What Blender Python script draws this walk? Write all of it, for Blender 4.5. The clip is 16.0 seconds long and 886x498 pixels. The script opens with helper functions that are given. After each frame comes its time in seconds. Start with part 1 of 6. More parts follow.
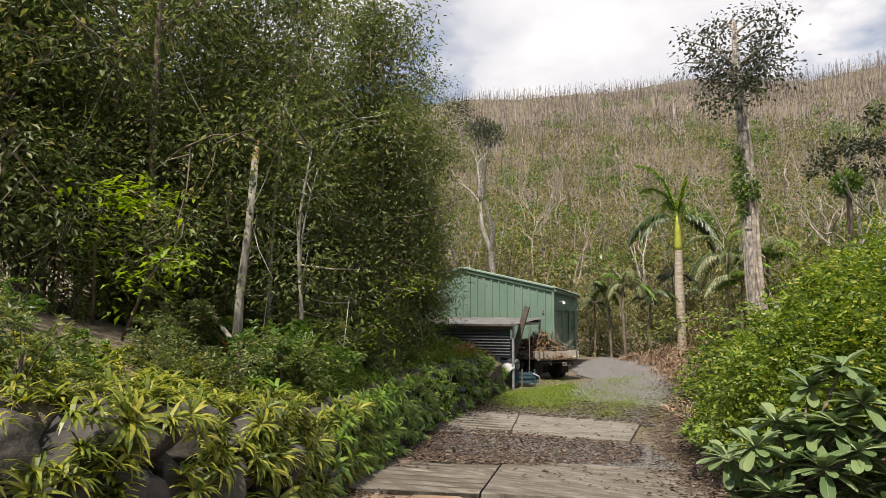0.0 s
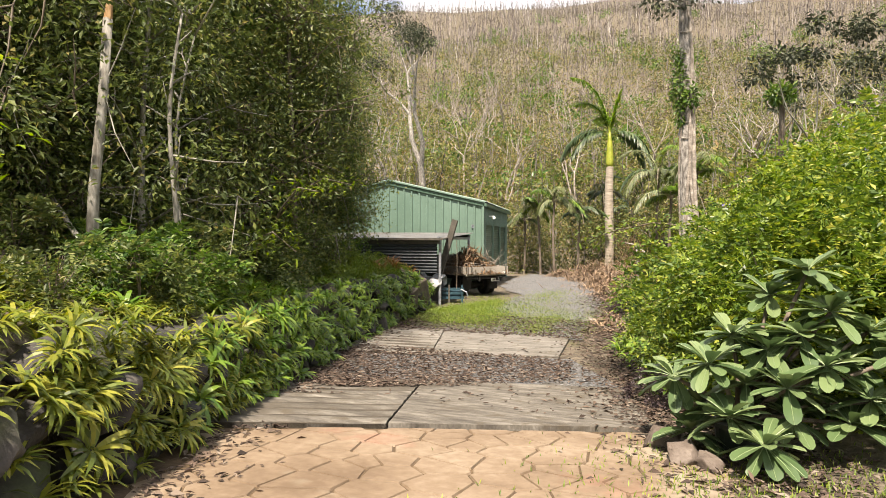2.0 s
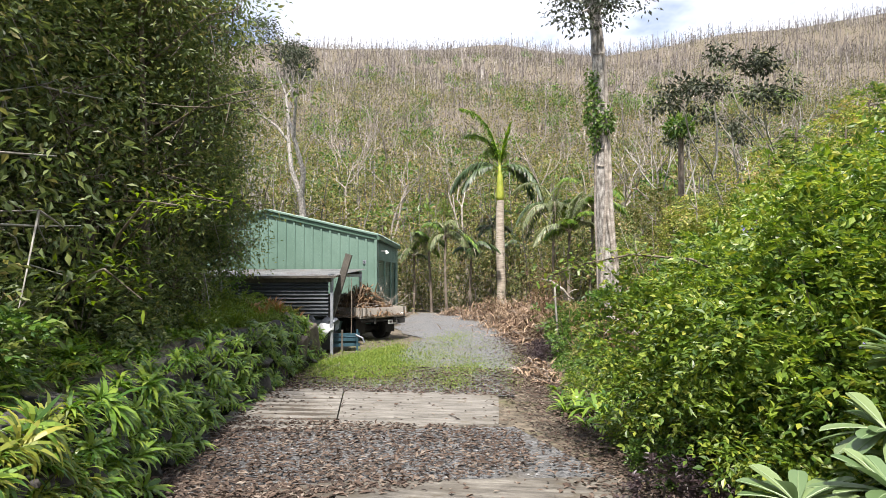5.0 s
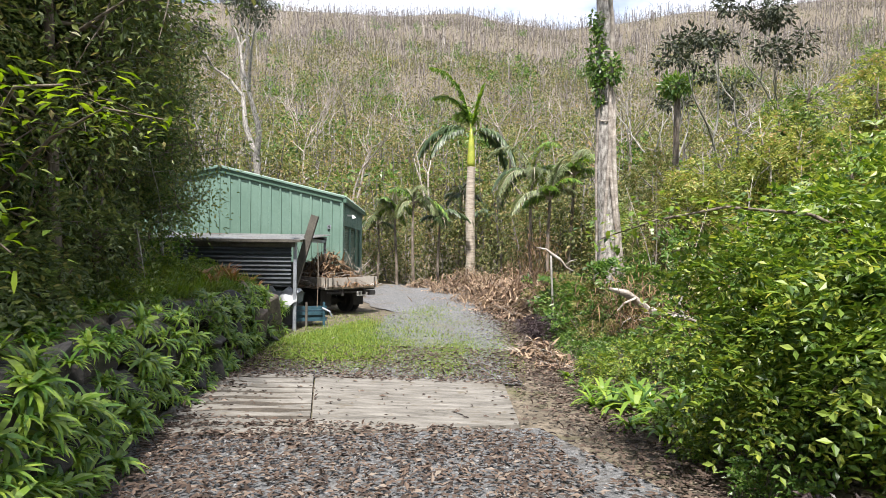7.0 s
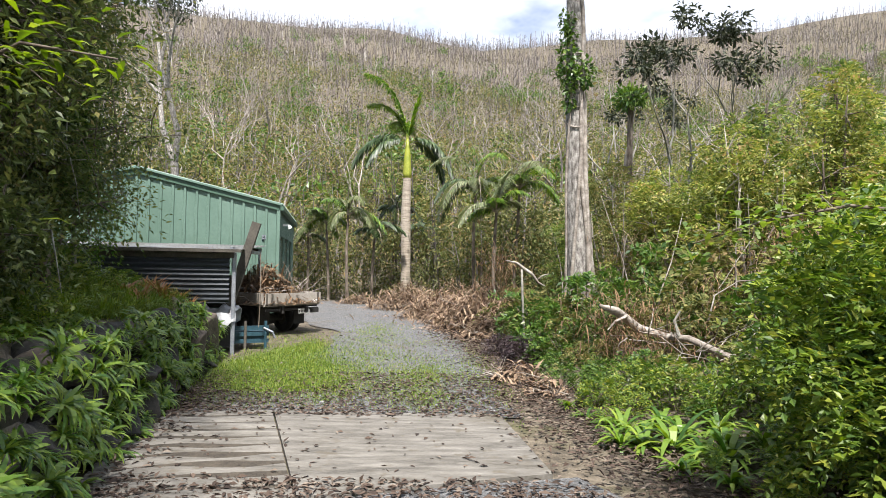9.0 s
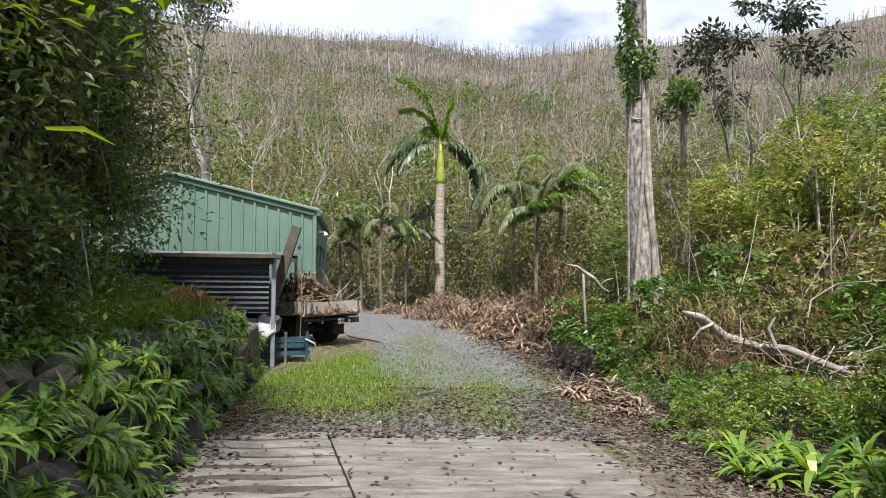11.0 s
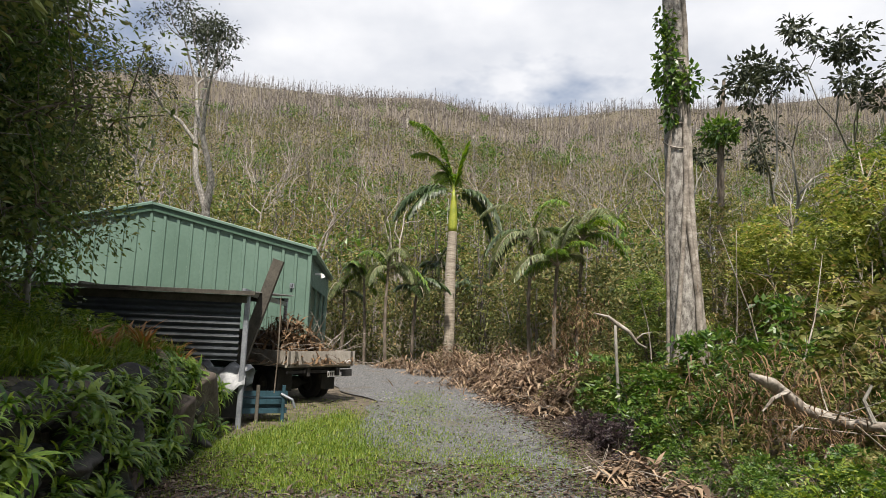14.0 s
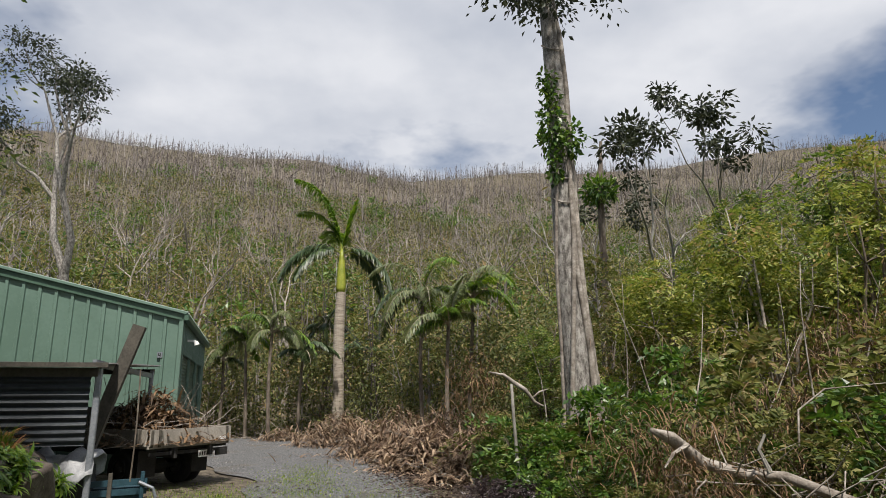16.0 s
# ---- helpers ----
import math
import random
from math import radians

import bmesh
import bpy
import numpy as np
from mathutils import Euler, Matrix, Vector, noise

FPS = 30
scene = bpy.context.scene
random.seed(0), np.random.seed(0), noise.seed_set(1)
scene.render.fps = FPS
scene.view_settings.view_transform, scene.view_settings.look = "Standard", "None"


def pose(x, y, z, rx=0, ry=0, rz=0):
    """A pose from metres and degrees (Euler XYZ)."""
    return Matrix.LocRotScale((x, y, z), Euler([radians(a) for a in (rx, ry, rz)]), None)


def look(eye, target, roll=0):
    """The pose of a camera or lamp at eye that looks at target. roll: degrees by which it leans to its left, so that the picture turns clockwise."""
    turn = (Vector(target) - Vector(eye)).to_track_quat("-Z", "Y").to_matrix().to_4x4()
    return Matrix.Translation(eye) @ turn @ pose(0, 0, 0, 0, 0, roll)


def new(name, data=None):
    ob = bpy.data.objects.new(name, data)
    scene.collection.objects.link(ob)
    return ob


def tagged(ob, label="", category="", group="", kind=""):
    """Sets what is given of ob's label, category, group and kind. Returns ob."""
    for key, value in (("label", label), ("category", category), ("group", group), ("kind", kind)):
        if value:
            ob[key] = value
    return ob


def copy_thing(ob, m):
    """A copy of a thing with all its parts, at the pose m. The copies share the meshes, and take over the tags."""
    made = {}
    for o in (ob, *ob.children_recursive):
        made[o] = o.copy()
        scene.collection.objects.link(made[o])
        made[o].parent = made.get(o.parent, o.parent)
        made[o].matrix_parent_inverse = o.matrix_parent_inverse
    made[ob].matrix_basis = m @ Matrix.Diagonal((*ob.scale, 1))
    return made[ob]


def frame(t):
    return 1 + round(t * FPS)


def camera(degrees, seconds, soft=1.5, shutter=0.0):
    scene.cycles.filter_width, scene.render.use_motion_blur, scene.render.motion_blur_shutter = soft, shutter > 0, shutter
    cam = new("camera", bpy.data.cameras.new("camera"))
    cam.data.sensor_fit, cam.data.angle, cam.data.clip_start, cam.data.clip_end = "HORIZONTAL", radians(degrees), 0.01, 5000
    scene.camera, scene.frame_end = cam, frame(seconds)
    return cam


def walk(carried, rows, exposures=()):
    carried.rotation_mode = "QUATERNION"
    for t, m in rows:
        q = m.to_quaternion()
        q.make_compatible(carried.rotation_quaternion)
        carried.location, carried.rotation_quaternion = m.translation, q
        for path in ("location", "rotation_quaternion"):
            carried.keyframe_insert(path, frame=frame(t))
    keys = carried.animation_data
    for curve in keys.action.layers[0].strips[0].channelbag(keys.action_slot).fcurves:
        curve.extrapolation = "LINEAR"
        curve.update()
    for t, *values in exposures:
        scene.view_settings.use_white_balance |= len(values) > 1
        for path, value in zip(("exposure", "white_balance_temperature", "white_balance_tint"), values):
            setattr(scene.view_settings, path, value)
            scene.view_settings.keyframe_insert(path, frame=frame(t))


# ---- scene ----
cam = camera(69.8, 16.0, soft=0.7)
PATH = [
    (0, (5.011, 4.531, 2.285), (4.088, 6.292, 2.501), 0.2),
    (0.5, (5.045, 4.747, 2.22), (3.946, 6.403, 2.441), 0.5),
    (1, (4.931, 5.07, 2.138), (3.928, 6.791, 2.316), 1.6),
    (1.5, (4.763, 5.561, 2.098), (3.926, 7.377, 2.153), 0.2),
    (2, (4.618, 6.003, 2.059), (3.882, 7.863, 2.026), 0.2),
    (2.5, (4.36, 6.352, 2.047), (3.744, 8.255, 2.041), 1.5),
    (3, (4.176, 6.771, 2.089), (3.643, 8.698, 2.125), -1.3),
    (3.5, (3.958, 7.245, 2.048), (3.427, 9.171, 2.136), 0.9),
    (4, (3.799, 7.661, 2.058), (3.404, 9.621, 2.113), 0.6),
    (4.2, (3.626, 7.73, 2.078), (3.254, 9.693, 2.161), -0.3),
    (6.3, (2.453, 9.944, 2.01), (2.203, 11.928, 2.06), 2.8),
    (6.5, (2.297, 10.088, 1.937), (2.087, 12.078, 1.931), 4.4),
    (7, (2.047, 10.56, 1.91), (1.826, 12.548, 1.906), 0.7),
    (7.5, (1.758, 10.944, 1.86), (1.559, 12.934, 1.862), 2.1),
    (8, (1.463, 11.367, 1.849), (1.413, 13.366, 1.864), 2.0),
    (8.5, (1.151, 11.643, 1.852), (1.208, 13.64, 1.939), 1.0),
    (9, (0.873, 12.03, 1.819), (0.913, 14.029, 1.869), 1.1),
    (9.5, (0.62, 12.353, 1.741), (0.711, 14.35, 1.758), 3.3),
    (10, (0.445, 12.743, 1.735), (0.399, 14.742, 1.736), -1.2),
    (10.2, (0.396, 12.832, 1.744), (0.365, 14.831, 1.779), 0.9),
    (12.3, (0.179, 13.928, 1.6), (0.138, 15.923, 1.728), -0.1),
    (12.5, (0.206, 14.123, 1.596), (0.154, 16.116, 1.748), 0.9),
    (13, (0.254, 14.529, 1.57), (0.247, 16.523, 1.721), 0.0),
    (13.5, (0.412, 14.83, 1.566), (0.27, 16.817, 1.737), -0.1),
    (14, (0.368, 15.189, 1.539), (0.286, 17.171, 1.794), 2.3),
    (14.5, (0.377, 15.526, 1.487), (0.306, 17.512, 1.716), -0.0),
    (15, (0.392, 15.706, 1.513), (0.263, 17.682, 1.794), -0.1),
    (15.5, (0.453, 15.82, 1.556), (0.629, 17.784, 1.895), 0.5),
    (16, (0.399, 15.815, 1.566), (0.657, 17.746, 2.016), -0.4),
]
EXPOSURES = [(0, 0.66, 6800, 14), (1.0, 0.85, 7100, 14), (1.6, 1.12, 7200, 15), (2.4, 1.34, 6800, 15), (3.2, 1.35, 6300, 14), (4.0, 1.2, 6200, 14), (7.0, 1.23, 6050, 13), (8.0, 1.34, 6050, 13), (9.5, 0.98, 6000, 13), (10.2, 0.95, 5950, 13), (12.3, 0.63, 6100, 10), (14.5, 0.47, 6450, 12), (16.0, 0.2, 6250, 12)]
walk(cam, [(t, look(eye, target, roll)) for t, eye, target, roll in PATH], EXPOSURES)

# ---- world and sun ----
SUN_AZ, SUN_EL = radians(177), radians(60)  # compass angle from +y towards +x, height
world = bpy.data.worlds.new("sky")
scene.world = world
world.use_nodes = True
wn, wl = world.node_tree.nodes, world.node_tree.links
wn.clear()
w_out, w_bg = wn.new("ShaderNodeOutputWorld"), wn.new("ShaderNodeBackground")
w_sky = wn.new("ShaderNodeTexSky")
w_sky.sky_type, w_sky.sun_disc = "NISHITA", False
w_sky.sun_elevation, w_sky.sun_rotation = SUN_EL, SUN_AZ
w_tc, w_sep = wn.new("ShaderNodeTexCoord"), wn.new("ShaderNodeSeparateXYZ")
w_add, w_div, w_comb = wn.new("ShaderNodeMath"), wn.new("ShaderNodeVectorMath"), wn.new("ShaderNodeCombineXYZ")
wl.new(w_tc.outputs["Generated"], w_sep.inputs[0])
w_add.operation, w_add.inputs[1].default_value = "ADD", 0.22
wl.new(w_sep.outputs["Z"], w_add.inputs[0])
w_div.operation = "DIVIDE"
wl.new(w_tc.outputs["Generated"], w_div.inputs[0])
for k in range(3):
    wl.new(w_add.outputs[0], w_comb.inputs[k])
wl.new(w_comb.outputs[0], w_div.inputs[1])
w_noise = wn.new("ShaderNodeTexNoise")
w_noise.inputs["Scale"].default_value, w_noise.inputs["Detail"].default_value = 1.25, 6
w_noise.inputs["Roughness"].default_value = 0.55
wl.new(w_div.outputs[0], w_noise.inputs["Vector"])
w_ramp = wn.new("ShaderNodeValToRGB")
w_ramp.color_ramp.elements[0].position, w_ramp.color_ramp.elements[1].position = 0.4, 0.53
wl.new(w_noise.outputs["Fac"], w_ramp.inputs[0])
w_noise_b = wn.new("ShaderNodeTexNoise")
w_noise_b.inputs["Scale"].default_value, w_noise_b.inputs["Detail"].default_value = 2.6, 5
wl.new(w_div.outputs[0], w_noise_b.inputs["Vector"])
w_cloud = wn.new("ShaderNodeValToRGB")
w_cloud.color_ramp.elements[0].color, w_cloud.color_ramp.elements[1].color = (5.9, 6.2, 6.7, 1), (8.6, 8.65, 8.7, 1)
w_cloud.color_ramp.elements[0].position, w_cloud.color_ramp.elements[1].position = 0.35, 0.65
wl.new(w_noise_b.outputs["Fac"], w_cloud.inputs[0])
w_mix = wn.new("ShaderNodeMix")
w_mix.data_type = "RGBA"
wl.new(w_ramp.outputs[0], w_mix.inputs["Factor"])
wl.new(w_sky.outputs[0], w_mix.inputs[6])
wl.new(w_cloud.outputs[0], w_mix.inputs[7])
wl.new(w_mix.outputs[2], w_bg.inputs["Color"])
w_bg.inputs["Strength"].default_value = 0.08
wl.new(w_bg.outputs[0], w_out.inputs[0])

sun_data = bpy.data.lights.new("sun", "SUN")
sun_data.energy, sun_data.angle, sun_data.color = 5.0, radians(3), (1.0, 0.92, 0.8)
sun = new("sun", sun_data)
sun.matrix_world = look((math.sin(SUN_AZ) * 50, math.cos(SUN_AZ) * 50, math.tan(SUN_EL) * 50), (0, 0, 0))

# ---- materials ----
rng = np.random.default_rng(7)


def nodes_of(name):
    m = bpy.data.materials.new(name)
    m.use_nodes = True
    nt = m.node_tree
    return m, nt, nt.nodes["Principled BSDF"]


def ramp_node(nt, stops):
    r = nt.nodes.new("ShaderNodeValToRGB")
    while len(r.color_ramp.elements) < len(stops):
        r.color_ramp.elements.new(0.5)
    for e, (p, c) in zip(r.color_ramp.elements, stops):
        e.position, e.color = p, (*c, 1)
    return r


def noise_node(nt, scale, detail=5, rough=0.55, stretch=None):
    tc = nt.nodes.new("ShaderNodeNewGeometry") if stretch is None else nt.nodes.new("ShaderNodeTexCoord")
    n = nt.nodes.new("ShaderNodeTexNoise")
    n.inputs["Scale"].default_value, n.inputs["Detail"].default_value, n.inputs["Roughness"].default_value = scale, detail, rough
    if stretch is None:
        nt.links.new(tc.outputs["Position"], n.inputs["Vector"])
    else:
        mp = nt.nodes.new("ShaderNodeMapping")
        mp.inputs["Scale"].default_value = stretch
        nt.links.new(tc.outputs["Object"], mp.inputs["Vector"])
        nt.links.new(mp.outputs[0], n.inputs["Vector"])
    return n


def surface(name, stops, scale, rough=0.8, bump=0.3, fine=8.0, metal=0.0, stretch=None, spots=None, bump_d=0.02):
    """Two scales of noise drive the colour; a finer one gives relief. spots: (colour, scale, from, to) laid over."""
    m, nt, p = nodes_of(name)
    a = noise_node(nt, scale, 6, 0.6, stretch)
    b = noise_node(nt, scale * fine, 4, 0.6, stretch)
    mixv = nt.nodes.new("ShaderNodeMath")
    mixv.operation = "MULTIPLY_ADD"
    nt.links.new(b.outputs["Fac"], mixv.inputs[0])
    mixv.inputs[1].default_value = 0.45
    nt.links.new(a.outputs["Fac"], mixv.inputs[2])
    sub = nt.nodes.new("ShaderNodeMath")
    sub.operation, sub.inputs[1].default_value = "SUBTRACT", 0.22
    nt.links.new(mixv.outputs[0], sub.inputs[0])
    r = ramp_node(nt, stops)
    nt.links.new(sub.outputs[0], r.inputs[0])
    colour = r.outputs[0]
    if spots:
        for col, sc, lo, hi in spots:
            n = noise_node(nt, sc, 5, 0.6)
            rr = ramp_node(nt, [(lo, (0, 0, 0)), (hi, (1, 1, 1))])
            nt.links.new(n.outputs["Fac"], rr.inputs[0])
            mx = nt.nodes.new("ShaderNodeMix")
            mx.data_type = "RGBA"
            nt.links.new(rr.outputs[0], mx.inputs["Factor"])
            nt.links.new(colour, mx.inputs[6])
            mx.inputs[7].default_value = (*col, 1)
            colour = mx.outputs[2]
    nt.links.new(colour, p.inputs["Base Color"])
    p.inputs["Roughness"].default_value, p.inputs["Metallic"].default_value = rough, metal
    bp = nt.nodes.new("ShaderNodeBump")
    bp.inputs["Strength"].default_value, bp.inputs["Distance"].default_value = bump, bump_d
    nt.links.new(sub.outputs[0], bp.inputs["Height"])
    nt.links.new(bp.outputs[0], p.inputs["Normal"])
    return m


def leafy(name, stops, rough=0.45, through_light=0.3, patch=0.0, patch_scale=0.7):
    """A leaf: each island its own shade, some light let through. patch adds a slow drift of shade over the plant."""
    m, nt, p = nodes_of(name)
    geo = nt.nodes.new("ShaderNodeNewGeometry")
    r = ramp_node(nt, stops)
    drive = geo.outputs["Random Per Island"]
    if patch:
        n = noise_node(nt, patch_scale, 3)
        ma = nt.nodes.new("ShaderNodeMath")
        ma.operation = "MULTIPLY_ADD"
        nt.links.new(n.outputs["Fac"], ma.inputs[0])
        ma.inputs[1].default_value = patch * 2
        su = nt.nodes.new("ShaderNodeMath")
        su.operation, su.inputs[1].default_value = "SUBTRACT", patch
        nt.links.new(drive, su.inputs[0])
        nt.links.new(su.outputs[0], ma.inputs[2])
        drive = ma.outputs[0]
    nt.links.new(drive, r.inputs[0])
    nt.links.new(r.outputs[0], p.inputs["Base Color"])
    p.inputs["Roughness"].default_value = rough
    tr = nt.nodes.new("ShaderNodeBsdfTranslucent")
    hs = nt.nodes.new("ShaderNodeHueSaturation")
    hs.inputs["Value"].default_value, hs.inputs["Saturation"].default_value = 1.6, 1.1
    nt.links.new(r.outputs[0], hs.inputs["Color"])
    nt.links.new(hs.outputs[0], tr.inputs["Color"])
    mx = nt.nodes.new("ShaderNodeMixShader")
    mx.inputs[0].default_value = through_light
    nt.links.new(p.outputs[0], mx.inputs[1])
    nt.links.new(tr.outputs[0], mx.inputs[2])
    nt.links.new(mx.outputs[0], nt.nodes["Material Output"].inputs["Surface"])
    return m


M = {}
M["ground"] = surface("forest floor", [(0.3, (0.045, 0.037, 0.026)), (0.5, (0.105, 0.086, 0.06)), (0.7, (0.19, 0.158, 0.115))], 5, 0.95, 0.8, 7,
                      spots=[((0.09, 0.09, 0.03), 0.5, 0.55, 0.7)], bump_d=0.05)
M["gravel"] = surface("grey gravel", [(0.3, (0.047, 0.047, 0.047)), (0.5, (0.111, 0.113, 0.114)), (0.72, (0.231, 0.232, 0.232))], 16, 0.9, 1.0, 4,
                      spots=[((0.11, 0.092, 0.068), 0.9, 0.54, 0.74)], bump_d=0.03)
M["pebble"] = leafy("gravel stones", [(0, (0.068, 0.068, 0.068)), (0.6, (0.145, 0.145, 0.146)), (1, (0.281, 0.281, 0.276))], 0.9, 0.0)
M["concrete"] = surface("pale weathered concrete", [(0.3, (0.0714, 0.0657, 0.0557)), (0.45, (0.129, 0.12, 0.103)), (0.6, (0.175, 0.164, 0.143)), (0.75, (0.236, 0.223, 0.196))], 2.6, 0.9, 0.5, 9, stretch=(0.7, 3.2, 1),
                        spots=[((0.09, 0.078, 0.056), 0.55, 0.56, 0.7), ((0.11, 0.095, 0.07), 3.5, 0.58, 0.7)])
M["concrete_dark"] = surface("dark grimy concrete", [(0.3, (0.05, 0.044, 0.036)), (0.47, (0.1, 0.09, 0.075)), (0.6, (0.15, 0.138, 0.116)), (0.75, (0.23, 0.215, 0.185))], 2.6, 0.85, 0.5, 9, stretch=(0.7, 3.2, 1),
                             spots=[((0.06, 0.05, 0.036), 0.55, 0.5, 0.64), ((0.08, 0.066, 0.046), 3.5, 0.54, 0.66)])
M["silt"] = surface("dark silt", [(0.3, (0.028, 0.023, 0.017)), (0.7, (0.075, 0.062, 0.045))], 5, 0.95, 0.4)
M["paver"] = surface("stencilled concrete", [(0.3, (0.125, 0.085, 0.052)), (0.5, (0.19, 0.138, 0.09)), (0.7, (0.265, 0.21, 0.15))], 0.8, 0.75, 0.25, 14,
                     spots=[((0.33, 0.3, 0.23), 0.45, 0.55, 0.68), ((0.24, 0.12, 0.08), 0.5, 0.6, 0.72)])
M["joint"] = surface("paving joint", [(0.3, (0.05, 0.033, 0.018)), (0.7, (0.11, 0.072, 0.036))], 4, 0.95, 0.4)
M["rock"] = surface("basalt boulder", [(0.28, (0.013, 0.013, 0.0144)), (0.5, (0.036, 0.0338, 0.0317)), (0.72, (0.0792, 0.072, 0.0612))], 3, 0.85, 0.7, 6,
                    spots=[((0.15, 0.15, 0.13), 5, 0.64, 0.74), ((0.06, 0.075, 0.03), 1.3, 0.55, 0.7)], bump_d=0.04)
M["rock_brown"] = surface("brown boulder", [(0.28, (0.045, 0.035, 0.03)), (0.5, (0.1, 0.078, 0.062)), (0.72, (0.18, 0.15, 0.125))], 2.5, 0.85, 0.7, 6,
                          spots=[((0.25, 0.23, 0.2), 4, 0.62, 0.74)], bump_d=0.04)
M["shed"] = surface("pale green sheet steel", [(0.3, (0.1, 0.165, 0.128)), (0.5, (0.122, 0.195, 0.155)), (0.75, (0.15, 0.23, 0.185))], 0.6, 0.42, 0.05, 20)
M["shed_dark"] = surface("dark green trim", [(0.3, (0.05, 0.1, 0.07)), (0.7, (0.08, 0.14, 0.1))], 1.5, 0.4, 0.05)
M["roof_iron"] = surface("weathered roof iron", [(0.3, (0.11, 0.11, 0.11)), (0.7, (0.27, 0.27, 0.26))], 2, 0.5, 0.15, metal=0.3,
                         spots=[((0.12, 0.06, 0.03), 1.2, 0.58, 0.7)])
M["iron"] = surface("grey corrugated iron", [(0.3, (0.021, 0.0259, 0.0315)), (0.7, (0.0455, 0.0546, 0.0644))], 1.4, 0.62, 0.1)
M["steel"] = surface("galvanised steel", [(0.3, (0.2, 0.22, 0.25)), (0.7, (0.36, 0.38, 0.41))], 3, 0.45, 0.1, metal=0.4)
M["old_steel"] = surface("weathered steel", [(0.3, (0.045, 0.04, 0.033)), (0.7, (0.11, 0.1, 0.08))], 3, 0.7, 0.3)
M["tray_wood"] = surface("weathered grey boards", [(0.3, (0.2, 0.18, 0.15)), (0.5, (0.3, 0.275, 0.235)), (0.7, (0.42, 0.39, 0.34))], 2.5, 0.8, 0.3, 10)
M["black"] = surface("black rubber and grime", [(0.3, (0.012, 0.012, 0.012)), (0.7, (0.035, 0.033, 0.03))], 4, 0.75, 0.2)
M["blue"] = surface("faded blue paint", [(0.3, (0.0105, 0.0375, 0.0525)), (0.7, (0.0263, 0.075, 0.101))], 3, 0.55, 0.2)
M["white_tarp"] = surface("white woven tarp", [(0.3, (0.204, 0.212, 0.225)), (0.7, (0.391, 0.399, 0.408))], 3, 0.55, 0.3)
M["white"] = surface("white enamel", [(0.3, (0.66, 0.66, 0.64)), (0.7, (0.8, 0.8, 0.78))], 6, 0.4, 0.05)
M["ink"] = surface("black lettering", [(0.3, (0.02, 0.02, 0.02)), (0.7, (0.03, 0.03, 0.03))], 6, 0.5, 0.02)
M["red"] = surface("red lens", [(0.3, (0.05, 0.006, 0.006)), (0.7, (0.09, 0.012, 0.01))], 6, 0.25, 0.02)
M["bark"] = surface("brown bark", [(0.3, (0.055, 0.042, 0.03)), (0.5, (0.13, 0.105, 0.08)), (0.72, (0.23, 0.2, 0.16))], 2.2, 0.9, 0.7, 5, stretch=(4, 4, 1))
M["pale_bark"] = surface("pale flaking bark", [(0.3, (0.08, 0.07, 0.06)), (0.45, (0.19, 0.175, 0.155)), (0.56, (0.33, 0.31, 0.28)), (0.7, (0.44, 0.42, 0.38))], 4.5, 0.9, 1.0, 5, stretch=(3.2, 3.2, 1.3), bump_d=0.04)
M["grey_bark"] = surface("grey lichened bark", [(0.3, (0.13, 0.12, 0.1)), (0.5, (0.24, 0.23, 0.2)), (0.7, (0.38, 0.37, 0.33))], 3, 0.9, 0.5, 5, stretch=(3, 3, 1))
M["dead_wood"] = surface("bleached dead wood", [(0.3, (0.12, 0.098, 0.078)), (0.5, (0.25, 0.22, 0.185)), (0.72, (0.44, 0.405, 0.355))], 5, 0.85, 0.8, 5)
M["split_wood"] = surface("split heartwood", [(0.3, (0.36, 0.2, 0.09)), (0.7, (0.52, 0.34, 0.17))], 4, 0.8, 0.4, stretch=(6, 6, 1))
M["palm_trunk"] = surface("ringed palm trunk", [(0.3, (0.19, 0.155, 0.12)), (0.5, (0.32, 0.275, 0.22)), (0.7, (0.42, 0.38, 0.31))], 2, 0.9, 0.5, 5, stretch=(1, 1, 8))
M["crownshaft"] = surface("yellow green crownshaft", [(0.3, (0.17, 0.22, 0.02)), (0.7, (0.34, 0.36, 0.05))], 1.5, 0.4, 0.1)
M["hill_stick"] = leafy("burnt and bare trunks", [(0, (0.0575, 0.0494, 0.046)), (0.55, (0.155, 0.136, 0.128)), (0.9, (0.253, 0.23, 0.218)), (1, (0.437, 0.414, 0.38))], 0.95, 0.0, 0.25, 0.045)
# scrub colours are greyed to carry the distant haze
M["hill_scrub"] = leafy("hillside scrub greyed for haze", [(0, (0.07, 0.066, 0.03)), (0.4, (0.135, 0.12, 0.072)), (0.75, (0.2, 0.172, 0.125)), (1, (0.13, 0.14, 0.05))], 0.8, 0.15, 0.45, 0.05)
M["mid_scrub"] = leafy("valley scrub leaves", [(0, (0.0605, 0.0825, 0.0165)), (0.45, (0.138, 0.154, 0.0363)), (0.8, (0.22, 0.209, 0.066)), (1, (0.264, 0.187, 0.088))], 0.7, 0.3, 0.4, 0.12)
M["forest_leaf"] = leafy("dark forest leaves", [(0, (0.045, 0.068, 0.022)), (0.5, (0.095, 0.132, 0.036)), (0.9, (0.165, 0.19, 0.05)), (1, (0.23, 0.2, 0.07))], 0.5, 0.36, 0.22)
# dark silhouette of high crowns against the bright sky, put into the leaf colour
M["backlit_leaf"] = leafy("grey-green leaves darkened as against the sky", [(0, (0.018, 0.026, 0.014)), (0.6, (0.04, 0.052, 0.026)), (1, (0.075, 0.085, 0.045))], 0.6, 0.1)
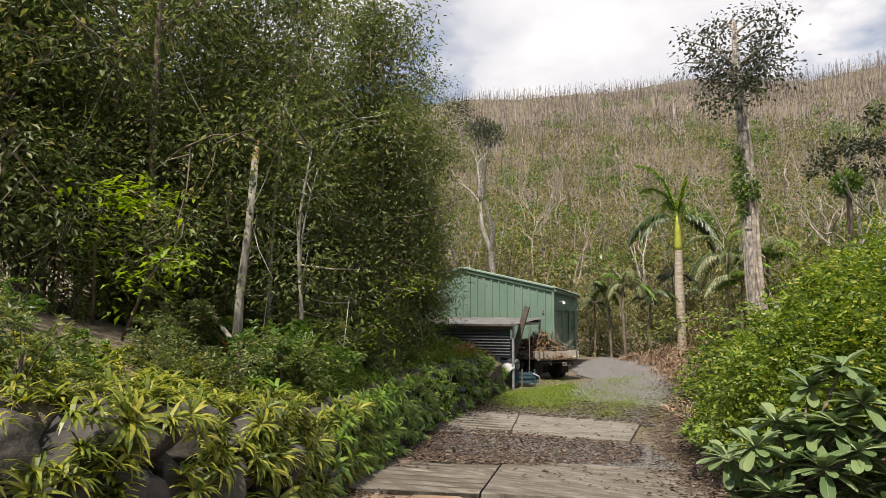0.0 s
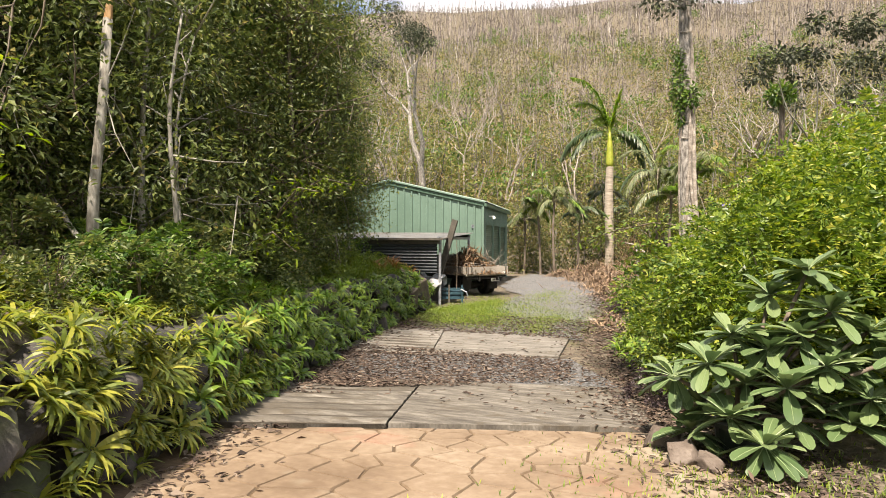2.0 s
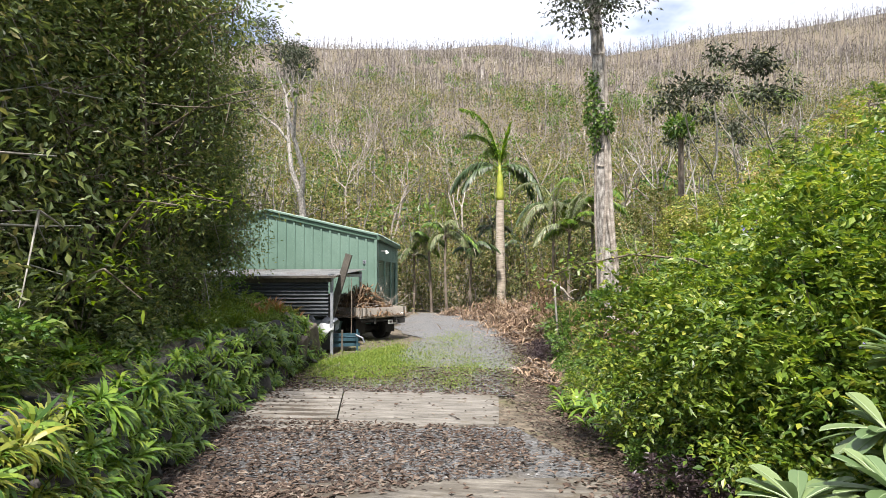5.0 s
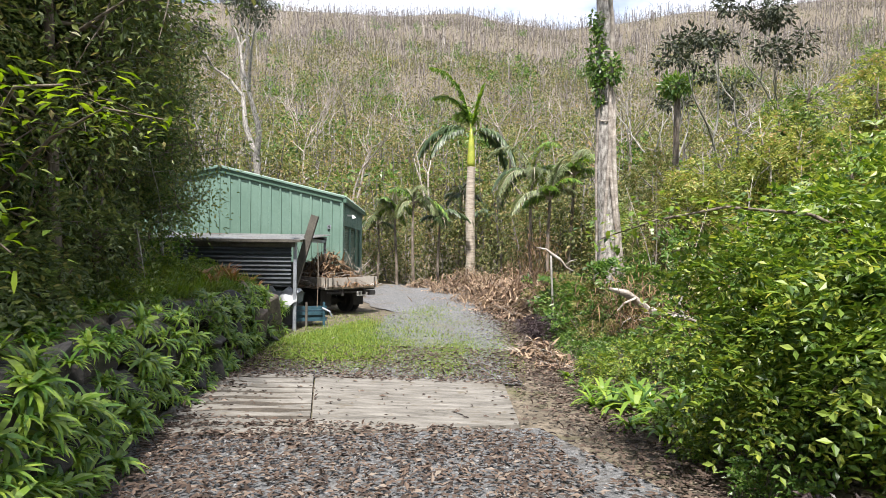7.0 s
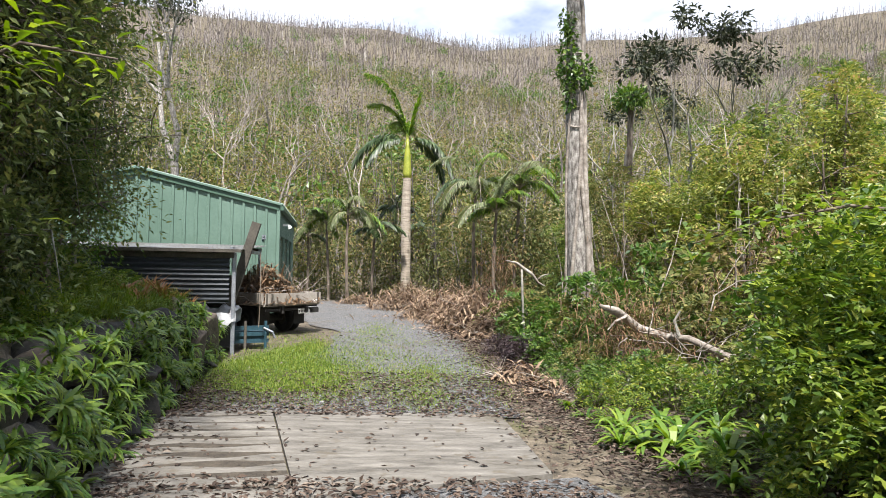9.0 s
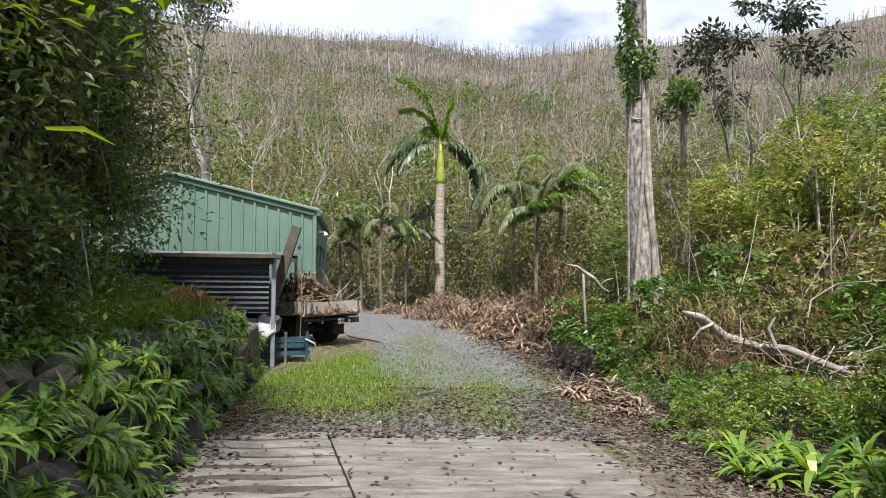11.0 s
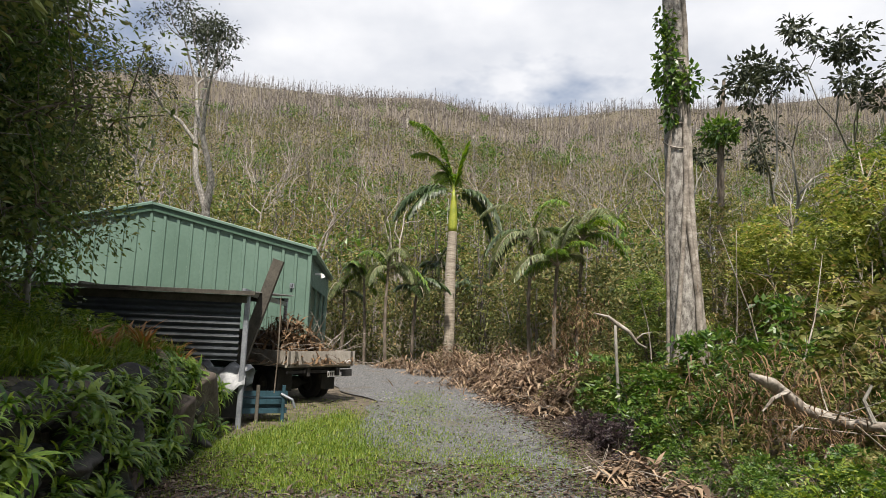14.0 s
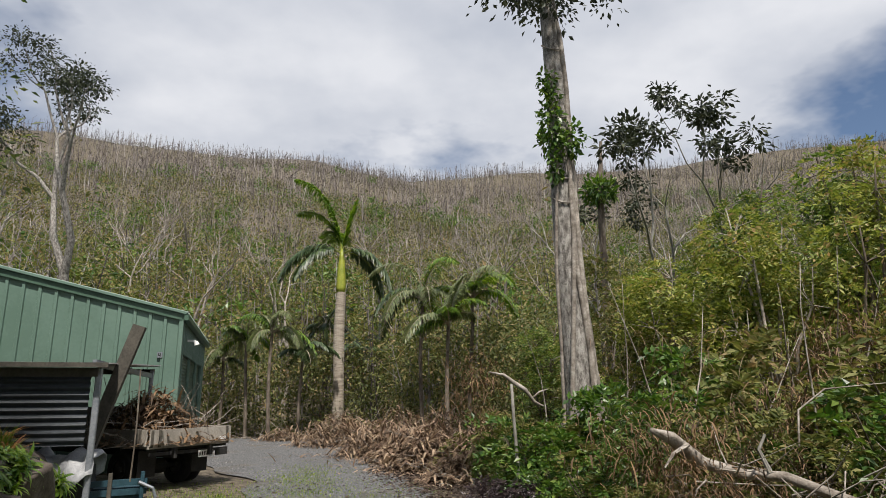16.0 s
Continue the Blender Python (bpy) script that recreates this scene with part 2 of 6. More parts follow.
M["slope_leaf"] = leafy("yellow green slope leaves", [(0, (0.0792, 0.112, 0.0211)), (0.45, (0.198, 0.238, 0.0462)), (0.85, (0.33, 0.337, 0.0792)), (1, (0.383, 0.264, 0.119))], 0.5, 0.38, 0.28)
M["lit_leaf"] = leafy("light green leaves", [(0, (0.07, 0.12, 0.012)), (0.6, (0.16, 0.24, 0.02)), (1, (0.25, 0.32, 0.04))], 0.45, 0.4)
M["hedge_leaf"] = leafy("hedge leaves", [(0, (0.042, 0.088, 0.014)), (0.45, (0.112, 0.18, 0.024)), (0.85, (0.215, 0.275, 0.04)), (1, (0.32, 0.325, 0.05))], 0.42, 0.36, 0.22)
M["bank_leaf"] = leafy("deep green bank leaves", [(0, (0.0479, 0.0878, 0.0191)), (0.5, (0.12, 0.184, 0.0319)), (0.85, (0.223, 0.279, 0.0559)), (1, (0.351, 0.303, 0.0957))], 0.42, 0.32, 0.25)
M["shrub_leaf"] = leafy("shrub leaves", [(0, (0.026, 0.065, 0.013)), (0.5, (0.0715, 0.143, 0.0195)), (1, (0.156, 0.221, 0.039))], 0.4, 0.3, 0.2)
M["strap_yellow"] = leafy("yellow green strap leaves", [(0, (0.055, 0.085, 0.012)), (0.5, (0.14, 0.18, 0.02)), (1, (0.29, 0.285, 0.04))], 0.45, 0.3, 0.25)
M["strap_green"] = leafy("green strap leaves", [(0, (0.0343, 0.0914, 0.0114)), (0.5, (0.103, 0.194, 0.0206)), (1, (0.228, 0.308, 0.0343))], 0.42, 0.3, 0.1)
M["frangipani"] = leafy("thick glossy leaves", [(0, (0.05, 0.09, 0.035)), (0.6, (0.105, 0.16, 0.065)), (0.93, (0.17, 0.225, 0.095)), (1, (0.27, 0.28, 0.08))], 0.32, 0.16)
M["midrib"] = surface("pale leaf midrib", [(0.3, (0.15, 0.21, 0.1)), (0.7, (0.21, 0.27, 0.13))], 6, 0.5, 0.05)
M["bromeliad"] = leafy("orange bromeliad leaves", [(0, (0.13, 0.12, 0.03)), (0.5, (0.25, 0.13, 0.04)), (1, (0.38, 0.16, 0.06))], 0.45, 0.25)
M["purple_leaf"] = leafy("purple leaves", [(0, (0.025, 0.018, 0.018)), (0.6, (0.045, 0.03, 0.035)), (1, (0.075, 0.055, 0.05))], 0.4, 0.2)
M["palm_leaf"] = leafy("palm leaflets", [(0, (0.036, 0.084, 0.012)), (0.6, (0.096, 0.18, 0.018)), (1, (0.216, 0.3, 0.036))], 0.4, 0.3)
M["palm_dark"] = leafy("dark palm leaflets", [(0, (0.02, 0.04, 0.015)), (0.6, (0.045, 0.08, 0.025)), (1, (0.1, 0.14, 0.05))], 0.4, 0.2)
M["palm_pale"] = leafy("pale palm leaflets", [(0, (0.08, 0.11, 0.05)), (0.6, (0.16, 0.19, 0.085)), (1, (0.27, 0.29, 0.14))], 0.4, 0.3)
M["dry_frond"] = leafy("dry brown fronds", [(0, (0.09, 0.055, 0.035)), (0.5, (0.2, 0.135, 0.085)), (1, (0.4, 0.3, 0.2))], 0.85, 0.1)
M["dead_creeper"] = leafy("rust brown dead creeper", [(0, (0.0595, 0.0382, 0.0213)), (0.5, (0.145, 0.0892, 0.0467)), (1, (0.255, 0.162, 0.085))], 0.85, 0.2)
M["litter"] = leafy("fallen leaves", [(0, (0.0234, 0.0152, 0.0111)), (0.5, (0.0673, 0.0445, 0.0316)), (0.85, (0.123, 0.0874, 0.0644)), (1, (0.211, 0.176, 0.14))], 0.85, 0.05)
M["thicket_leaf"] = leafy("thicket leaves", [(0, (0.042, 0.06, 0.0168)), (0.5, (0.108, 0.132, 0.036)), (0.85, (0.204, 0.204, 0.066)), (1, (0.312, 0.228, 0.108))], 0.6, 0.3, 0.3)
M["grass"] = leafy("grass blades", [(0, (0.06, 0.11, 0.012)), (0.6, (0.14, 0.22, 0.02)), (1, (0.27, 0.3, 0.05))], 0.5, 0.35, 0.15)
M["flower"] = leafy("mauve flowers", [(0, (0.2, 0.17, 0.5)), (1, (0.4, 0.35, 0.7))], 0.6, 0.3)
M["pot"] = surface("dark green plastic pot", [(0.3, (0.012, 0.02, 0.016)), (0.7, (0.025, 0.035, 0.028))], 5, 0.4, 0.1)
# near-black grey that paints in the shade under the carport
M["interior_shade"] = surface("dark grey for interior shade", [(0.3, (0.03, 0.03, 0.03)), (0.7, (0.05, 0.05, 0.05))], 2, 0.9, 0.1)

# ---- geometry helpers ----


class Geo:
    """Gathers vertices and faces of one mesh."""

    def __init__(self):
        self.v, self.f, self.n = [], [], 0

    def add(self, verts, faces):
        verts = np.asarray(verts, float)
        k = self.n
        self.v.append(verts)
        self.f.extend([tuple(i + k for i in f) for f in faces])
        self.n += len(verts)
        return self

    def bulk(self, verts, faces):
        k = self.n
        self.v.append(verts)
        self.f.extend((faces + k).tolist())
        self.n += len(verts)
        return self

    def box(self, c, size, rot=0.0, bevel=0.0, turn=None):
        """A box with chamfered upright edges, turned by rot degrees about z or by a 3x3 turn."""
        sx, sy, sz = (s / 2 for s in size)
        b = min(bevel, sx * 0.9, sy * 0.9)
        if b > 0:
            ring = [(sx - b, -sy), (sx, -sy + b), (sx, sy - b), (sx - b, sy), (-sx + b, sy), (-sx, sy - b), (-sx, -sy + b), (-sx + b, -sy)]
        else:
            ring = [(sx, -sy), (sx, sy), (-sx, sy), (-sx, -sy)]
        n = len(ring)
        v = np.array([(x, y, -sz) for x, y in ring] + [(x, y, sz) for x, y in ring])
        f = [tuple(range(n))[::-1], tuple(range(n, 2 * n))] + [(i, (i + 1) % n, n + (i + 1) % n, n + i) for i in range(n)]
        t = np.array(turn) if turn is not None else np.array(Matrix.Rotation(radians(rot), 3, "Z"))
        return self.add(v @ t.T + np.array(c), f)

    def tube(self, pts, radii, sides=7, cap=True, wob=0.0):
        pts = np.asarray(pts, float)
        radii = np.broadcast_to(np.asarray(radii, float), (len(pts),))
        d = np.gradient(pts, axis=0)
        d /= np.linalg.norm(d, axis=1)[:, None] + 1e-9
        ref = np.array([0, 0, 1.0]) if abs(d[0][2]) < 0.8 else np.array([1.0, 0, 0])
        u = np.cross(d, ref)
        u /= np.linalg.norm(u, axis=1)[:, None] + 1e-9
        w = np.cross(d, u)
        a = np.arange(sides) / sides * 2 * np.pi
        r = radii[:, None] * (1 + (rng.uniform(-wob, wob, (len(pts), sides)) if wob else 0))
        ring = pts[:, None] + r[..., None] * (np.cos(a)[None, :, None] * u[:, None] + np.sin(a)[None, :, None] * w[:, None])
        f = []
        for i in range(len(pts) - 1):
            for j in range(sides):
                k = (j + 1) % sides
                f.append((i * sides + j, i * sides + k, (i + 1) * sides + k, (i + 1) * sides + j))
        if cap:
            f.append(tuple(range(sides))[::-1])
            f.append(tuple((len(pts) - 1) * sides + j for j in range(sides)))
        return self.add(ring.reshape(-1, 3), f)

    def mesh(self, name, mat, smooth=False):
        me = bpy.data.meshes.new(name)
        me.from_pydata(np.concatenate(self.v).tolist(), [], self.f)
        if smooth:
            me.polygons.foreach_set("use_smooth", np.ones(len(me.polygons), bool))
        me.materials.append(M[mat])
        me.update()
        return me

    def ob(self, name, mat, parent=None, label="", smooth=False):
        o = new(name, self.mesh(name, mat, smooth))
        if parent is not None:
            o.parent = parent
        if label:
            o["label"] = label
        return o


def unit(v):
    return v / (np.linalg.norm(v, axis=-1, keepdims=True) + 1e-9)


def leaf_quads(p, d, length, width, fold=0.25, nrm=None):
    """Leaves of two triangles folded along the rib. p: bases, d: directions."""
    n = len(p)
    d = unit(d)
    side = unit(np.cross(d, rng.normal(size=(n, 3)) if nrm is None else nrm))
    up = np.cross(side, d)
    length, width = np.broadcast_to(length, n)[:, None], np.broadcast_to(width, n)[:, None]
    mid = p + d * length * 0.45
    v = np.stack([p, mid + side * width / 2 + up * width * fold, p + d * length, mid - side * width / 2 + up * width * fold], 1).reshape(-1, 3)
    k = np.arange(n)[:, None] * 4
    f = np.concatenate([k + [0, 1, 2], k + [0, 2, 3]], 0)
    return v, f


def strap_leaves(p, d, length, width, droop, segs=3, keel=0.2):
    """Long leaves that bend over under their weight."""
    n = len(p)
    d = unit(d)
    length, width, droop = (np.broadcast_to(a, n).astype(float) for a in (length, width, droop))
    side = unit(np.cross(d, [0, 0, 1.0]) + 1e-6)
    rows, cur, dirn = [], p.copy(), d.copy()
    prof = np.interp(np.linspace(0, 1, segs + 1), [0, 0.35, 0.7, 1], [0.55, 1, 0.75, 0.06])
    for i in range(segs + 1):
        w = (width * prof[i] / 2)[:, None]
        lift = np.cross(side, dirn) * w * keel
        rows += [cur - side * w + lift, cur + side * w + lift]
        cur = cur + dirn * (length / segs)[:, None]
        dirn = unit(dirn + np.array([0, 0, -1.0]) * (droop / segs)[:, None])
    v = np.stack(rows, 1)
    k = np.arange(n)[:, None] * (2 * (segs + 1))
    f = np.concatenate([k + [2 * i, 2 * i + 1, 2 * i + 3, 2 * i + 2] for i in range(segs)], 0)
    return v.reshape(-1, 3), f


def empty(name, m, label, category, group="", kind=""):
    o = new(name)
    o.empty_display_size = 0.2
    o.matrix_world = m
    return tagged(o, label, category, group, kind)


def smooth01(a, b, x):
    t = np.clip((x - a) / (b - a), 0, 1)
    return t * t * (3 - 2 * t)


# ---- the lie of the land ----
def drive_z(y):
    return np.interp(y, [-60, 4.5, 8.4, 11.7, 14.6, 16.5, 18, 21, 24, 28, 50], [5, 0.72, 0.42, 0.15, -0.15, -0.27, -0.32, -0.34, -0.27, -0.17, -0.3])


def wall_x(y):
    return np.interp(y, [-30, 0, 5, 9.1, 11.4, 14.2, 16, 18.2, 21.5, 23.4, 25.7, 28, 60], [4, 2.8, 2.1, 0.95, 0.0, -1.05, -1.75, -2.5, -3.1, -3.35, -3.7, -5.2, -13])


def wall_top(y):
    return np.interp(y, [-30, 0, 5, 9, 12, 14, 19, 23, 25.5, 28], [5, 2.5, 2.0, 1.4, 1.12, 1.05, 0.95, 0.95, 0.85, 0.3])


def edge_x(y):
    return np.interp(y, [-30, 8, 12, 15, 19, 22, 26, 31, 36, 50], [9, 6.6, 5.2, 4.3, 3.5, 2.9, 2.6, 1.8, 2.5, 4])


def wavy(x, y):
    return np.sin(x * 0.9 + 1.3 * np.sin(y * 0.7)) * 0.5 + np.sin(y * 1.1 + x * 0.4) * 0.5


def land(x, y):
    x, y = np.asarray(x, float), np.asarray(y, float)
    base = drive_z(y)
    d = wall_x(y) - x
    fade = 1 - smooth01(25.5, 27.4, y) * smooth01(-14, -9, x)
    bank = (wall_top(y) - base) * smooth01(0.12, 0.5, d) + 0.25 * np.clip(d - 0.4, 0, 5) + 0.05 * np.clip(d - 5, 0, 30) + 0.05 * wavy(x * 2, y * 2) * smooth01(0.5, 1.5, d)
    e = x - edge_x(y)
    right = 0.1 * np.clip(e, 0, 9) + 0.16 * np.clip(e - 12, 0, 60) + 0.06 * wavy(x * 1.7, y * 1.9) * smooth01(0, 1.5, e)
    z = base + bank * fade * smooth01(0, 0.2, d) + right
    ridge = np.interp(x, [-700, -154, -60, -23, 10, 25, 60, 120, 264, 305, 800], [155, 127, 122, 119.5, 112, 108.5, 113, 120, 139, 147, 192])
    t = np.clip((y - 52) / 278, 0, 1)
    hill = ridge * t ** 1.08 + 2.5 * np.sin(x * 0.03 + y * 0.02) * np.sin(y * 0.045) * np.minimum(1, t * 4) + 1.2 * wavy(x * 0.12, y * 0.13) * np.minimum(1, t * 4)
    hill = np.where(y > 330, hill - 0.3 * (y - 330), hill)
    return z * (1 - smooth01(52, 120, y)) + np.maximum(hill, -30) * (y > 52)


def axis_steps(fine_a, fine_b, step, lo, hi, grow=1.13):
    mid = list(np.arange(fine_a, fine_b, step))
    up, s = [], step
    while (up[-1] if up else fine_b) < hi:
        up.append((up[-1] if up else fine_b) + s)
        s *= grow
    dn, s = [], step
    while (dn[-1] if dn else fine_a) > lo:
        dn.append((dn[-1] if dn else fine_a) - s)
        s *= grow
    return np.array(dn[::-1] + mid + up)


xs, ys = axis_steps(-6, 7, 0.16, -1500, 1500), axis_steps(2, 32, 0.22, -1500, 1800, 1.08)
gx, gy = np.meshgrid(xs, ys, indexing="ij")
gz = land(gx, gy)
g = Geo()
ii, jj = np.meshgrid(np.arange(len(xs) - 1), np.arange(len(ys) - 1), indexing="ij")
k0 = (ii * len(ys) + jj).ravel()
g.bulk(np.stack([gx, gy, gz], -1).reshape(-1, 3), np.stack([k0, k0 + len(ys), k0 + len(ys) + 1, k0 + 1], 1))
ground = tagged(g.ob("ground", "ground", smooth=True), "brown leaf-littered forest floor rising into a burnt hillside", "ground", kind="structure")


# ---- the drive ----
def patch(corners, ns, nq, lift, profile=None):
    """A four-cornered sheet that follows the drive, with a ribbed profile along its length and a skirt of 6 cm."""
    a, b, c, d = (np.array(p, float) for p in corners)
    s, q = np.linspace(0, 1, ns), np.linspace(0, 1, nq)
    ss, qq = np.meshgrid(s, q, indexing="ij")
    xy = (a * (1 - qq[..., None]) + b * qq[..., None]) * (1 - ss[..., None]) + (d * (1 - qq[..., None]) + c * qq[..., None]) * ss[..., None]
    ln = np.linalg.norm((d + c - a - b) / 2)
    z = drive_z(xy[..., 1]) + lift + (profile(ss * ln, qq, xy) if profile else 0)
    v = np.concatenate([xy, z[..., None]], -1).reshape(-1, 3)
    geo = Geo()
    i, j = np.meshgrid(np.arange(ns - 1), np.arange(nq - 1), indexing="ij")
    k = (i * nq + j).ravel()
    geo.bulk(v, np.stack([k, k + 1, k + nq + 1, k + nq], 1))
    rim = [j for j in range(nq)] + [i * nq + nq - 1 for i in range(1, ns)] + [(ns - 1) * nq + j for j in range(nq - 2, -1, -1)] + [i * nq for i in range(ns - 2, 0, -1)]
    low = v[rim] - [0, 0, 0.06]
    n = len(rim)
    geo.add(np.concatenate([v[rim], low]), [(t, n + t, n + (t + 1) % n, (t + 1) % n) for t in range(n)])
    return geo


RIB = 0.37  # spacing of the cast ribs


def ribs(s, q, xy):
    wear = 0.5 + 0.5 * np.sin(xy[..., 0] * 2.1 + np.sin(xy[..., 1] * 1.7) * 2)
    r = np.abs(np.sin((s + 0.03 * np.sin(q * 9 + s)) * math.pi / RIB)) ** 0.6
    return 0.04 * r * (0.62 + 0.38 * wear)


def flat_ribs(s, q, xy):
    return 0.018 + 0.22 * ribs(s * 1.9, q, xy)


drive = empty("driveway", pose(0, 0, 0), "weathered ribbed concrete and stencilled paving driveway strewn with leaves", "driveway", kind="structure")
for corners, prof in (
        ([(0.0, 10.7), (1.775, 11.65), (0.755, 14.92), (-1.0, 13.75)], ribs),
        ([(1.8, 11.66), (4.25, 13.0), (3.72, 15.75), (0.78, 14.94)], flat_ribs),
        ([(-2.15, 17.3), (-0.285, 17.7), (-1.305, 21.05), (-3.05, 20.95)], ribs),
        ([(-0.26, 17.7), (2.15, 18.45), (1.9, 21.0), (-1.28, 21.06)], flat_ribs)):
    patch(corners, 190, 26, 0.045, prof).ob("concrete_slab", "concrete" if corners[0][1] > 15 else "concrete_dark", drive, "weathered ribbed concrete slab")
for corners in ([(0.0, 10.7), (1.775, 11.65), (0.755, 14.92), (-1.0, 13.75)], [(-2.15, 17.3), (-0.285, 17.7), (-1.305, 21.05), (-3.05, 20.95)]):
    patch(corners, 40, 20, 0.06, lambda s, q, xy: 0.009 * wavy(xy[..., 0] * 3.1, xy[..., 1] * 2.3)).ob("silt", "silt", drive, "dark silt lying between the concrete ribs")
patch([(-1.0, 13.8), (3.75, 15.8), (2.4, 18.45), (-2.15, 17.35)], 20, 20, 0.03).ob("gravel_strip", "gravel", drive, "dark gravel strip under leaf litter")
patch([(2.4, 0), (6.6, 0), (4.3, 12.98), (0.02, 10.68)], 30, 16, 0.012).ob("paving_bed", "joint", drive, "brown recessed paving joints")


def gravel_sheet():
    geo = Geo()
    yy = np.linspace(21.0, 47, 100)
    qq = np.linspace(0, 1, 24)
    left = np.interp(yy, [21, 23, 26, 30, 34, 40, 47], [-2.9, -2.6, -1.6, -1.6, -3.6, -4.9, -5.5]) + 0.15 * np.sin(yy * 2.1)
    right = np.interp(yy, [21, 25, 30, 34, 40, 47], [2.1, 2.0, 1.5, 1.0, 0.7, 0.2]) + 0.12 * np.sin(yy * 2.7 + 1)
    x = left[:, None] * (1 - qq) + right[:, None] * qq
    y = np.broadcast_to(yy[:, None], x.shape)
    z = land(x, y) + 0.03 + 0.012 * wavy(x * 3, y * 3)
    i, j = np.meshgrid(np.arange(len(yy) - 1), np.arange(len(qq) - 1), indexing="ij")
    k = (i * len(qq) + j).ravel()
    geo.bulk(np.stack([x, y, z], -1).reshape(-1, 3), np.stack([k, k + 1, k + len(qq) + 1, k + len(qq)], 1))
    return geo


tagged(gravel_sheet().ob("gravel_road", "gravel", smooth=True), "pale grey gravel track beyond the concrete", "gravel", kind="structure")

# loose stones on the gravel
n = 9000
py = rng.uniform(13.9, 44, n) ** 1.0
pq = rng.uniform(0, 1, n)
px = np.where(py < 18.4, np.interp(py, [13.9, 18.4], [-1.2, -2.2]) + pq * 4.8, np.interp(py, [18, 23, 26, 30, 34, 40, 47], [-2, -2.3, -1.4, -1.4, -3.4, -4.6, -5.2]) * (1 - pq) + np.interp(py, [18, 25, 30, 34, 47], [2, 2, 1.4, 0.9, 0.2]) * pq)
keep = ~((py > 17.6) & (py < 21.1)) & (py > np.interp(px, [-1, 3.7], [13.8, 15.8]))
px, py = px[keep], py[keep]
n = len(px)
rad = rng.uniform(0.008, 0.026, n)
octa = np.array([(1, 0, 0), (0, 1, 0), (-1, 0, 0), (0, -1, 0), (0, 0, 0.8)])
v = octa[None] * rad[:, None, None] * rng.uniform(0.6, 1.3, (n, 5, 1)) + np.stack([px, py, land(px, py) + 0.036], -1)[:, None]
kk = np.arange(n)[:, None] * 5
gst = Geo().bulk(v.reshape(-1, 3), np.concatenate([kk + [0, 1, 4], kk + [1, 2, 4], kk + [2, 3, 4], kk + [3, 0, 4]], 0))
tagged(gst.ob("loose_gravel", "pebble"), "loose grey gravel stones on the track", "gravel", kind="stuff")

# ---- the shed ----
SHED = Matrix.Translation((-4.1, 32.8, -0.25)) @ Matrix.Rotation(math.atan2(-1.5, 9.2) * -1, 4, "Z")
W, L, EAVE, RIDGE = 8.6, 9.4, 3.86, 4.86  # local x runs left along -x, y back


def corrugated(width, height, pitch=0.076, depth=0.018, thick=0.004):
    """A corrugated sheet in the xz plane, waves running along x, seen from -y."""
    geo = Geo()
    m_ = int(height / pitch * 6)
    z = np.linspace(0, height, m_)
    y = depth * np.sin(z / pitch * 2 * np.pi)
    v = [(0, a, b) for a, b in zip(y, z)] + [(width, a, b) for a, b in zip(y, z)] + [(0, a + thick, b) for a, b in zip(y, z)] + [(width, a + thick, b) for a, b in zip(y, z)]
    f = [(i, m_ + i, m_ + i + 1, i + 1) for i in range(m_ - 1)] + [(2 * m_ + i + 1, 3 * m_ + i + 1, 3 * m_ + i, 2 * m_ + i) for i in range(m_ - 1)]
    return geo.add(v, f)


def ribbed(width, top, pitch=0.36, depth=0.045, bottom=0.0):
    """An upright sheet in the xz plane, ribs towards -y; top(x) gives its height."""
    geo, x, pts = Geo(), 0.0, []
    while x < width:
        for dx, dy in ((0, 0), (pitch * 0.72, 0), (pitch * 0.76, -depth), (pitch * 0.95, -depth)):
            if x + dx <= width:
                pts.append((x + dx, dy))
        x += pitch
    pts.append((width, 0))
    v = [(px_, py_, bottom) for px_, py_ in pts] + [(px_, py_, top(px_)) for px_, py_ in pts]
    v += [(px_, 0.06, bottom) for px_, py_ in pts] + [(px_, 0.06, top(px_)) for px_, py_ in pts]
    m_ = len(pts)
    f = [(i, i + 1, m_ + i + 1, m_ + i) for i in range(m_ - 1)] + [(2 * m_ + i + 1, 2 * m_ + i, 3 * m_ + i, 3 * m_ + i + 1) for i in range(m_ - 1)]
    f += [(m_ + i, m_ + i + 1, 3 * m_ + i + 1, 3 * m_ + i) for i in range(m_ - 1)]
    f += [(0, m_, 3 * m_, 2 * m_), (m_ - 1, 3 * m_ - 1, 4 * m_ - 1, 2 * m_ - 1)]
    return geo.add(v, f)


def placed(geo, m):
    mm = np.array(m)
    geo.v = [vv @ mm[:3, :3].T + mm[:3, 3] for vv in geo.v]
    return geo


shed = empty("shed", SHED, "pale green steel farm shed with a shallow gable roof", "shed")
placed(ribbed(W, lambda x: EAVE + (RIDGE - EAVE) * (1 - abs(x - W / 2) / (W / 2))), Matrix.Translation((-W, 0, 0))).ob("gable_wall", "shed", shed, "ribbed pale green steel gable wall")
placed(ribbed(W, lambda x: EAVE + (RIDGE - EAVE) * (1 - abs(x - W / 2) / (W / 2))), Matrix.Translation((-W, L, 0))).ob("rear_wall", "shed", shed)
ROT = Matrix.Rotation(math.pi / 2, 4, "Z")
DOORS = [(0.9, 2.7), (3.6, 2.7), (6.4, 2.4)]
edges = [0.0] + [e for a, w_ in DOORS for e in (a, a + w_)] + [L]
for a, b in zip(edges[::2], edges[1::2]):
    placed(ribbed(b - a, lambda x: EAVE), Matrix.Translation((0, a, 0)) @ ROT).ob("side_wall", "shed", shed)
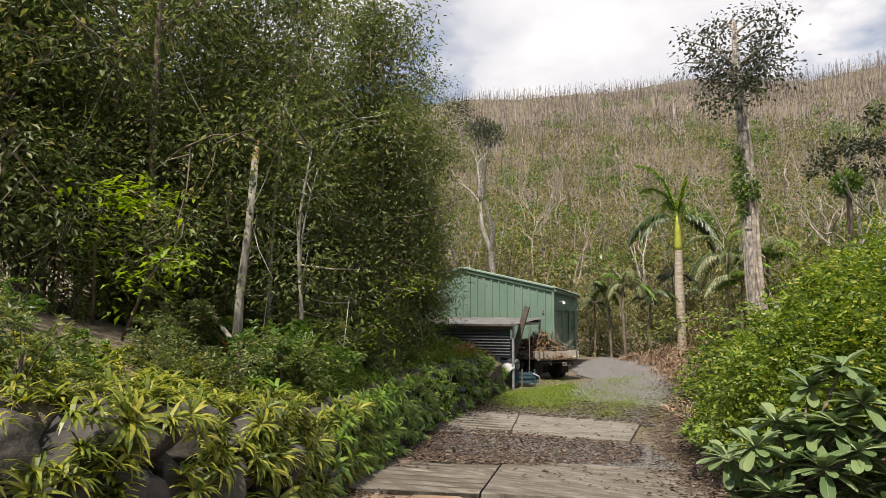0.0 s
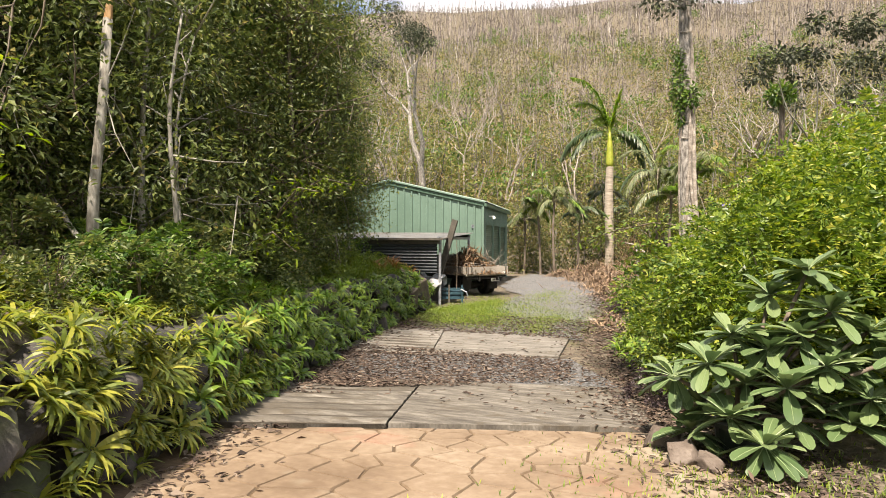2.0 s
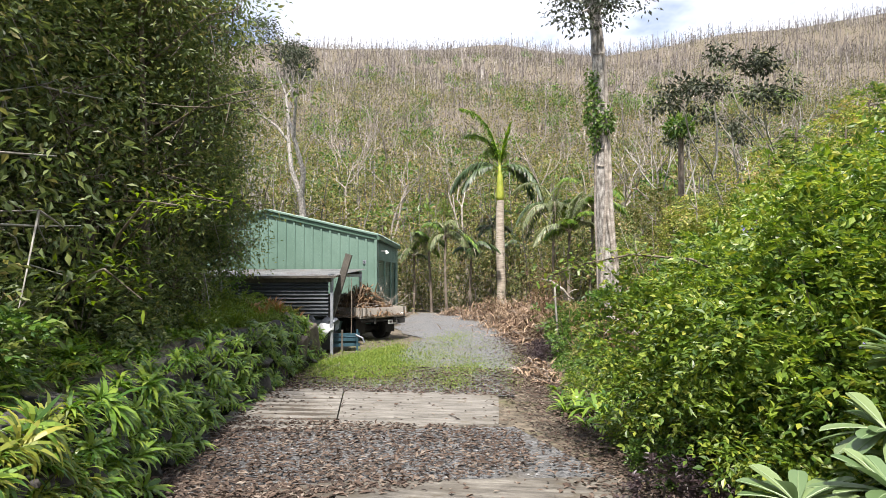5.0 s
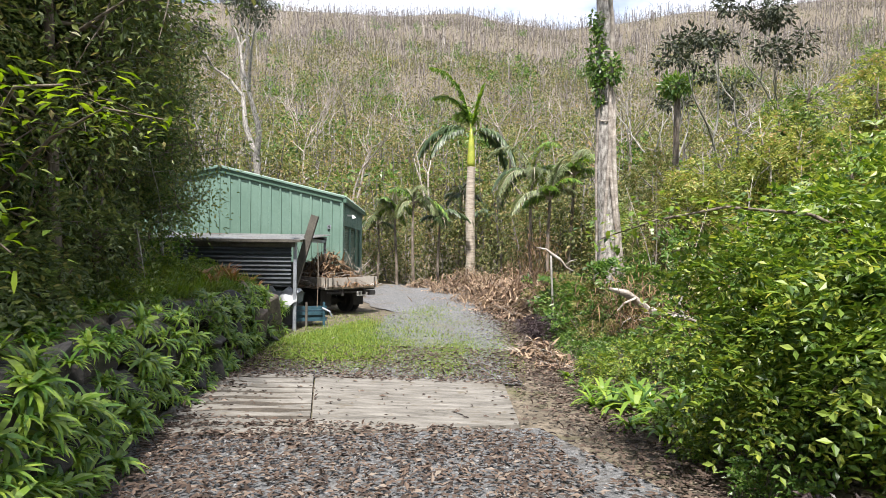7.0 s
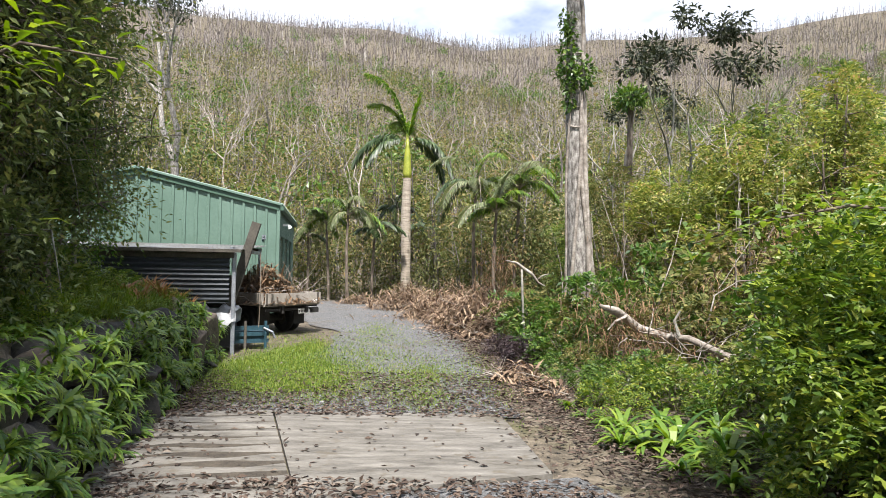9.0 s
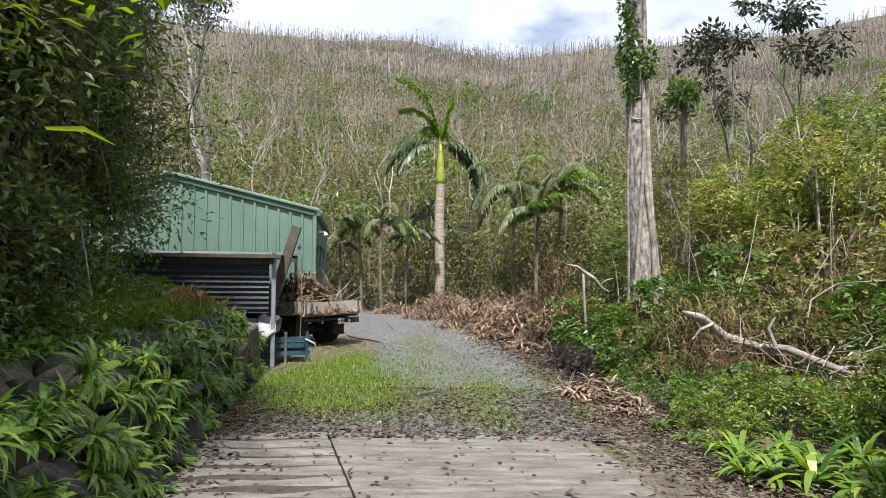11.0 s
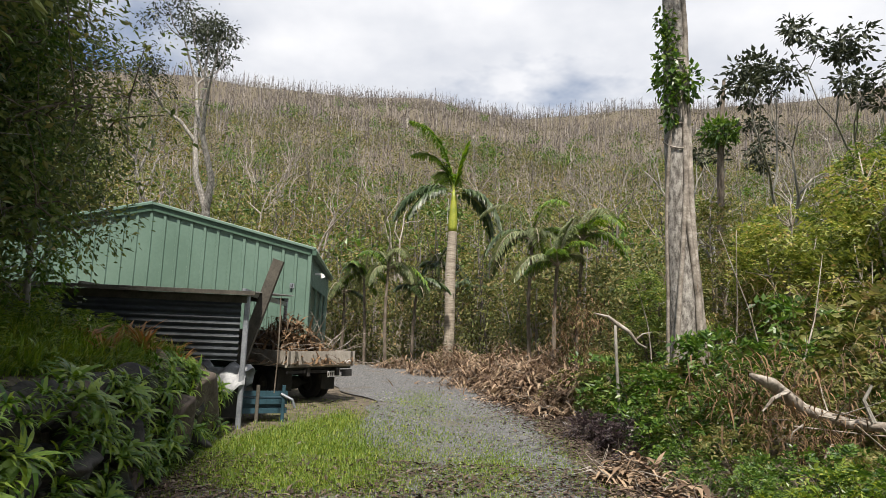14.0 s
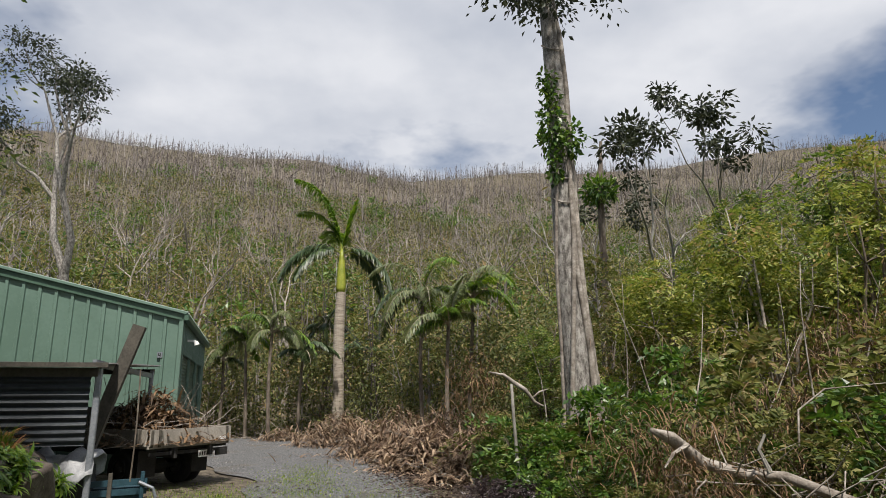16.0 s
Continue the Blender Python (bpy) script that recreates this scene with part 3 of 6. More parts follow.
for a, w_ in DOORS:
    placed(ribbed(w_, lambda x: EAVE, bottom=2.95), Matrix.Translation((0, a, 0)) @ ROT).ob("door_header", "shed", shed)
    door = placed(corrugated(w_, 2.94, 0.092, 0.0125), Matrix.Translation((-0.1, a, 0.02)) @ ROT)
    dd = door.ob("roller_door", "shed_dark", shed, "dark green ribbed steel roller door")
    for yy_ in (a + 0.03, a + w_ - 0.03):
        Geo().box((-0.04, yy_, 1.475), (0.08, 0.055, 2.95), 0, 0.008).ob("door_track", "shed", dd)
    Geo().box((-0.09, a + w_ / 2, 0.95), (0.03, 0.16, 0.04), 0, 0.008).ob("door_handle", "steel", dd)
placed(ribbed(L, lambda x: EAVE), Matrix.Translation((-W, L, 0)) @ Matrix.Rotation(-math.pi / 2, 4, "Z")).ob("far_side_wall", "shed", shed)
slope = math.hypot(W / 2, RIDGE - EAVE)
for sgn, nm in ((1, "roof_sheet"), (-1, "roof_sheet")):
    rs = ribbed(L + 0.3, lambda x: slope + 0.12, 0.36, 0.04)
    ang = math.atan2(RIDGE - EAVE, W / 2)
    if sgn > 0:
        mt = Matrix.Translation((0.12, -0.15, EAVE + 0.02)) @ Matrix.Rotation(math.pi / 2, 4, "Z") @ Matrix.Rotation(-(math.pi / 2 - ang), 4, "X")
    else:
        mt = Matrix.Translation((-W - 0.12, L + 0.15, EAVE + 0.02)) @ Matrix.Rotation(-math.pi / 2, 4, "Z") @ Matrix.Rotation(-(math.pi / 2 - ang), 4, "X")
    mt = mt @ Matrix.Translation((0, -0.065, 0))
    placed(rs, mt).ob(nm, "shed", shed, "pale green steel roof sheet")
for sgn in (1, -1):
    tilt = np.array(Matrix.Rotation(sgn * math.atan2(RIDGE - EAVE, W / 2), 3, "Y"))
    Geo().box((-W / 2 + sgn * W / 4, -0.06, (EAVE + RIDGE) / 2 - 0.03), (slope + 0.1, 0.05, 0.17), turn=tilt, bevel=0.01).ob("barge_cap", "shed_dark", shed, "darker green barge capping")
Geo().box((0.13, L / 2, EAVE - 0.06), (0.13, L + 0.34, 0.14), 0, 0.03).ob("gutter", "shed_dark", shed, "dark green gutter")
for cx_, cy_ in ((0.012, -0.045), (-W - 0.012, -0.045)):
    Geo().box((cx_, cy_ + 0.04, EAVE / 2), (0.11, 0.13, EAVE), 0, 0.012).ob("corner_trim", "shed", shed)
lamp_o = Geo().box((0.16, 1.6, 3.35), (0.22, 0.08, 0.06), 0, 0.01).tube([(0.26, 1.6, 3.34), (0.3, 1.6, 3.24)], [0.05, 0.08], 10).ob("flood_light", "white", shed, "small white flood light")
sign = Geo().box((-0.43, -0.045, 2.86), (0.13, 0.03, 0.14), 0, 0.01).ob("number_sign", "steel", shed, "small pale sign with a dark mark")
Geo().box((-0.42, -0.063, 2.86), (0.02, 0.008, 0.09)).box((-0.44, -0.063, 2.85), (0.055, 0.008, 0.018)).box((-0.458, -0.063, 2.88), (0.018, 0.008, 0.05)).ob("mark", "ink", sign)
floor_o = Geo().box((-W / 2, L / 2, 0.02), (W + 0.1, L + 0.1, 0.12), 0, 0.02).ob("slab", "concrete", shed, "concrete floor slab")


# ---- the carport ----
CP = Matrix.Translation((-3.4, 26.0, -0.2)) @ Matrix.Rotation(math.radians(9.3), 4, "Z")
carport = empty("carport", CP, "rough lean-to carport of grey corrugated iron on steel posts", "carport")
CW, CD = 5.4, 6.15
for x_, y_, h_ in ((0, 0, 2.2), (-2.7, 0.0, 2.16), (-5.3, 0.0, 2.1), (-0.05, 5.9, 2.4), (-5.3, 5.9, 2.35)):
    Geo().box((x_, y_, h_ / 2 - 0.05), (0.085, 0.085, h_ + 0.1), 0, 0.012).ob("post", "steel", carport, "galvanised steel post")
placed(corrugated(CW - 0.12, 0.98, 0.105, 0.026), Matrix.Translation((-CW + 0.03, -0.055, 1.1))).ob("wall_sheet", "iron", carport, "dark grey horizontal corrugated sheet")
Geo().box((-CW / 2, -0.02, 2.14), (CW, 0.09, 0.13), 0, 0.01).ob("front_beam", "old_steel", carport)
Geo().box((-CW / 2 + 0.06, -0.27, 2.235), (CW + 0.2, 0.03, 0.07), 0).ob("fascia", "old_steel", carport, "dark weathered fascia strip")
Geo().box((-CW / 2, 5.95, 2.36), (CW, 0.07, 0.12), 0, 0.01).ob("rear_beam", "old_steel", carport)
for x_ in (-0.06, -2.7, -5.3):
    Geo().box((x_, CD / 2 - 0.1, 2.27), (0.06, CD, 0.1), 0, 0.01, ).ob("rafter", "steel" if x_ > -1 else "old_steel", carport)
rf = corrugated(CD + 0.25, CW + 0.25, 0.105, 0.022)
rf_m = Matrix.Translation((0.12, -0.25, 2.25)) @ Matrix.Rotation(math.atan2(0.24, CD), 4, "X") @ Matrix(((0, 0, -1, 0), (1, 0, 0, 0), (0, 1, 0, 0), (0, 0, 0, 1)))
placed(rf, rf_m).ob("roof_sheet", "roof_iron", carport, "weathered corrugated roof iron")
# dark sheet added on the far side to stand for the shaded interior
Geo().box((-CW + 0.02, CD / 2, 1.1), (0.05, CD, 2.2), 0).ob("side_wall", "interior_shade", carport, "added dark sheet for the shade inside the carport")

# ---- the flat-tray truck ----
TR = Matrix.Translation((-3.45, 28.85, -0.18)) @ Matrix.Rotation(math.atan2(0.8, 0.6), 4, "Z")  # x along the tailgate, y forward along the tray
truck = empty("truck", TR, "old flat-tray truck with grey dropsides loaded with dead branches", "truck")
TW, TL = 1.95, 2.9
Geo().box((TW / 2, TL / 2, 0.83), (TW, TL, 0.06), 0, 0.01).ob("tray_floor", "tray_wood", truck, "weathered timber tray floor")
tg = Geo().box((TW / 2, -0.02, 1.0), (TW, 0.04, 0.3), 0, 0.008).ob("tailgate", "tray_wood", truck, "weathered grey tailgate board")
for x_ in (0.03, 0.2, TW - 0.12):
    Geo().box((x_, -0.05, 0.99), (0.05, 0.025, 0.32), 0, 0.005).ob("hinge", "old_steel", tg, "rusty steel hinge strap")
Geo().box((TW - 0.22, -0.046, 0.92), (0.17, 0.01, 0.05)).ob("maker_plate", "white", tg, "small pale plate")
for k_ in range(2):
    sd = Geo().box((-0.02, 0.03 + TL / 4 + k_ * TL / 2, 1.0), (0.04, TL / 2 - 0.02, 0.3), 0, 0.008).ob("side_board", "tray_wood", truck, "weathered grey dropside board")
    Geo().box((-0.05, 0.2 + k_ * TL / 2, 0.99), (0.025, 0.05, 0.32), 0, 0.005).ob("hinge", "old_steel", sd)
    Geo().box((TW + 0.02, TL / 4 + k_ * TL / 2, 1.0), (0.04, TL / 2 - 0.02, 0.3), 0, 0.008).ob("side_board", "tray_wood", truck)
Geo().box((TW / 2, TL + 0.03, 1.2), (TW, 0.05, 0.72), 0, 0.01).ob("headboard", "old_steel", truck)
for x_ in (0.55, 1.4):
    Geo().box((x_, TL / 2 + 0.5, 0.7), (0.08, TL + 1.2, 0.18), 0, 0.01).ob("chassis_rail", "black", truck, "black chassis rail")
for y_ in (0.1, 0.9, 1.8, 2.7):
    Geo().box((TW / 2, y_, 0.775), (TW - 0.05, 0.06, 0.05)).ob("cross_bearer", "black", truck)


def wheel(x_, y_, w_):
    prof = [(0.0, 0.2), (w_ * 0.1, 0.2), (w_ * 0.06, 0.25), (w_ * 0.02, 0.34), (w_ * 0.12, 0.375), (w_ * 0.88, 0.375), (w_ * 0.98, 0.34), (w_ * 0.94, 0.25), (w_ * 0.9, 0.2), (w_, 0.2)]
    s_ = 24
    a_ = np.arange(s_) / s_ * 2 * np.pi
    v_ = np.array([(x_ + p, y_ + r * math.cos(t), 0.375 + r * math.sin(t)) for p, r in prof for t in a_])
    m_ = len(prof)
    return Geo().add(v_, [(i * s_ + j, i * s_ + (j + 1) % s_, (i + 1) * s_ + (j + 1) % s_, (i + 1) * s_ + j) for i in range(m_ - 1) for j in range(s_)])


for x_ in (0.12, 0.36, TW - 0.56, TW - 0.32):
    wh = empty("wheel", pose(0, 0, 0), "", "")
    wh.parent = truck
    wheel(x_, 1.0, 0.2).ob("tyre", "black", wh, "worn black tyre", smooth=True)
    Geo().tube([(x_ + 0.05, 1.0, 0.375), (x_ + 0.15, 1.0, 0.375)], [0.2, 0.2], 18).tube([(x_ + 0.0, 1.0, 0.375), (x_ + 0.2, 1.0, 0.375)], [0.06, 0.06], 10).ob("rim", "old_steel", wh)
Geo().tube([(0.3, 1.0, 0.375), (TW - 0.3, 1.0, 0.375)], 0.06, 10).tube([(TW / 2 - 0.14, 1.0, 0.38), (TW / 2 + 0.14, 1.0, 0.38)], 0.15, 12).ob("axle", "black", truck)
for x_ in (0.2, TW - 0.5):
    Geo().box((x_ + 0.1, 0.42, 0.5), (0.4, 0.02, 0.5)).ob("mud_flap", "black", truck, "black rubber mud flap")
plate = Geo().box((TW - 0.62, -0.02, 0.64), (0.37, 0.012, 0.135), 0, 0.01).ob("number_plate", "white", truck, "white number plate with dark characters")
for k_ in range(6):
    Geo().box((TW - 0.77 + k_ * 0.06, -0.028, 0.64), (0.03, 0.006, 0.075)).ob("character_bar", "ink", plate)
Geo().box((TW - 0.2, -0.0, 0.64), (0.3, 0.07, 0.12), 0, 0.02).ob("tail_lamp", "black", truck, "grimy dark tail lamp")
Geo().box((TW / 2, 0.02, 0.7), (TW - 0.1, 0.05, 0.06)).ob("rear_bar", "black", truck)


def branch_heap(n_, size, mat_leaf, mat_wood, name, label, m, leaves=900, category="brush pile"):
    o = empty(name, m, label, category)
    w = Geo()
    for _ in range(n_):
        p0 = rng.uniform(-1, 1, 3) * np.array(size) * [0.45, 0.45, 0.2] + [0, 0, size[2] * 0.15]
        dr = unit(rng.normal(size=3) * [1, 1, 0.45] + [0, 0, 0.25])
        ln_ = rng.uniform(0.35, 1.0) * size[0] * 0.55
        pts = [p0 + dr * ln_ * t + rng.normal(size=3) * 0.03 for t in (0, 0.3, 0.65, 1)]
        for p in pts:
            p[2] = max(p[2], 0.01)
        w.tube(pts, np.array([1, 0.8, 0.6, 0.3]) * rng.uniform(0.006, 0.018), 5)
    tagged(w.ob("branch_tangle", mat_wood, o), "tangle of bare dead branches", kind="stuff")
    p = rng.normal(size=(leaves, 3)) * np.array(size) * [0.26, 0.26, 0.16]
    r_ = np.hypot(p[:, 0] / size[0], p[:, 1] / size[1])
    p[:, 2] = np.abs(rng.uniform(0, 1, leaves)) * size[2] * np.clip(1.15 - r_ * 1.9, 0.04, 1)
    v_, f_ = strap_leaves(p, rng.normal(size=(leaves, 3)) * [1, 1, 0.3], rng.uniform(0.2, 0.62, leaves) * min(1, size[0] / 1.5), rng.uniform(0.02, 0.075, leaves), 0.9, 3)
    v_[:, 2] = np.maximum(v_[:, 2], 0.01)
    Geo().bulk(v_, f_).ob("dead_foliage", mat_leaf, o, "curled brown dead leaves")
    return o


branch_heap(150, (2.5, 2.0, 1.05), "dead_creeper", "dead_wood", "brush_pile", "tangle of dead branches and brown fronds heaped on the truck tray", TR @ pose(TW / 2, 1.35, 0.87, 0, 0, 90), 3200)

# steel channel leaning against the carport beam
ch = Geo()
for off, sz in (((0, 0), (0.2, 0.012)), ((-0.094, 0.045), (0.012, 0.09)), ((0.094, 0.045), (0.012, 0.09))):
    ch.box((off[0], off[1], 1.2), (sz[0], sz[1], 2.4))
chan = ch.ob("steel_channel", "old_steel")
chan.matrix_world = Matrix.Translation((-3.85, 26.75, 0.42)) @ Matrix.Rotation(radians(17), 4, "Y")
tagged(chan, "weathered steel channel section leaning against the carport", "steel beam")

# stored things under the carport
tarp_geo = Geo()
tx, ty = np.meshgrid(np.linspace(-0.9, 0.9, 26), np.linspace(-0.5, 0.5, 16), indexing="ij")
tz = 0.64 - 0.22 * np.abs(ty) ** 1.5 - 0.28 * np.clip(-tx, 0, 1) ** 2 + 0.06 * np.sin(tx * 9 + ty * 5 + 2 * np.sin(tx * 3)) + 0.05 * np.sin(ty * 13 + tx * 7) + 0.04 * np.sin(tx * 19 - ty * 8) - 0.3 * smooth01(0.3, 0.5, np.abs(ty)) * (1 + 0.5 * np.sin(tx * 6))
kk = (np.arange(25)[:, None] * 16 + np.arange(15)[None]).ravel()
tarp_geo.bulk(np.stack([tx + 0.05 * np.sin(ty * 9), ty + 0.07 * np.sin(tx * 11 + tz * 9), tz], -1).reshape(-1, 3), np.stack([kk, kk + 16, kk + 17, kk + 1], 1))
tarp = tarp_geo.ob("tarpaulin", "white_tarp", smooth=True)
tarp.matrix_world = CP @ pose(-0.85, 0.45, 0.3, 0, 0, -4)
tarp.modifiers.new("thickness", "SOLIDIFY").thickness = 0.01
tagged(tarp, "crumpled white woven tarpaulin over stored goods in the carport", "tarpaulin")
stack = empty("stacked_goods", CP @ pose(-0.9, 0.55, 0.15), "dark boxes stacked beneath the tarpaulin", "boxes")
# the box has the same dark grey, shade under the tarpaulin put into its colour
Geo().box((0.1, 0, 0.3), (1.5, 0.62, 0.66), 0, 0.02).ob("box", "interior_shade", stack)
trailer = empty("blue_trailer", CP @ pose(0.05, 0.55, 0.0, 0, 0, 14), "small faded blue steel trailer frame beside the post", "trailer")
for z_ in (0.2, 0.36, 0.5):
    Geo().box((0.1, 0, z_), (1.15, 0.05, 0.09), 0, 0.01).ob("rail", "blue", trailer, "faded blue rail")
Geo().box((0.1, 0.3, 0.3), (1.0, 0.5, 0.24), 0, 0.02).ob("body", "blue", trailer, "faded blue steel body")
for x_ in (-0.55, 0.15, 0.6):
    Geo().box((x_, -0.03, 0.3), (0.06, 0.05, 0.7), 0, 0.01).ob("stanchion", "old_steel" if x_ < 0.5 else "blue", trailer)
Geo().tube([(0.55, -0.05, 0.5), (0.75, -0.1, 0.4), (0.8, -0.1, 0.26)], 0.025, 8).ob("coupling", "steel", trailer, "pale steel coupling")
chainp = [(0.1 + 0.02 * math.sin(t), -0.35, 1.9 - 0.55 * t) for t in np.linspace(0, 3, 12)]
cord = Geo().tube(chainp, 0.012, 6).ob("hanging_cord", "bark")
cord.matrix_world = CP @ pose(0.42, 0.6, 0.3)
tagged(cord, "thin dark cord hanging from the carport rafter", "cord")


# ---- rock retaining wall ----
def rock_mesh(seed, mat):
    bm = bmesh.new()
    bmesh.ops.create_icosphere(bm, subdivisions=4, radius=0.5)
    for v_ in bm.verts:
        q_ = v_.co * 1.9 + Vector((seed * 7.1, seed * 3.3, 0))
        k_ = 1 + 0.5 * noise.noise(q_) + 0.2 * noise.noise(q_ * 2.3) + 0.07 * noise.noise(q_ * 6)
        v_.co *= k_
    cut = np.random.default_rng(seed + 40)
    for _ in range(11):
        nv = Vector(cut.normal(size=3)).normalized()
        lim = cut.uniform(0.3, 0.44)
        for v_ in bm.verts:
            over = v_.co.dot(nv) - lim
            if over > 0:
                v_.co -= nv * over * 0.92
    for v_ in bm.verts:
        v_.co += v_.normal * 0.018 * noise.noise(v_.co * 9 + Vector((seed, 0, 0)))
    me = bpy.data.meshes.new("stone")
    bm.to_mesh(me)
    bm.free()
    me.polygons.foreach_set("use_smooth", np.ones(len(me.polygons), bool))
    me.materials.append(M[mat])
    return me


ROCKS = [rock_mesh(s, "rock") for s in range(6)] + [rock_mesh(s + 6, "rock_brown") for s in range(3)]
rwall = empty("retaining_wall", pose(0, 0, 0), "dark basalt boulder retaining wall overgrown with strap-leaf plants", "retaining wall", kind="structure")
y_ = 2.0
while y_ < 25.4:
    base, top = float(drive_z(y_)), float(wall_top(y_))
    h_ = top - base
    rows_ = 1 if h_ < 0.5 else 2 if h_ < 0.95 else 3
    for r_ in range(rows_):
        st = new("stone", ROCKS[rng.integers(0, 6 if rng.random() < 0.75 else 9)])
        hh = h_ / rows_
        st.parent = rwall
        st.matrix_world = Matrix.LocRotScale((float(wall_x(y_)) - 0.12 - 0.12 * r_ + rng.uniform(-0.12, 0.08), y_ + rng.uniform(-0.1, 0.1) + 0.2 * (r_ % 2), base + hh * (r_ + 0.45)),
                                             Euler((rng.uniform(-0.5, 0.5), rng.uniform(-0.5, 0.5), rng.uniform(0, 6.3))), Vector((rng.uniform(0.42, 0.85), rng.uniform(0.42, 0.85), hh * rng.uniform(0.95, 1.5))))
    y_ += rng.uniform(0.36, 0.52)
for bx, by, bz, sx, sy, sz, rz in ((-3.72, 24.75, 0.3, 1.1, 2.1, 1.35, 14), (-4.4, 25.7, 0.5, 1.1, 1.1, 1.0, 60), (-3.45, 23.5, 0.15, 0.8, 1.1, 1.1, 25), (-3.95, 24.0, 0.45, 0.9, 1.1, 1.2, 50)):
    bo = new("boulder", ROCKS[6 + int(abs(by) * 10) % 3])
    bo.matrix_world = Matrix.LocRotScale((bx, by, bz), Euler((0.1, 0.25, radians(rz))), Vector((sx, sy, sz)))
    tagged(bo, "large brown weathered boulder at the end of the bank", "boulder", "boulders")


# ---- plants ----
def rosette(nl, length, width, mat, up=0.9, droop=1.6, segs=4):
    a = rng.uniform(0, 2 * np.pi, nl)
    d = np.stack([np.cos(a), np.sin(a), rng.uniform(0.2, 1.6, nl) * up], -1)
    p = np.stack([np.cos(a) * 0.02, np.sin(a) * 0.02, rng.uniform(0, 0.06, nl)], -1)
    v_, f_ = strap_leaves(p, d, rng.uniform(0.6, 1.1, nl) * length, rng.uniform(0.7, 1.15, nl) * width, rng.uniform(0.6, 1.3, nl) * droop, segs)
    return Geo().bulk(v_, f_).mesh("strap_leaf_plant", mat)


YEL = [rosette(32, 0.225, 0.03, "strap_yellow") for _ in range(5)]
GRN = [rosette(28, 0.27, 0.042, "strap_green") for _ in range(5)]


def plant(me, m, name, label, category, group):
    o = new(name, me)
    o.matrix_world = m
    return tagged(o, label, category, group)


for k_ in range(298):
    py_ = 3.5 + 22.0 * (rng.random() ** 0.95)
    fy = rng.random()
    if rng.random() < 0.55:  # on the face
        zz = float(drive_z(py_)) + fy * (float(wall_top(py_)) - float(drive_z(py_))) + 0.05
        xx = float(wall_x(py_)) + 0.17 - 0.2 * fy
        tilt = rng.uniform(25, 55)
    else:
        xx = float(wall_x(py_)) - rng.uniform(0.3, 1.5)
        zz = float(land(xx, py_)) + 0.02
        tilt = rng.uniform(0, 20)
    near = py_ < 12 + rng.normal() * 1.5
    plant((YEL if near else GRN)[rng.integers(0, 5)], Matrix.LocRotScale((xx, py_, zz), Euler((0, radians(tilt), 0)) .to_quaternion() @ Euler((0, 0, rng.uniform(0, 6.28))).to_quaternion(), Vector([rng.uniform(0.75, 1.3)] * 3)),
          "strap_leaf_plant", "yellow-green strap-leaf plant on the rock wall" if near else "green strap-leaf plant drooping over the rock wall", "plant", "strap-leaf plants on the wall")
for xx, py_, s_ in ((3.5, 18.6, 1.3), (3.8, 18.1, 1.4), (4.1, 17.6, 1.2), (3.1, 20.9, 1.1), (3.4, 20.2, 1.5), (3.9, 20.2, 1.6), (4.4, 19.7, 1.7), (3.0, 21.6, 0.9), (3.2, 19.6, 1.6), (3.7, 19.3, 2.2), (4.1, 18.8, 1.9), (3.5, 19.9, 1.7), (4.5, 18.5, 1.8), (3.95, 19.7, 1.7), (3.3, 20.5, 1.3), (4.7, 19.2, 1.8), (3.9, 18.9, 1.6), (4.3, 19.3, 1.7), (3.4, 19.4, 1.4)):
    plant(GRN[int(xx * 10) % 4], Matrix.LocRotScale((xx, py_, float(land(xx, py_))), Euler((0, 0, xx * 9)), Vector((s_, s_, s_ * 1.2))), "strap_leaf_plant", "tall green strap-leaf clump at the drive edge", "plant", "strap-leaf clumps by the drive")
# the rest of the strap-leaf carpet
def strap_carpet(n_, y0, y1, mat, label, length):
    py = y0 + (y1 - y0) * rng.random(n_)
    face = rng.random(n_) < 0.33
    u = rng.random(n_)
    x = np.where(face, wall_x(py) + 0.16 - 0.22 * u, wall_x(py) - 0.25 - 2.3 * u ** 1.3)
    z = np.where(face, drive_z(py) + 0.08 + u * (wall_top(py) - drive_z(py)), land(x, py) + 0.03)
    nl = 20
    c = np.repeat(np.stack([x, py, z], -1), nl, 0)
    a = rng.uniform(0, 2 * np.pi, n_ * nl)
    d = np.stack([np.cos(a) + 0.5 * np.repeat(face, nl), np.sin(a), rng.uniform(0.1, 1.5, n_ * nl)], -1)
    v_, f_ = strap_leaves(c, d, rng.uniform(0.6, 1.1, n_ * nl) * length, rng.uniform(0.02, 0.036, n_ * nl), rng.uniform(1, 2.1, n_ * nl), 3)
    tagged(Geo().bulk(v_, f_).ob("strap_leaf_carpet", mat), label, "plants", kind="stuff")


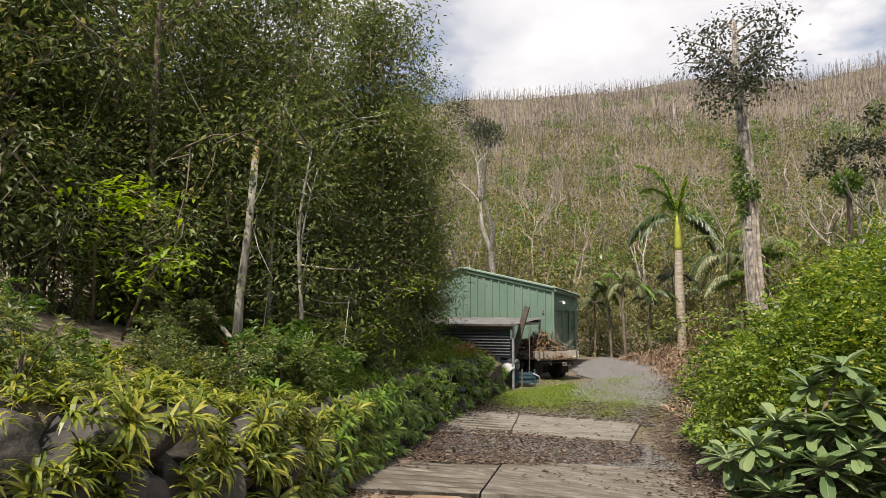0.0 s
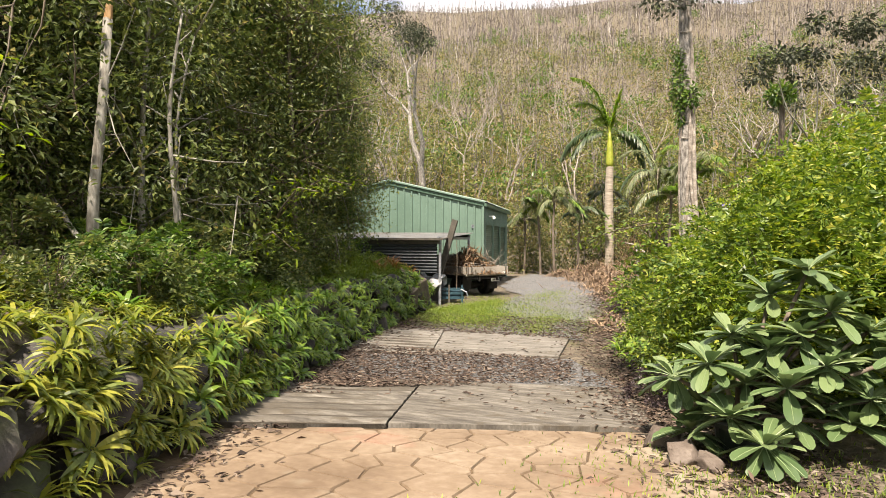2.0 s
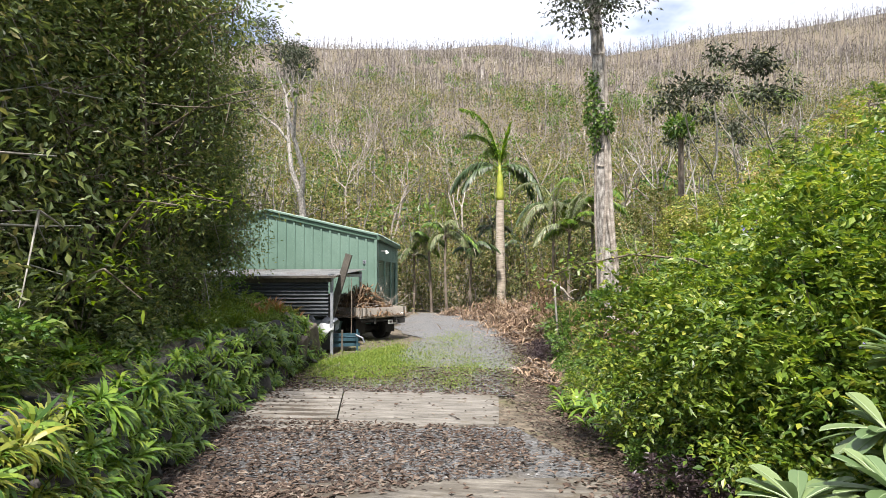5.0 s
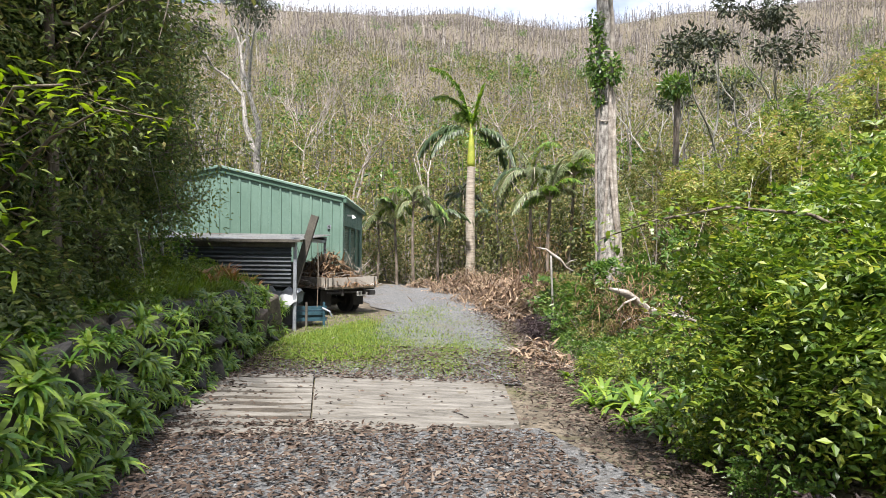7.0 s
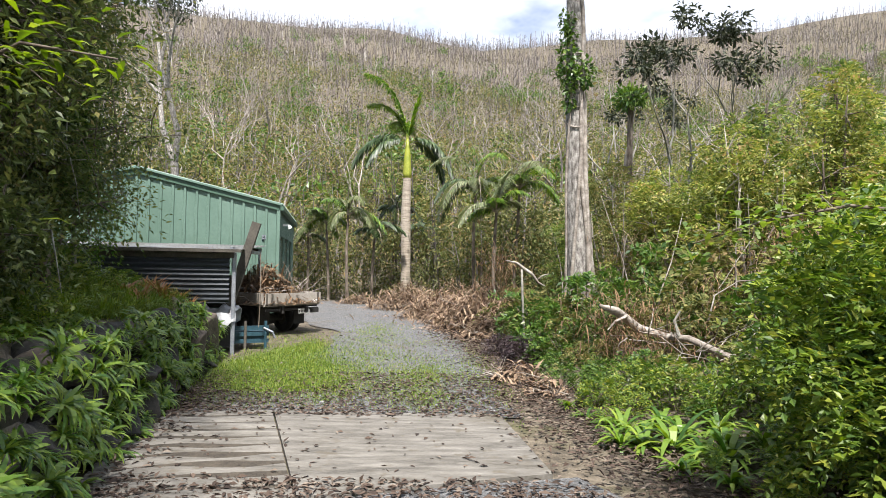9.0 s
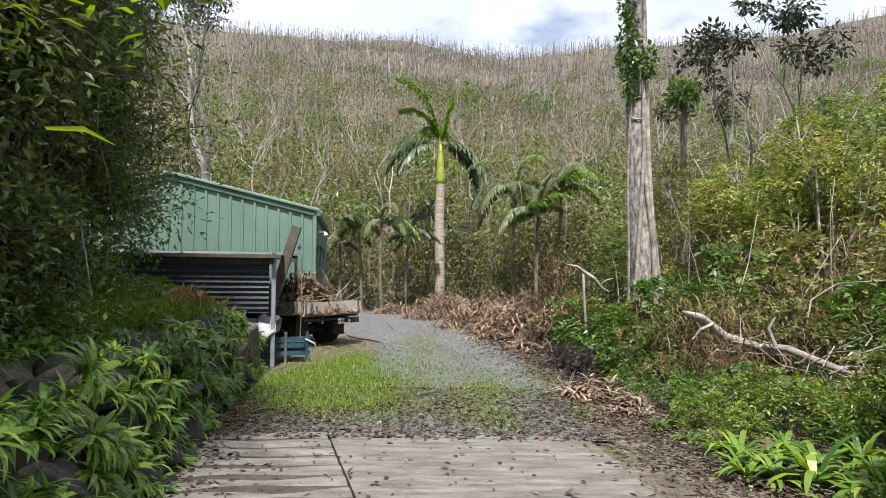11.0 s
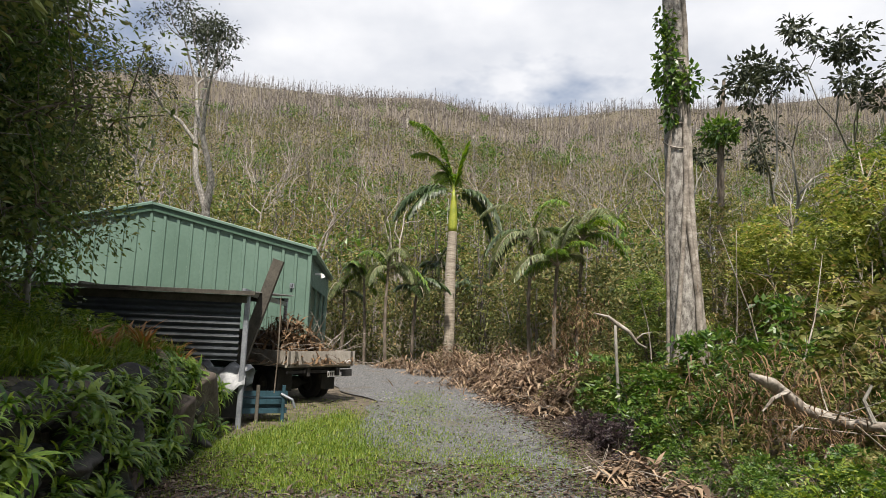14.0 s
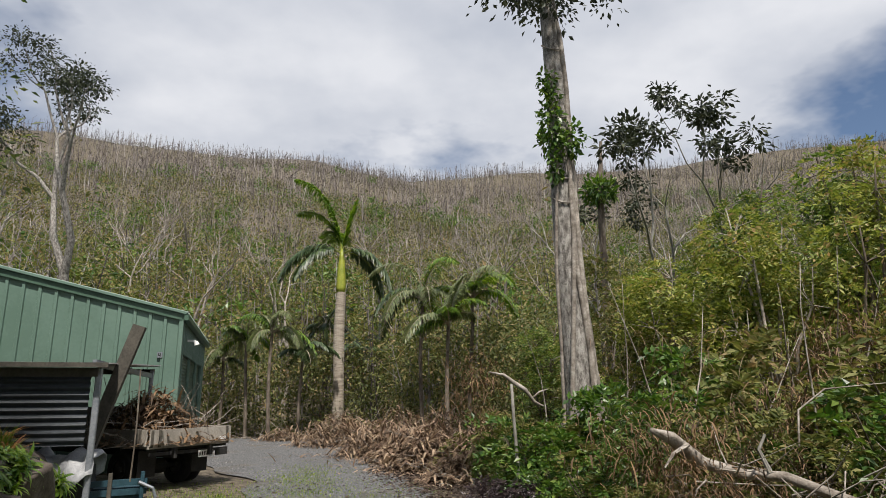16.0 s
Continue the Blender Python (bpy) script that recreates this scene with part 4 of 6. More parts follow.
strap_carpet(760, 4.5, 12.8, "strap_yellow", "thick carpet of yellow-green strap leaves on the bank", 0.21)
strap_carpet(820, 11.5, 25.0, "strap_green", "thick carpet of green strap leaves over the rock wall", 0.23)
BRO = [rosette(34, 0.5, 0.05, "bromeliad", 1.0, 1.0) for _ in range(2)]
for xx, py_, s_ in ((-3.87, 24.6, 0.8), (-4.05, 23.9, 0.9), (-4.3, 24.3, 0.9), (-4.0, 23.0, 0.8), (-4.7, 24.6, 0.9), (-4.4, 23.1, 0.8), (-3.9, 22.6, 0.7), (-4.7, 25.0, 0.9), (-2.3, 11.6, 0.8), (-3.0, 13.5, 0.7)):
    plant(BRO[int(py_ * 10) % 2], Matrix.LocRotScale((xx, py_, float(land(xx, py_)) + 0.12), Euler((0, 0.2, xx * 7)), Vector([s_] * 3)), "bromeliad", "orange-brown bromeliad rosette on the bank", "plant", "bromeliads on the bank")


for xx, py_, zz, s_ in ((-3.8, 24.5, 0.84, 0.75), (-4.0, 23.9, 0.95, 0.85), (-4.4, 25.5, 0.95, 0.8)):
    plant(BRO[int(py_ * 10) % 2], Matrix.LocRotScale((xx, py_, zz), Euler((0, 0.2, xx * 7)), Vector([s_] * 3)), "bromeliad", "rust-brown bromeliad rosette seated on a boulder", "plant", "bromeliads on the bank")


def leaf_cloud(lobes, count, length, ratio, hang=0.35, shell=0.55):
    """Leaves through a set of lobes (x, y, z, rx, ry, rz), thicker towards the outside."""
    lobes = np.array(lobes, float)
    wgt = lobes[:, 3] * lobes[:, 4] + lobes[:, 4] * lobes[:, 5]
    which = rng.choice(len(lobes), count, p=wgt / wgt.sum())
    d = unit(rng.normal(size=(count, 3)))
    r = shell + (1.06 - shell) * rng.random(count) ** 0.6
    bumps = 1 + 0.16 * np.sin(d[:, 0] * 7 + which) * np.sin(d[:, 1] * 6 + which * 2) + 0.12 * np.sin(d[:, 2] * 11 + which)
    p = lobes[which, :3] + d * lobes[which, 3:] * (r * bumps)[:, None]
    out = d * 0.8 + rng.normal(size=(count, 3)) * 0.7 + [0, 0, -hang]
    ln = rng.uniform(0.6, 1.3, count) * length
    return leaf_quads(p, out, ln, ln * ratio * rng.uniform(0.8, 1.2, count), 0.25, d * 0.6 + [0, 0, 0.8] + rng.normal(size=(count, 3)) * 0.5)


def crown_sprays(tips, per, spread, length, ratio):
    """Leaves gathered in sprays round the branch tips."""
    tips = np.asarray(tips)
    p = np.repeat(tips, per, 0)
    off = rng.normal(size=p.shape) * spread * [1, 1, 0.7]
    ln = rng.uniform(0.6, 1.3, len(p)) * length
    return leaf_quads(p + off, off / spread + rng.normal(size=p.shape) * 0.6 + [0, 0, -0.5], ln, ln * ratio, 0.25, off / spread * 0.5 + [0, 0, 0.9] + rng.normal(size=p.shape) * 0.5)


def leafy_twigs(base, d, length, pairs, leaf, ratio, droop=0.5):
    """Twigs set with pairs of leaves that lie flat along them, as on a broad-leaved shrub."""
    n = len(base)
    d = unit(d)
    length = np.broadcast_to(length, n)
    t = np.linspace(0.15, 1, pairs)
    p = base[:, None] + d[:, None] * (length[:, None] * t)[..., None] + np.array([0, 0, -1.0]) * (droop * length[:, None] * t ** 2)[..., None]
    side = unit(np.cross(d, np.array([0, 0, 1.0]) + rng.normal(size=(n, 3)) * 0.35))
    up = np.cross(side, d)
    p = np.repeat(p, 2, 1)
    sg = np.tile([1.0, -1.0], pairs)[None, :, None]
    ld = side[:, None] * sg + d[:, None] * 0.75 + np.array([0, 0, -0.25]) + rng.normal(size=p.shape) * 0.25
    nn = np.broadcast_to(up[:, None], p.shape) + rng.normal(size=p.shape) * 0.3
    p, ld, nn = p.reshape(-1, 3), ld.reshape(-1, 3), nn.reshape(-1, 3)
    ln = rng.uniform(0.6, 1.25, len(p)) * leaf
    return leaf_quads(p, ld, ln, ln * ratio, 0.2, nn)


def twig_mass(lobes, clumps, per, twig, pairs, leaf, ratio, droop=0.5):
    """Broken masses of leafy twigs: small clumps seated on the outside of large lobes, dark gaps between them."""
    lobes = np.array(lobes, float)
    wgt = lobes[:, 3] * lobes[:, 4] + lobes[:, 4] * lobes[:, 5]
    which = rng.choice(len(lobes), clumps, p=wgt / wgt.sum())
    cd = unit(rng.normal(size=(clumps, 3)) + [0, 0, 0.25])
    c = lobes[which, :3] + cd * lobes[which, 3:] * rng.uniform(0.55, 1.08, (clumps, 1))
    size = rng.uniform(0.18, 0.42, clumps) * lobes[which, 3:].mean(1) ** 0.7
    off = unit(rng.normal(size=(clumps, per, 3)) + cd[:, None] * 0.7)
    b = (c[:, None] + off * (size[:, None] * rng.uniform(0.1, 0.8, (clumps, per)))[..., None]).reshape(-1, 3)
    d = (off + cd[:, None] * 0.5 + rng.normal(size=off.shape) * 0.35 + [0, 0, 0.1]).reshape(-1, 3)
    return leafy_twigs(b, d, rng.uniform(0.6, 1.3, len(b)) * twig, pairs, leaf, ratio, droop)


def tree_parts(height, r0, limbs, start, reach, per, spread, leaf, lean=0.3, crown_mat="forest_leaf", bark="bark", ratio=0.42, upward=0.5, twigs=3):
    trunk = Geo()
    t_ = np.linspace(0, 1, 9)
    ph = rng.uniform(0, 6.28, 2)
    cx = lean * t_ * height * 0.15 + 0.12 * np.sin(t_ * 5 + ph[0]) * t_
    cy = 0.12 * np.sin(t_ * 4 + ph[1]) * t_
    path = np.stack([cx, cy, t_ * height], -1)
    trunk.tube(path, r0 * (1 - 0.85 * t_) * (1 + 0.5 * np.exp(-t_ * 18)), 8, wob=0.06)
    tips = []
    for k in range(limbs):
        s = start + (1 - start) * ((k + rng.random()) / limbs) ** 0.9
        p0 = np.array([np.interp(s, t_, path[:, i]) for i in range(3)])
        a = k * 2.4 + rng.uniform(-0.5, 0.5)
        ln = reach * (1.15 - 0.75 * s) * rng.uniform(0.6, 1.2)
        dr = np.array([math.cos(a), math.sin(a), upward * rng.uniform(0.3, 1.4)])
        pts = [p0 + dr * ln * u + np.array([0, 0, 0.12 * math.sin(u * 3)]) + rng.normal(size=3) * 0.05 * u for u in (0, 0.35, 0.7, 1)]
        trunk.tube(pts, r0 * (1 - 0.8 * s) * np.array([0.5, 0.38, 0.25, 0.1]), 5)
        for u in (0.45, 0.75, 1.0):
            q = p0 + (pts[-1] - p0) * u
            tips.append(q)
            for _ in range(twigs):
                tw = q + rng.normal(size=3) * ln * 0.28
                tips.append(tw)
                trunk.tube([q, (q + tw) / 2 + rng.normal(size=3) * 0.03, tw], [0.012, 0.008, 0.004], 4, cap=False)
    crown = Geo().bulk(*crown_sprays(tips, per, spread, leaf, ratio))
    return trunk.mesh("trunk", bark, True), crown.mesh("crown", crown_mat)


def tree_from(parts, m, name, label, group):
    o = empty(name, m, label, "tree", group)
    for nm, me in zip(("trunk", "crown"), parts):
        c = new(nm, me)
        c.parent = o
    return o


FOREST = [tree_parts(rng.uniform(8, 9.8), rng.uniform(0.07, 0.1), 17, 0.18, 1.9, 24, 0.26, 0.15) for _ in range(3)] + \
         [tree_parts(rng.uniform(6, 8), 0.06, 14, 0.12, 1.5, 24, 0.25, 0.14, bark="grey_bark") for _ in range(2)]
EDGE = [tree_parts(rng.uniform(7.6, 9.0), 0.065, 22, 0.1, 1.55, 38, 0.27, 0.105) for _ in range(2)] + [tree_parts(rng.uniform(5.5, 7), 0.05, 20, 0.06, 1.4, 38, 0.26, 0.1, bark="grey_bark") for _ in range(2)]
EDGE_HIGH = [tree_parts(8.6, 0.075, 22, 0.2, 1.75, 38, 0.27, 0.105) for _ in range(2)]
spots = [(-5.3, 23.2), (-5.7, 22.2), (-4.3, 20.7), (-4.0, 19.2), (-5.6, 21.0), (-3.4, 17.6)]
tries = 0
while len(spots) < 66 and tries < 6000:
    tries += 1
    fy, fd = rng.uniform(7, 27), rng.uniform(1.5, 12.5)
    fx = float(wall_x(fy)) - fd
    if fy > 20.5 and fx > -6.3 or (fy < 18 and fd < 2.2) or (fy < 11.8 and fx > -3.3) or (fy < 14.6 and fx > -2.5):
        continue
    if fy > 24.5 and fx > -10:
        continue
    if all((fx - a) ** 2 + (fy - b) ** 2 > (1.0 if fd < 5 else 1.3) ** 2 for a, b in spots) and (fx + 2.2) ** 2 + (fy - 11.6) ** 2 > 0.8:
        spots.append((fx, fy))
for k_, (fx, fy, s_) in enumerate(((-4.75, 20.7, 0.95), (-4.9, 19.6, 0.9), (-5.6, 21.5, 1.0), (-5.7, 20.0, 1.05), (-4.5, 18.4, 0.85), (-5.7, 22.5, 0.8))):
    tree_from(EDGE[(1, 3, 0, 2, 3, 1)[k_]], Matrix.LocRotScale((fx, fy, float(land(fx, fy)) - 0.05), Euler((0, 0, k_ * 1.7)), Vector((s_, s_, s_))),
              "forest_tree", "slender dark-leaved tree in the dense roadside forest", "forest trees on the bank")
for k_, (fx, fy) in enumerate(spots):
    s_ = rng.uniform(0.8, 1.12) * (0.8 if fy > 19 else 1)
    tree_from(EDGE[2 + k_ % 2] if k_ < 2 else EDGE_HIGH[k_ % 2] if k_ < 6 else EDGE[k_ % 4] if float(wall_x(fy)) - fx < 4.6 else FOREST[k_ % 5], Matrix.LocRotScale((fx, fy, float(land(fx, fy)) - 0.05), Euler((0, 0, rng.uniform(0, 6.28))), Vector((s_, s_, s_))),
              "forest_tree", "slender dark-leaved tree in the dense roadside forest", "forest trees on the bank")

SHRUB = []
for k_ in range(4):
    v_, f_ = twig_mass([(0, 0, 0.45, 0.5, 0.5, 0.45), (0.3, 0.2, 0.72, 0.33, 0.33, 0.33), (-0.3, 0.1, 0.3, 0.4, 0.4, 0.35)], 26, 6, 0.24, 4, 0.1, 0.48)
    st = Geo()
    for _ in range(7):
        a = rng.uniform(0, 6.28)
        st.tube([(0, 0, 0), (0.15 * math.cos(a), 0.15 * math.sin(a), 0.35), (0.4 * math.cos(a), 0.4 * math.sin(a), 0.75)], [0.014, 0.01, 0.005], 5)
    SHRUB.append((st.mesh("woody_base", "bark"), Geo().bulk(v_, f_)))
SHRUB_D = [(a, b.mesh("foliage", "shrub_leaf")) for a, b in SHRUB]
SHRUB_F = [(a, b.mesh("foliage", "forest_leaf")) for a, b in SHRUB]
SHRUB_L = [(a, b.mesh("foliage", "hedge_leaf")) for a, b in SHRUB]
SHRUB_M = [(a, b.mesh("foliage", "mid_scrub")) for a, b in SHRUB]


def shrub(kind, x, y, s, name, label, group, sz=1.0, dz=0.0):
    o = empty(name, Matrix.LocRotScale((x, y, float(land(x, y)) - 0.03 + dz), Euler((0, 0, rng.uniform(0, 6.28))), Vector((s, s, s * sz))), label, "shrub", group)
    a, b = kind[rng.integers(0, 4)]
    for nm, me in (("woody_base", a), ("foliage", b)):
        c = new(nm, me)
        c.parent = o
    return o


for _ in range(95):
    fy = rng.uniform(4, 25)
    fd = 0.9 + 4.5 * rng.random() ** 1.5
    fx = float(wall_x(fy)) - fd
    if fy > 18.5 and fd < 3.2:
        continue
    shrub(SHRUB_F if rng.random() < 0.6 else SHRUB_D, fx, fy, rng.uniform(0.6, 1.1) * (0.6 if fy < 10.5 else 1), "understorey_shrub", "dark green understorey shrub on the bank", "understorey shrubs")
# grassy soft shrubs near the carport
for fx, fy, s_ in ((-5.2, 22.5, 0.75), (-5.6, 23.6, 0.8), (-4.6, 21.4, 0.6), (-4.2, 20.4, 0.6), (-4.9, 20.6, 0.7), (-6.2, 24.6, 0.8), (-5.0, 24.2, 0.6), (-4.7, 22.9, 0.6), (-5.4, 25.0, 0.6), (-4.1, 21.9, 0.45), (-4.4, 23.5, 0.4), (-3.6, 19.6, 0.5), (-3.9, 20.9, 0.45), (-3.3, 18.9, 0.5), (-3.7, 22.7, 0.35), (-4.9, 21.8, 0.5), (-5.3, 23.2, 0.5), (-4.0, 18.7, 0.6)):
    shrub(SHRUB_L, fx, fy, s_, "bank_shrub", "soft light green ground cover on the bank", "ground cover on the bank", 0.7)

# bare stems and leaning poles among the forest
SAPL = [tree_parts(h_, 0.028, 16, 0.08, 1.15, 26, 0.26, 0.1, bark="bark") for h_ in (2.8, 3.6, 4.4)]
for k_ in range(46):
    fy = rng.uniform(8.5, 20)
    fx = float(wall_x(fy)) - rng.uniform(2.3, 6.5)
    if (fx + 2.2) ** 2 + (fy - 11.6) ** 2 < 1.3 or (fy < 11.8 and fx > -3.2):
        continue
    tree_from(SAPL[k_ % 3], Matrix.LocRotScale((fx, fy, float(land(fx, fy)) - 0.05), Euler((0, 0, rng.uniform(0, 6.28))), Vector([rng.uniform(0.75, 1.15)] * 3)), "understorey_sapling", "dark-leaved understorey sapling in the forest", "understorey saplings")
for _ in range(24):
    fy = rng.uniform(7, 22)
    fx = float(wall_x(fy)) - rng.uniform(2.0, 6)
    b_ = np.array([fx, fy, float(land(fx, fy)) - 0.05])
    ln_ = rng.uniform(2.5, 6)
    dr = unit(np.array([rng.normal() * 0.22, rng.normal() * 0.22, 1.0]))
    pl = Geo().tube([b_ + dr * ln_ * t + np.array([0.08 * math.sin(t * 6 + fx), 0.08 * math.cos(t * 5), 0]) for t in np.linspace(0, 1, 7)], np.linspace(rng.uniform(0.014, 0.03), 0.006, 7), 6)
    tagged(pl.ob("bare_pole", "grey_bark" if rng.random() < 0.2 else "bark", smooth=True), "thin bare grey stem standing among the forest trees", "tree stem", "bare stems in the forest")

# snapped trunk
snag = empty("snapped_trunk", pose(0, 0, 0), "pale grey dead trunk snapped off with orange split top", "tree trunk")
sp = np.array([(-2.17, 11.58, 1.5), (-2.17, 11.62, 2.6), (-2.13, 11.72, 3.7), (-2.13, 11.8, 4.75)])
Geo().tube(sp, [0.085, 0.066, 0.058, 0.056], 12, wob=0.05).ob("trunk", "grey_bark", snag, smooth=True)
Geo().tube([(-2.13, 11.8, 4.74), (-2.12, 11.81, 4.9), (-2.1, 11.83, 5.08)], [0.054, 0.046, 0.012], 7, wob=0.2).ob("split_top", "split_wood", snag, "torn orange heartwood")
fl = Geo().tube([(-1.95, 11.4, 1.85), (-2.5, 11.6, 2.15), (-3.4, 12.0, 2.6), (-4.2, 12.3, 2.9)], [0.035, 0.035, 0.028, 0.015], 7)
tagged(fl.ob("fallen_pole", "grey_bark", smooth=True), "leaning grey dead pole on the forest floor", "fallen branch")


def spray_branch(name, label, pts, leaves, length, mat, ratio=0.32, droop=0.9):
    """A bough with drooping leaves along it."""
    o = empty(name, pose(0, 0, 0), label, "branch")
    pts = np.array(pts, float)
    Geo().tube(pts, np.linspace(0.022, 0.006, len(pts)), 6).ob("bough", "bark", o, smooth=True)
    t_ = rng.uniform(0.15, 1, leaves) * (len(pts) - 1)
    p = np.stack([np.interp(t_, np.arange(len(pts)), pts[:, i]) for i in range(3)], -1) + rng.normal(size=(leaves, 3)) * [0.22, 0.22, 0.1]
    v_, f_ = strap_leaves(p, rng.normal(size=(leaves, 3)) * [1, 1, 0.25], rng.uniform(0.7, 1.25, leaves) * length, length * ratio * rng.uniform(0.8, 1.2, leaves), droop, 2)
    Geo().bulk(v_, f_).ob("foliage", mat, o, "drooping light green leaves")
    return o


spray_branch("leafy_bough", "bright lime-green bough hanging out of the forest edge", [(-3.2, 10.0, 1.9), (-2.8, 9.7, 3.2), (-2.2, 9.4, 3.75), (-1.6, 9.3, 3.75), (-1.0, 9.2, 3.5)], 270, 0.16, "lit_leaf")
spray_branch("leafy_bough", "bright lime-green bough hanging out of the forest edge", [(-2.3, 9.8, 2.0), (-1.5, 9.5, 2.7), (-0.9, 9.25, 2.92), (-0.25, 9.05, 2.85)], 170, 0.16, "lit_leaf")
spray_branch("leafy_bough", "bright green drooping bough over the rock wall", [(-2.4, 14.3, 1.5), (-1.9, 14.2, 2.0), (-1.4, 14.1, 2.15), (-0.9, 14.0, 1.85)], 150, 0.15, "lit_leaf")
spray_branch("leafy_bough", "light green leaves high on the forest edge", [(-2.9, 16.2, 2.4), (-2.3, 16.1, 2.9), (-1.7, 16.0, 3.15), (-1.0, 15.8, 3.0)], 90, 0.13, "lit_leaf")

spray_branch("leafy_bough", "light green leafy bough reaching over the wall", [(-1.9, 14.6, 1.9), (-1.4, 14.3, 2.5), (-0.8, 13.9, 2.8), (-0.2, 13.5, 2.7)], 90, 0.12, "lit_leaf")
for bx_, by_, h_, r_, dx_ in ((-1.6, 12.3, 3.6, 0.042, 0.12), (-1.95, 12.7, 3.4, 0.028, 0.3), (-5.2, 10.4, 5.2, 0.06, -0.5)):
    z0_ = float(land(bx_, by_)) - 0.05
    pt_ = np.array([(bx_ + dx_ * t * t + 0.05 * math.sin(t * 7), by_ + 0.05 * math.cos(t * 5), z0_ + h_ * t) for t in np.linspace(0, 1, 9)])
    tr_ = empty("pale_tree", pose(0, 0, 0), "slender pale grey tree with few leaves at the forest edge", "tree", "pale trees at the forest edge")
    tg_ = Geo().tube(pt_, np.linspace(r_, r_ * 0.35, 9), 8)
    tt_ = []
    for k_ in range(7):
        q_ = pt_[3 + k_ % 6]
        e_ = q_ + rng.normal(size=3) * [0.45, 0.45, 0.2] + [0, 0, 0.35]
        tg_.tube([q_, (q_ + e_) / 2 + rng.normal(size=3) * 0.05, e_], [0.016, 0.011, 0.005], 5)
        tt_.append(e_)
    tg_.ob("trunk", "grey_bark", tr_, smooth=True)
    Geo().bulk(*crown_sprays(tt_, 120, 0.3, 0.1, 0.45)).ob("crown", "forest_leaf", tr_)

# ---- the hedge and the frangipani ----
hedge = empty("hedge_bush", pose(0, 0, 0), "large sprawling yellow-green hedge bush with mauve flowers", "bush")
HL = [(5.9, 15.4, 1.3, 1.5, 1.4, 1.5), (7.0, 15.8, 1.9, 1.7, 1.6, 1.7), (4.95, 17.0, 0.9, 1.25, 1.3, 1.15), (6.0, 17.6, 1.4, 1.5, 1.4, 1.5), (7.8, 17.8, 1.8, 1.8, 1.6, 1.9), (5.4, 14.3, 0.7, 0.9, 0.8, 0.9), (6.8, 13.9, 1.3, 1.3, 1.1, 1.4), (5.1, 18.0, 0.6, 0.75, 0.8, 0.75), (8.2, 14.3, 1.8, 1.5, 1.5, 1.8)]
for k_, lb in enumerate(HL):
    Geo().bulk(*twig_mass([lb], int(62 * lb[3] * lb[5]), 15, 0.3, 5, 0.088, 0.5)).ob("foliage", "hedge_leaf", hedge)
    # inner leaves take the darker shrub green: the hedge's inner shade put into colour
    Geo().bulk(*leaf_cloud([tuple(lb[:3]) + tuple(0.8 * q for q in lb[3:])], int(900 * lb[3] * lb[5]), 0.09, 0.5, 0.2, 0.3)).ob("inner_foliage", "shrub_leaf", hedge, "inner leaves in a darker green that stands in for shade")
hs = Geo()
for _ in range(60):
    lb = HL[rng.integers(0, len(HL))]
    b_ = np.array([lb[0] + rng.normal() * 0.3, lb[1] + rng.normal() * 0.3, float(land(lb[0], lb[1]))])
    e_ = np.array(lb[:3]) + unit(rng.normal(size=3) + [0, 0, 0.4]) * np.array(lb[3:]) * 0.95
    hs.tube([b_, b_ * 0.5 + e_ * 0.5 + rng.normal(size=3) * 0.12, e_], [0.02, 0.014, 0.005], 5)
hs.ob("stem_frame", "bark", hedge)
shoots = np.concatenate([np.array(lb[:3]) + unit(rng.normal(size=(16, 3)) + [-0.2, -0.4, 0.7]) * np.array(lb[3:]) * 1.0 for lb in HL])
sd_ = np.repeat(shoots, 22, 0)
so_ = np.repeat(unit(rng.normal(size=shoots.shape) * 0.6 + [0, 0, 0.5]), 22, 0) * np.tile(np.linspace(0, 0.45, 22), len(shoots))[:, None]
Geo().bulk(*leaf_quads(sd_ + so_ + rng.normal(size=sd_.shape) * 0.02, rng.normal(size=sd_.shape) + [0, 0, 0.2], 0.085, 0.042, 0.25, rng.normal(size=sd_.shape) * 0.4 + [0, 0, 1])).ob("young_foliage", "lit_leaf", hedge, "bright young shoots")
fp = np.concatenate([np.array(lb[:3]) + unit(rng.normal(size=(2, 3)) + [-0.2, 0.3, 0.9]) * np.array(lb[3:]) * 1.03 for lb in HL])
fp = np.repeat(fp, 7, 0) + rng.normal(size=(len(fp) * 7, 3)) * 0.03
Geo().bulk(*leaf_quads(fp, rng.normal(size=fp.shape), 0.03, 0.03)).ob("blossom", "flower", hedge, "small mauve flower sprays")
spray_branch("arching_bough", "long arching green bough reaching out of the hedge", [(5.4, 16.6, 1.9), (4.7, 16.6, 2.25), (4.0, 16.7, 2.32), (3.4, 16.8, 2.2), (2.9, 16.9, 2.02)], 360, 0.12, "hedge_leaf", 0.42, 0.6)


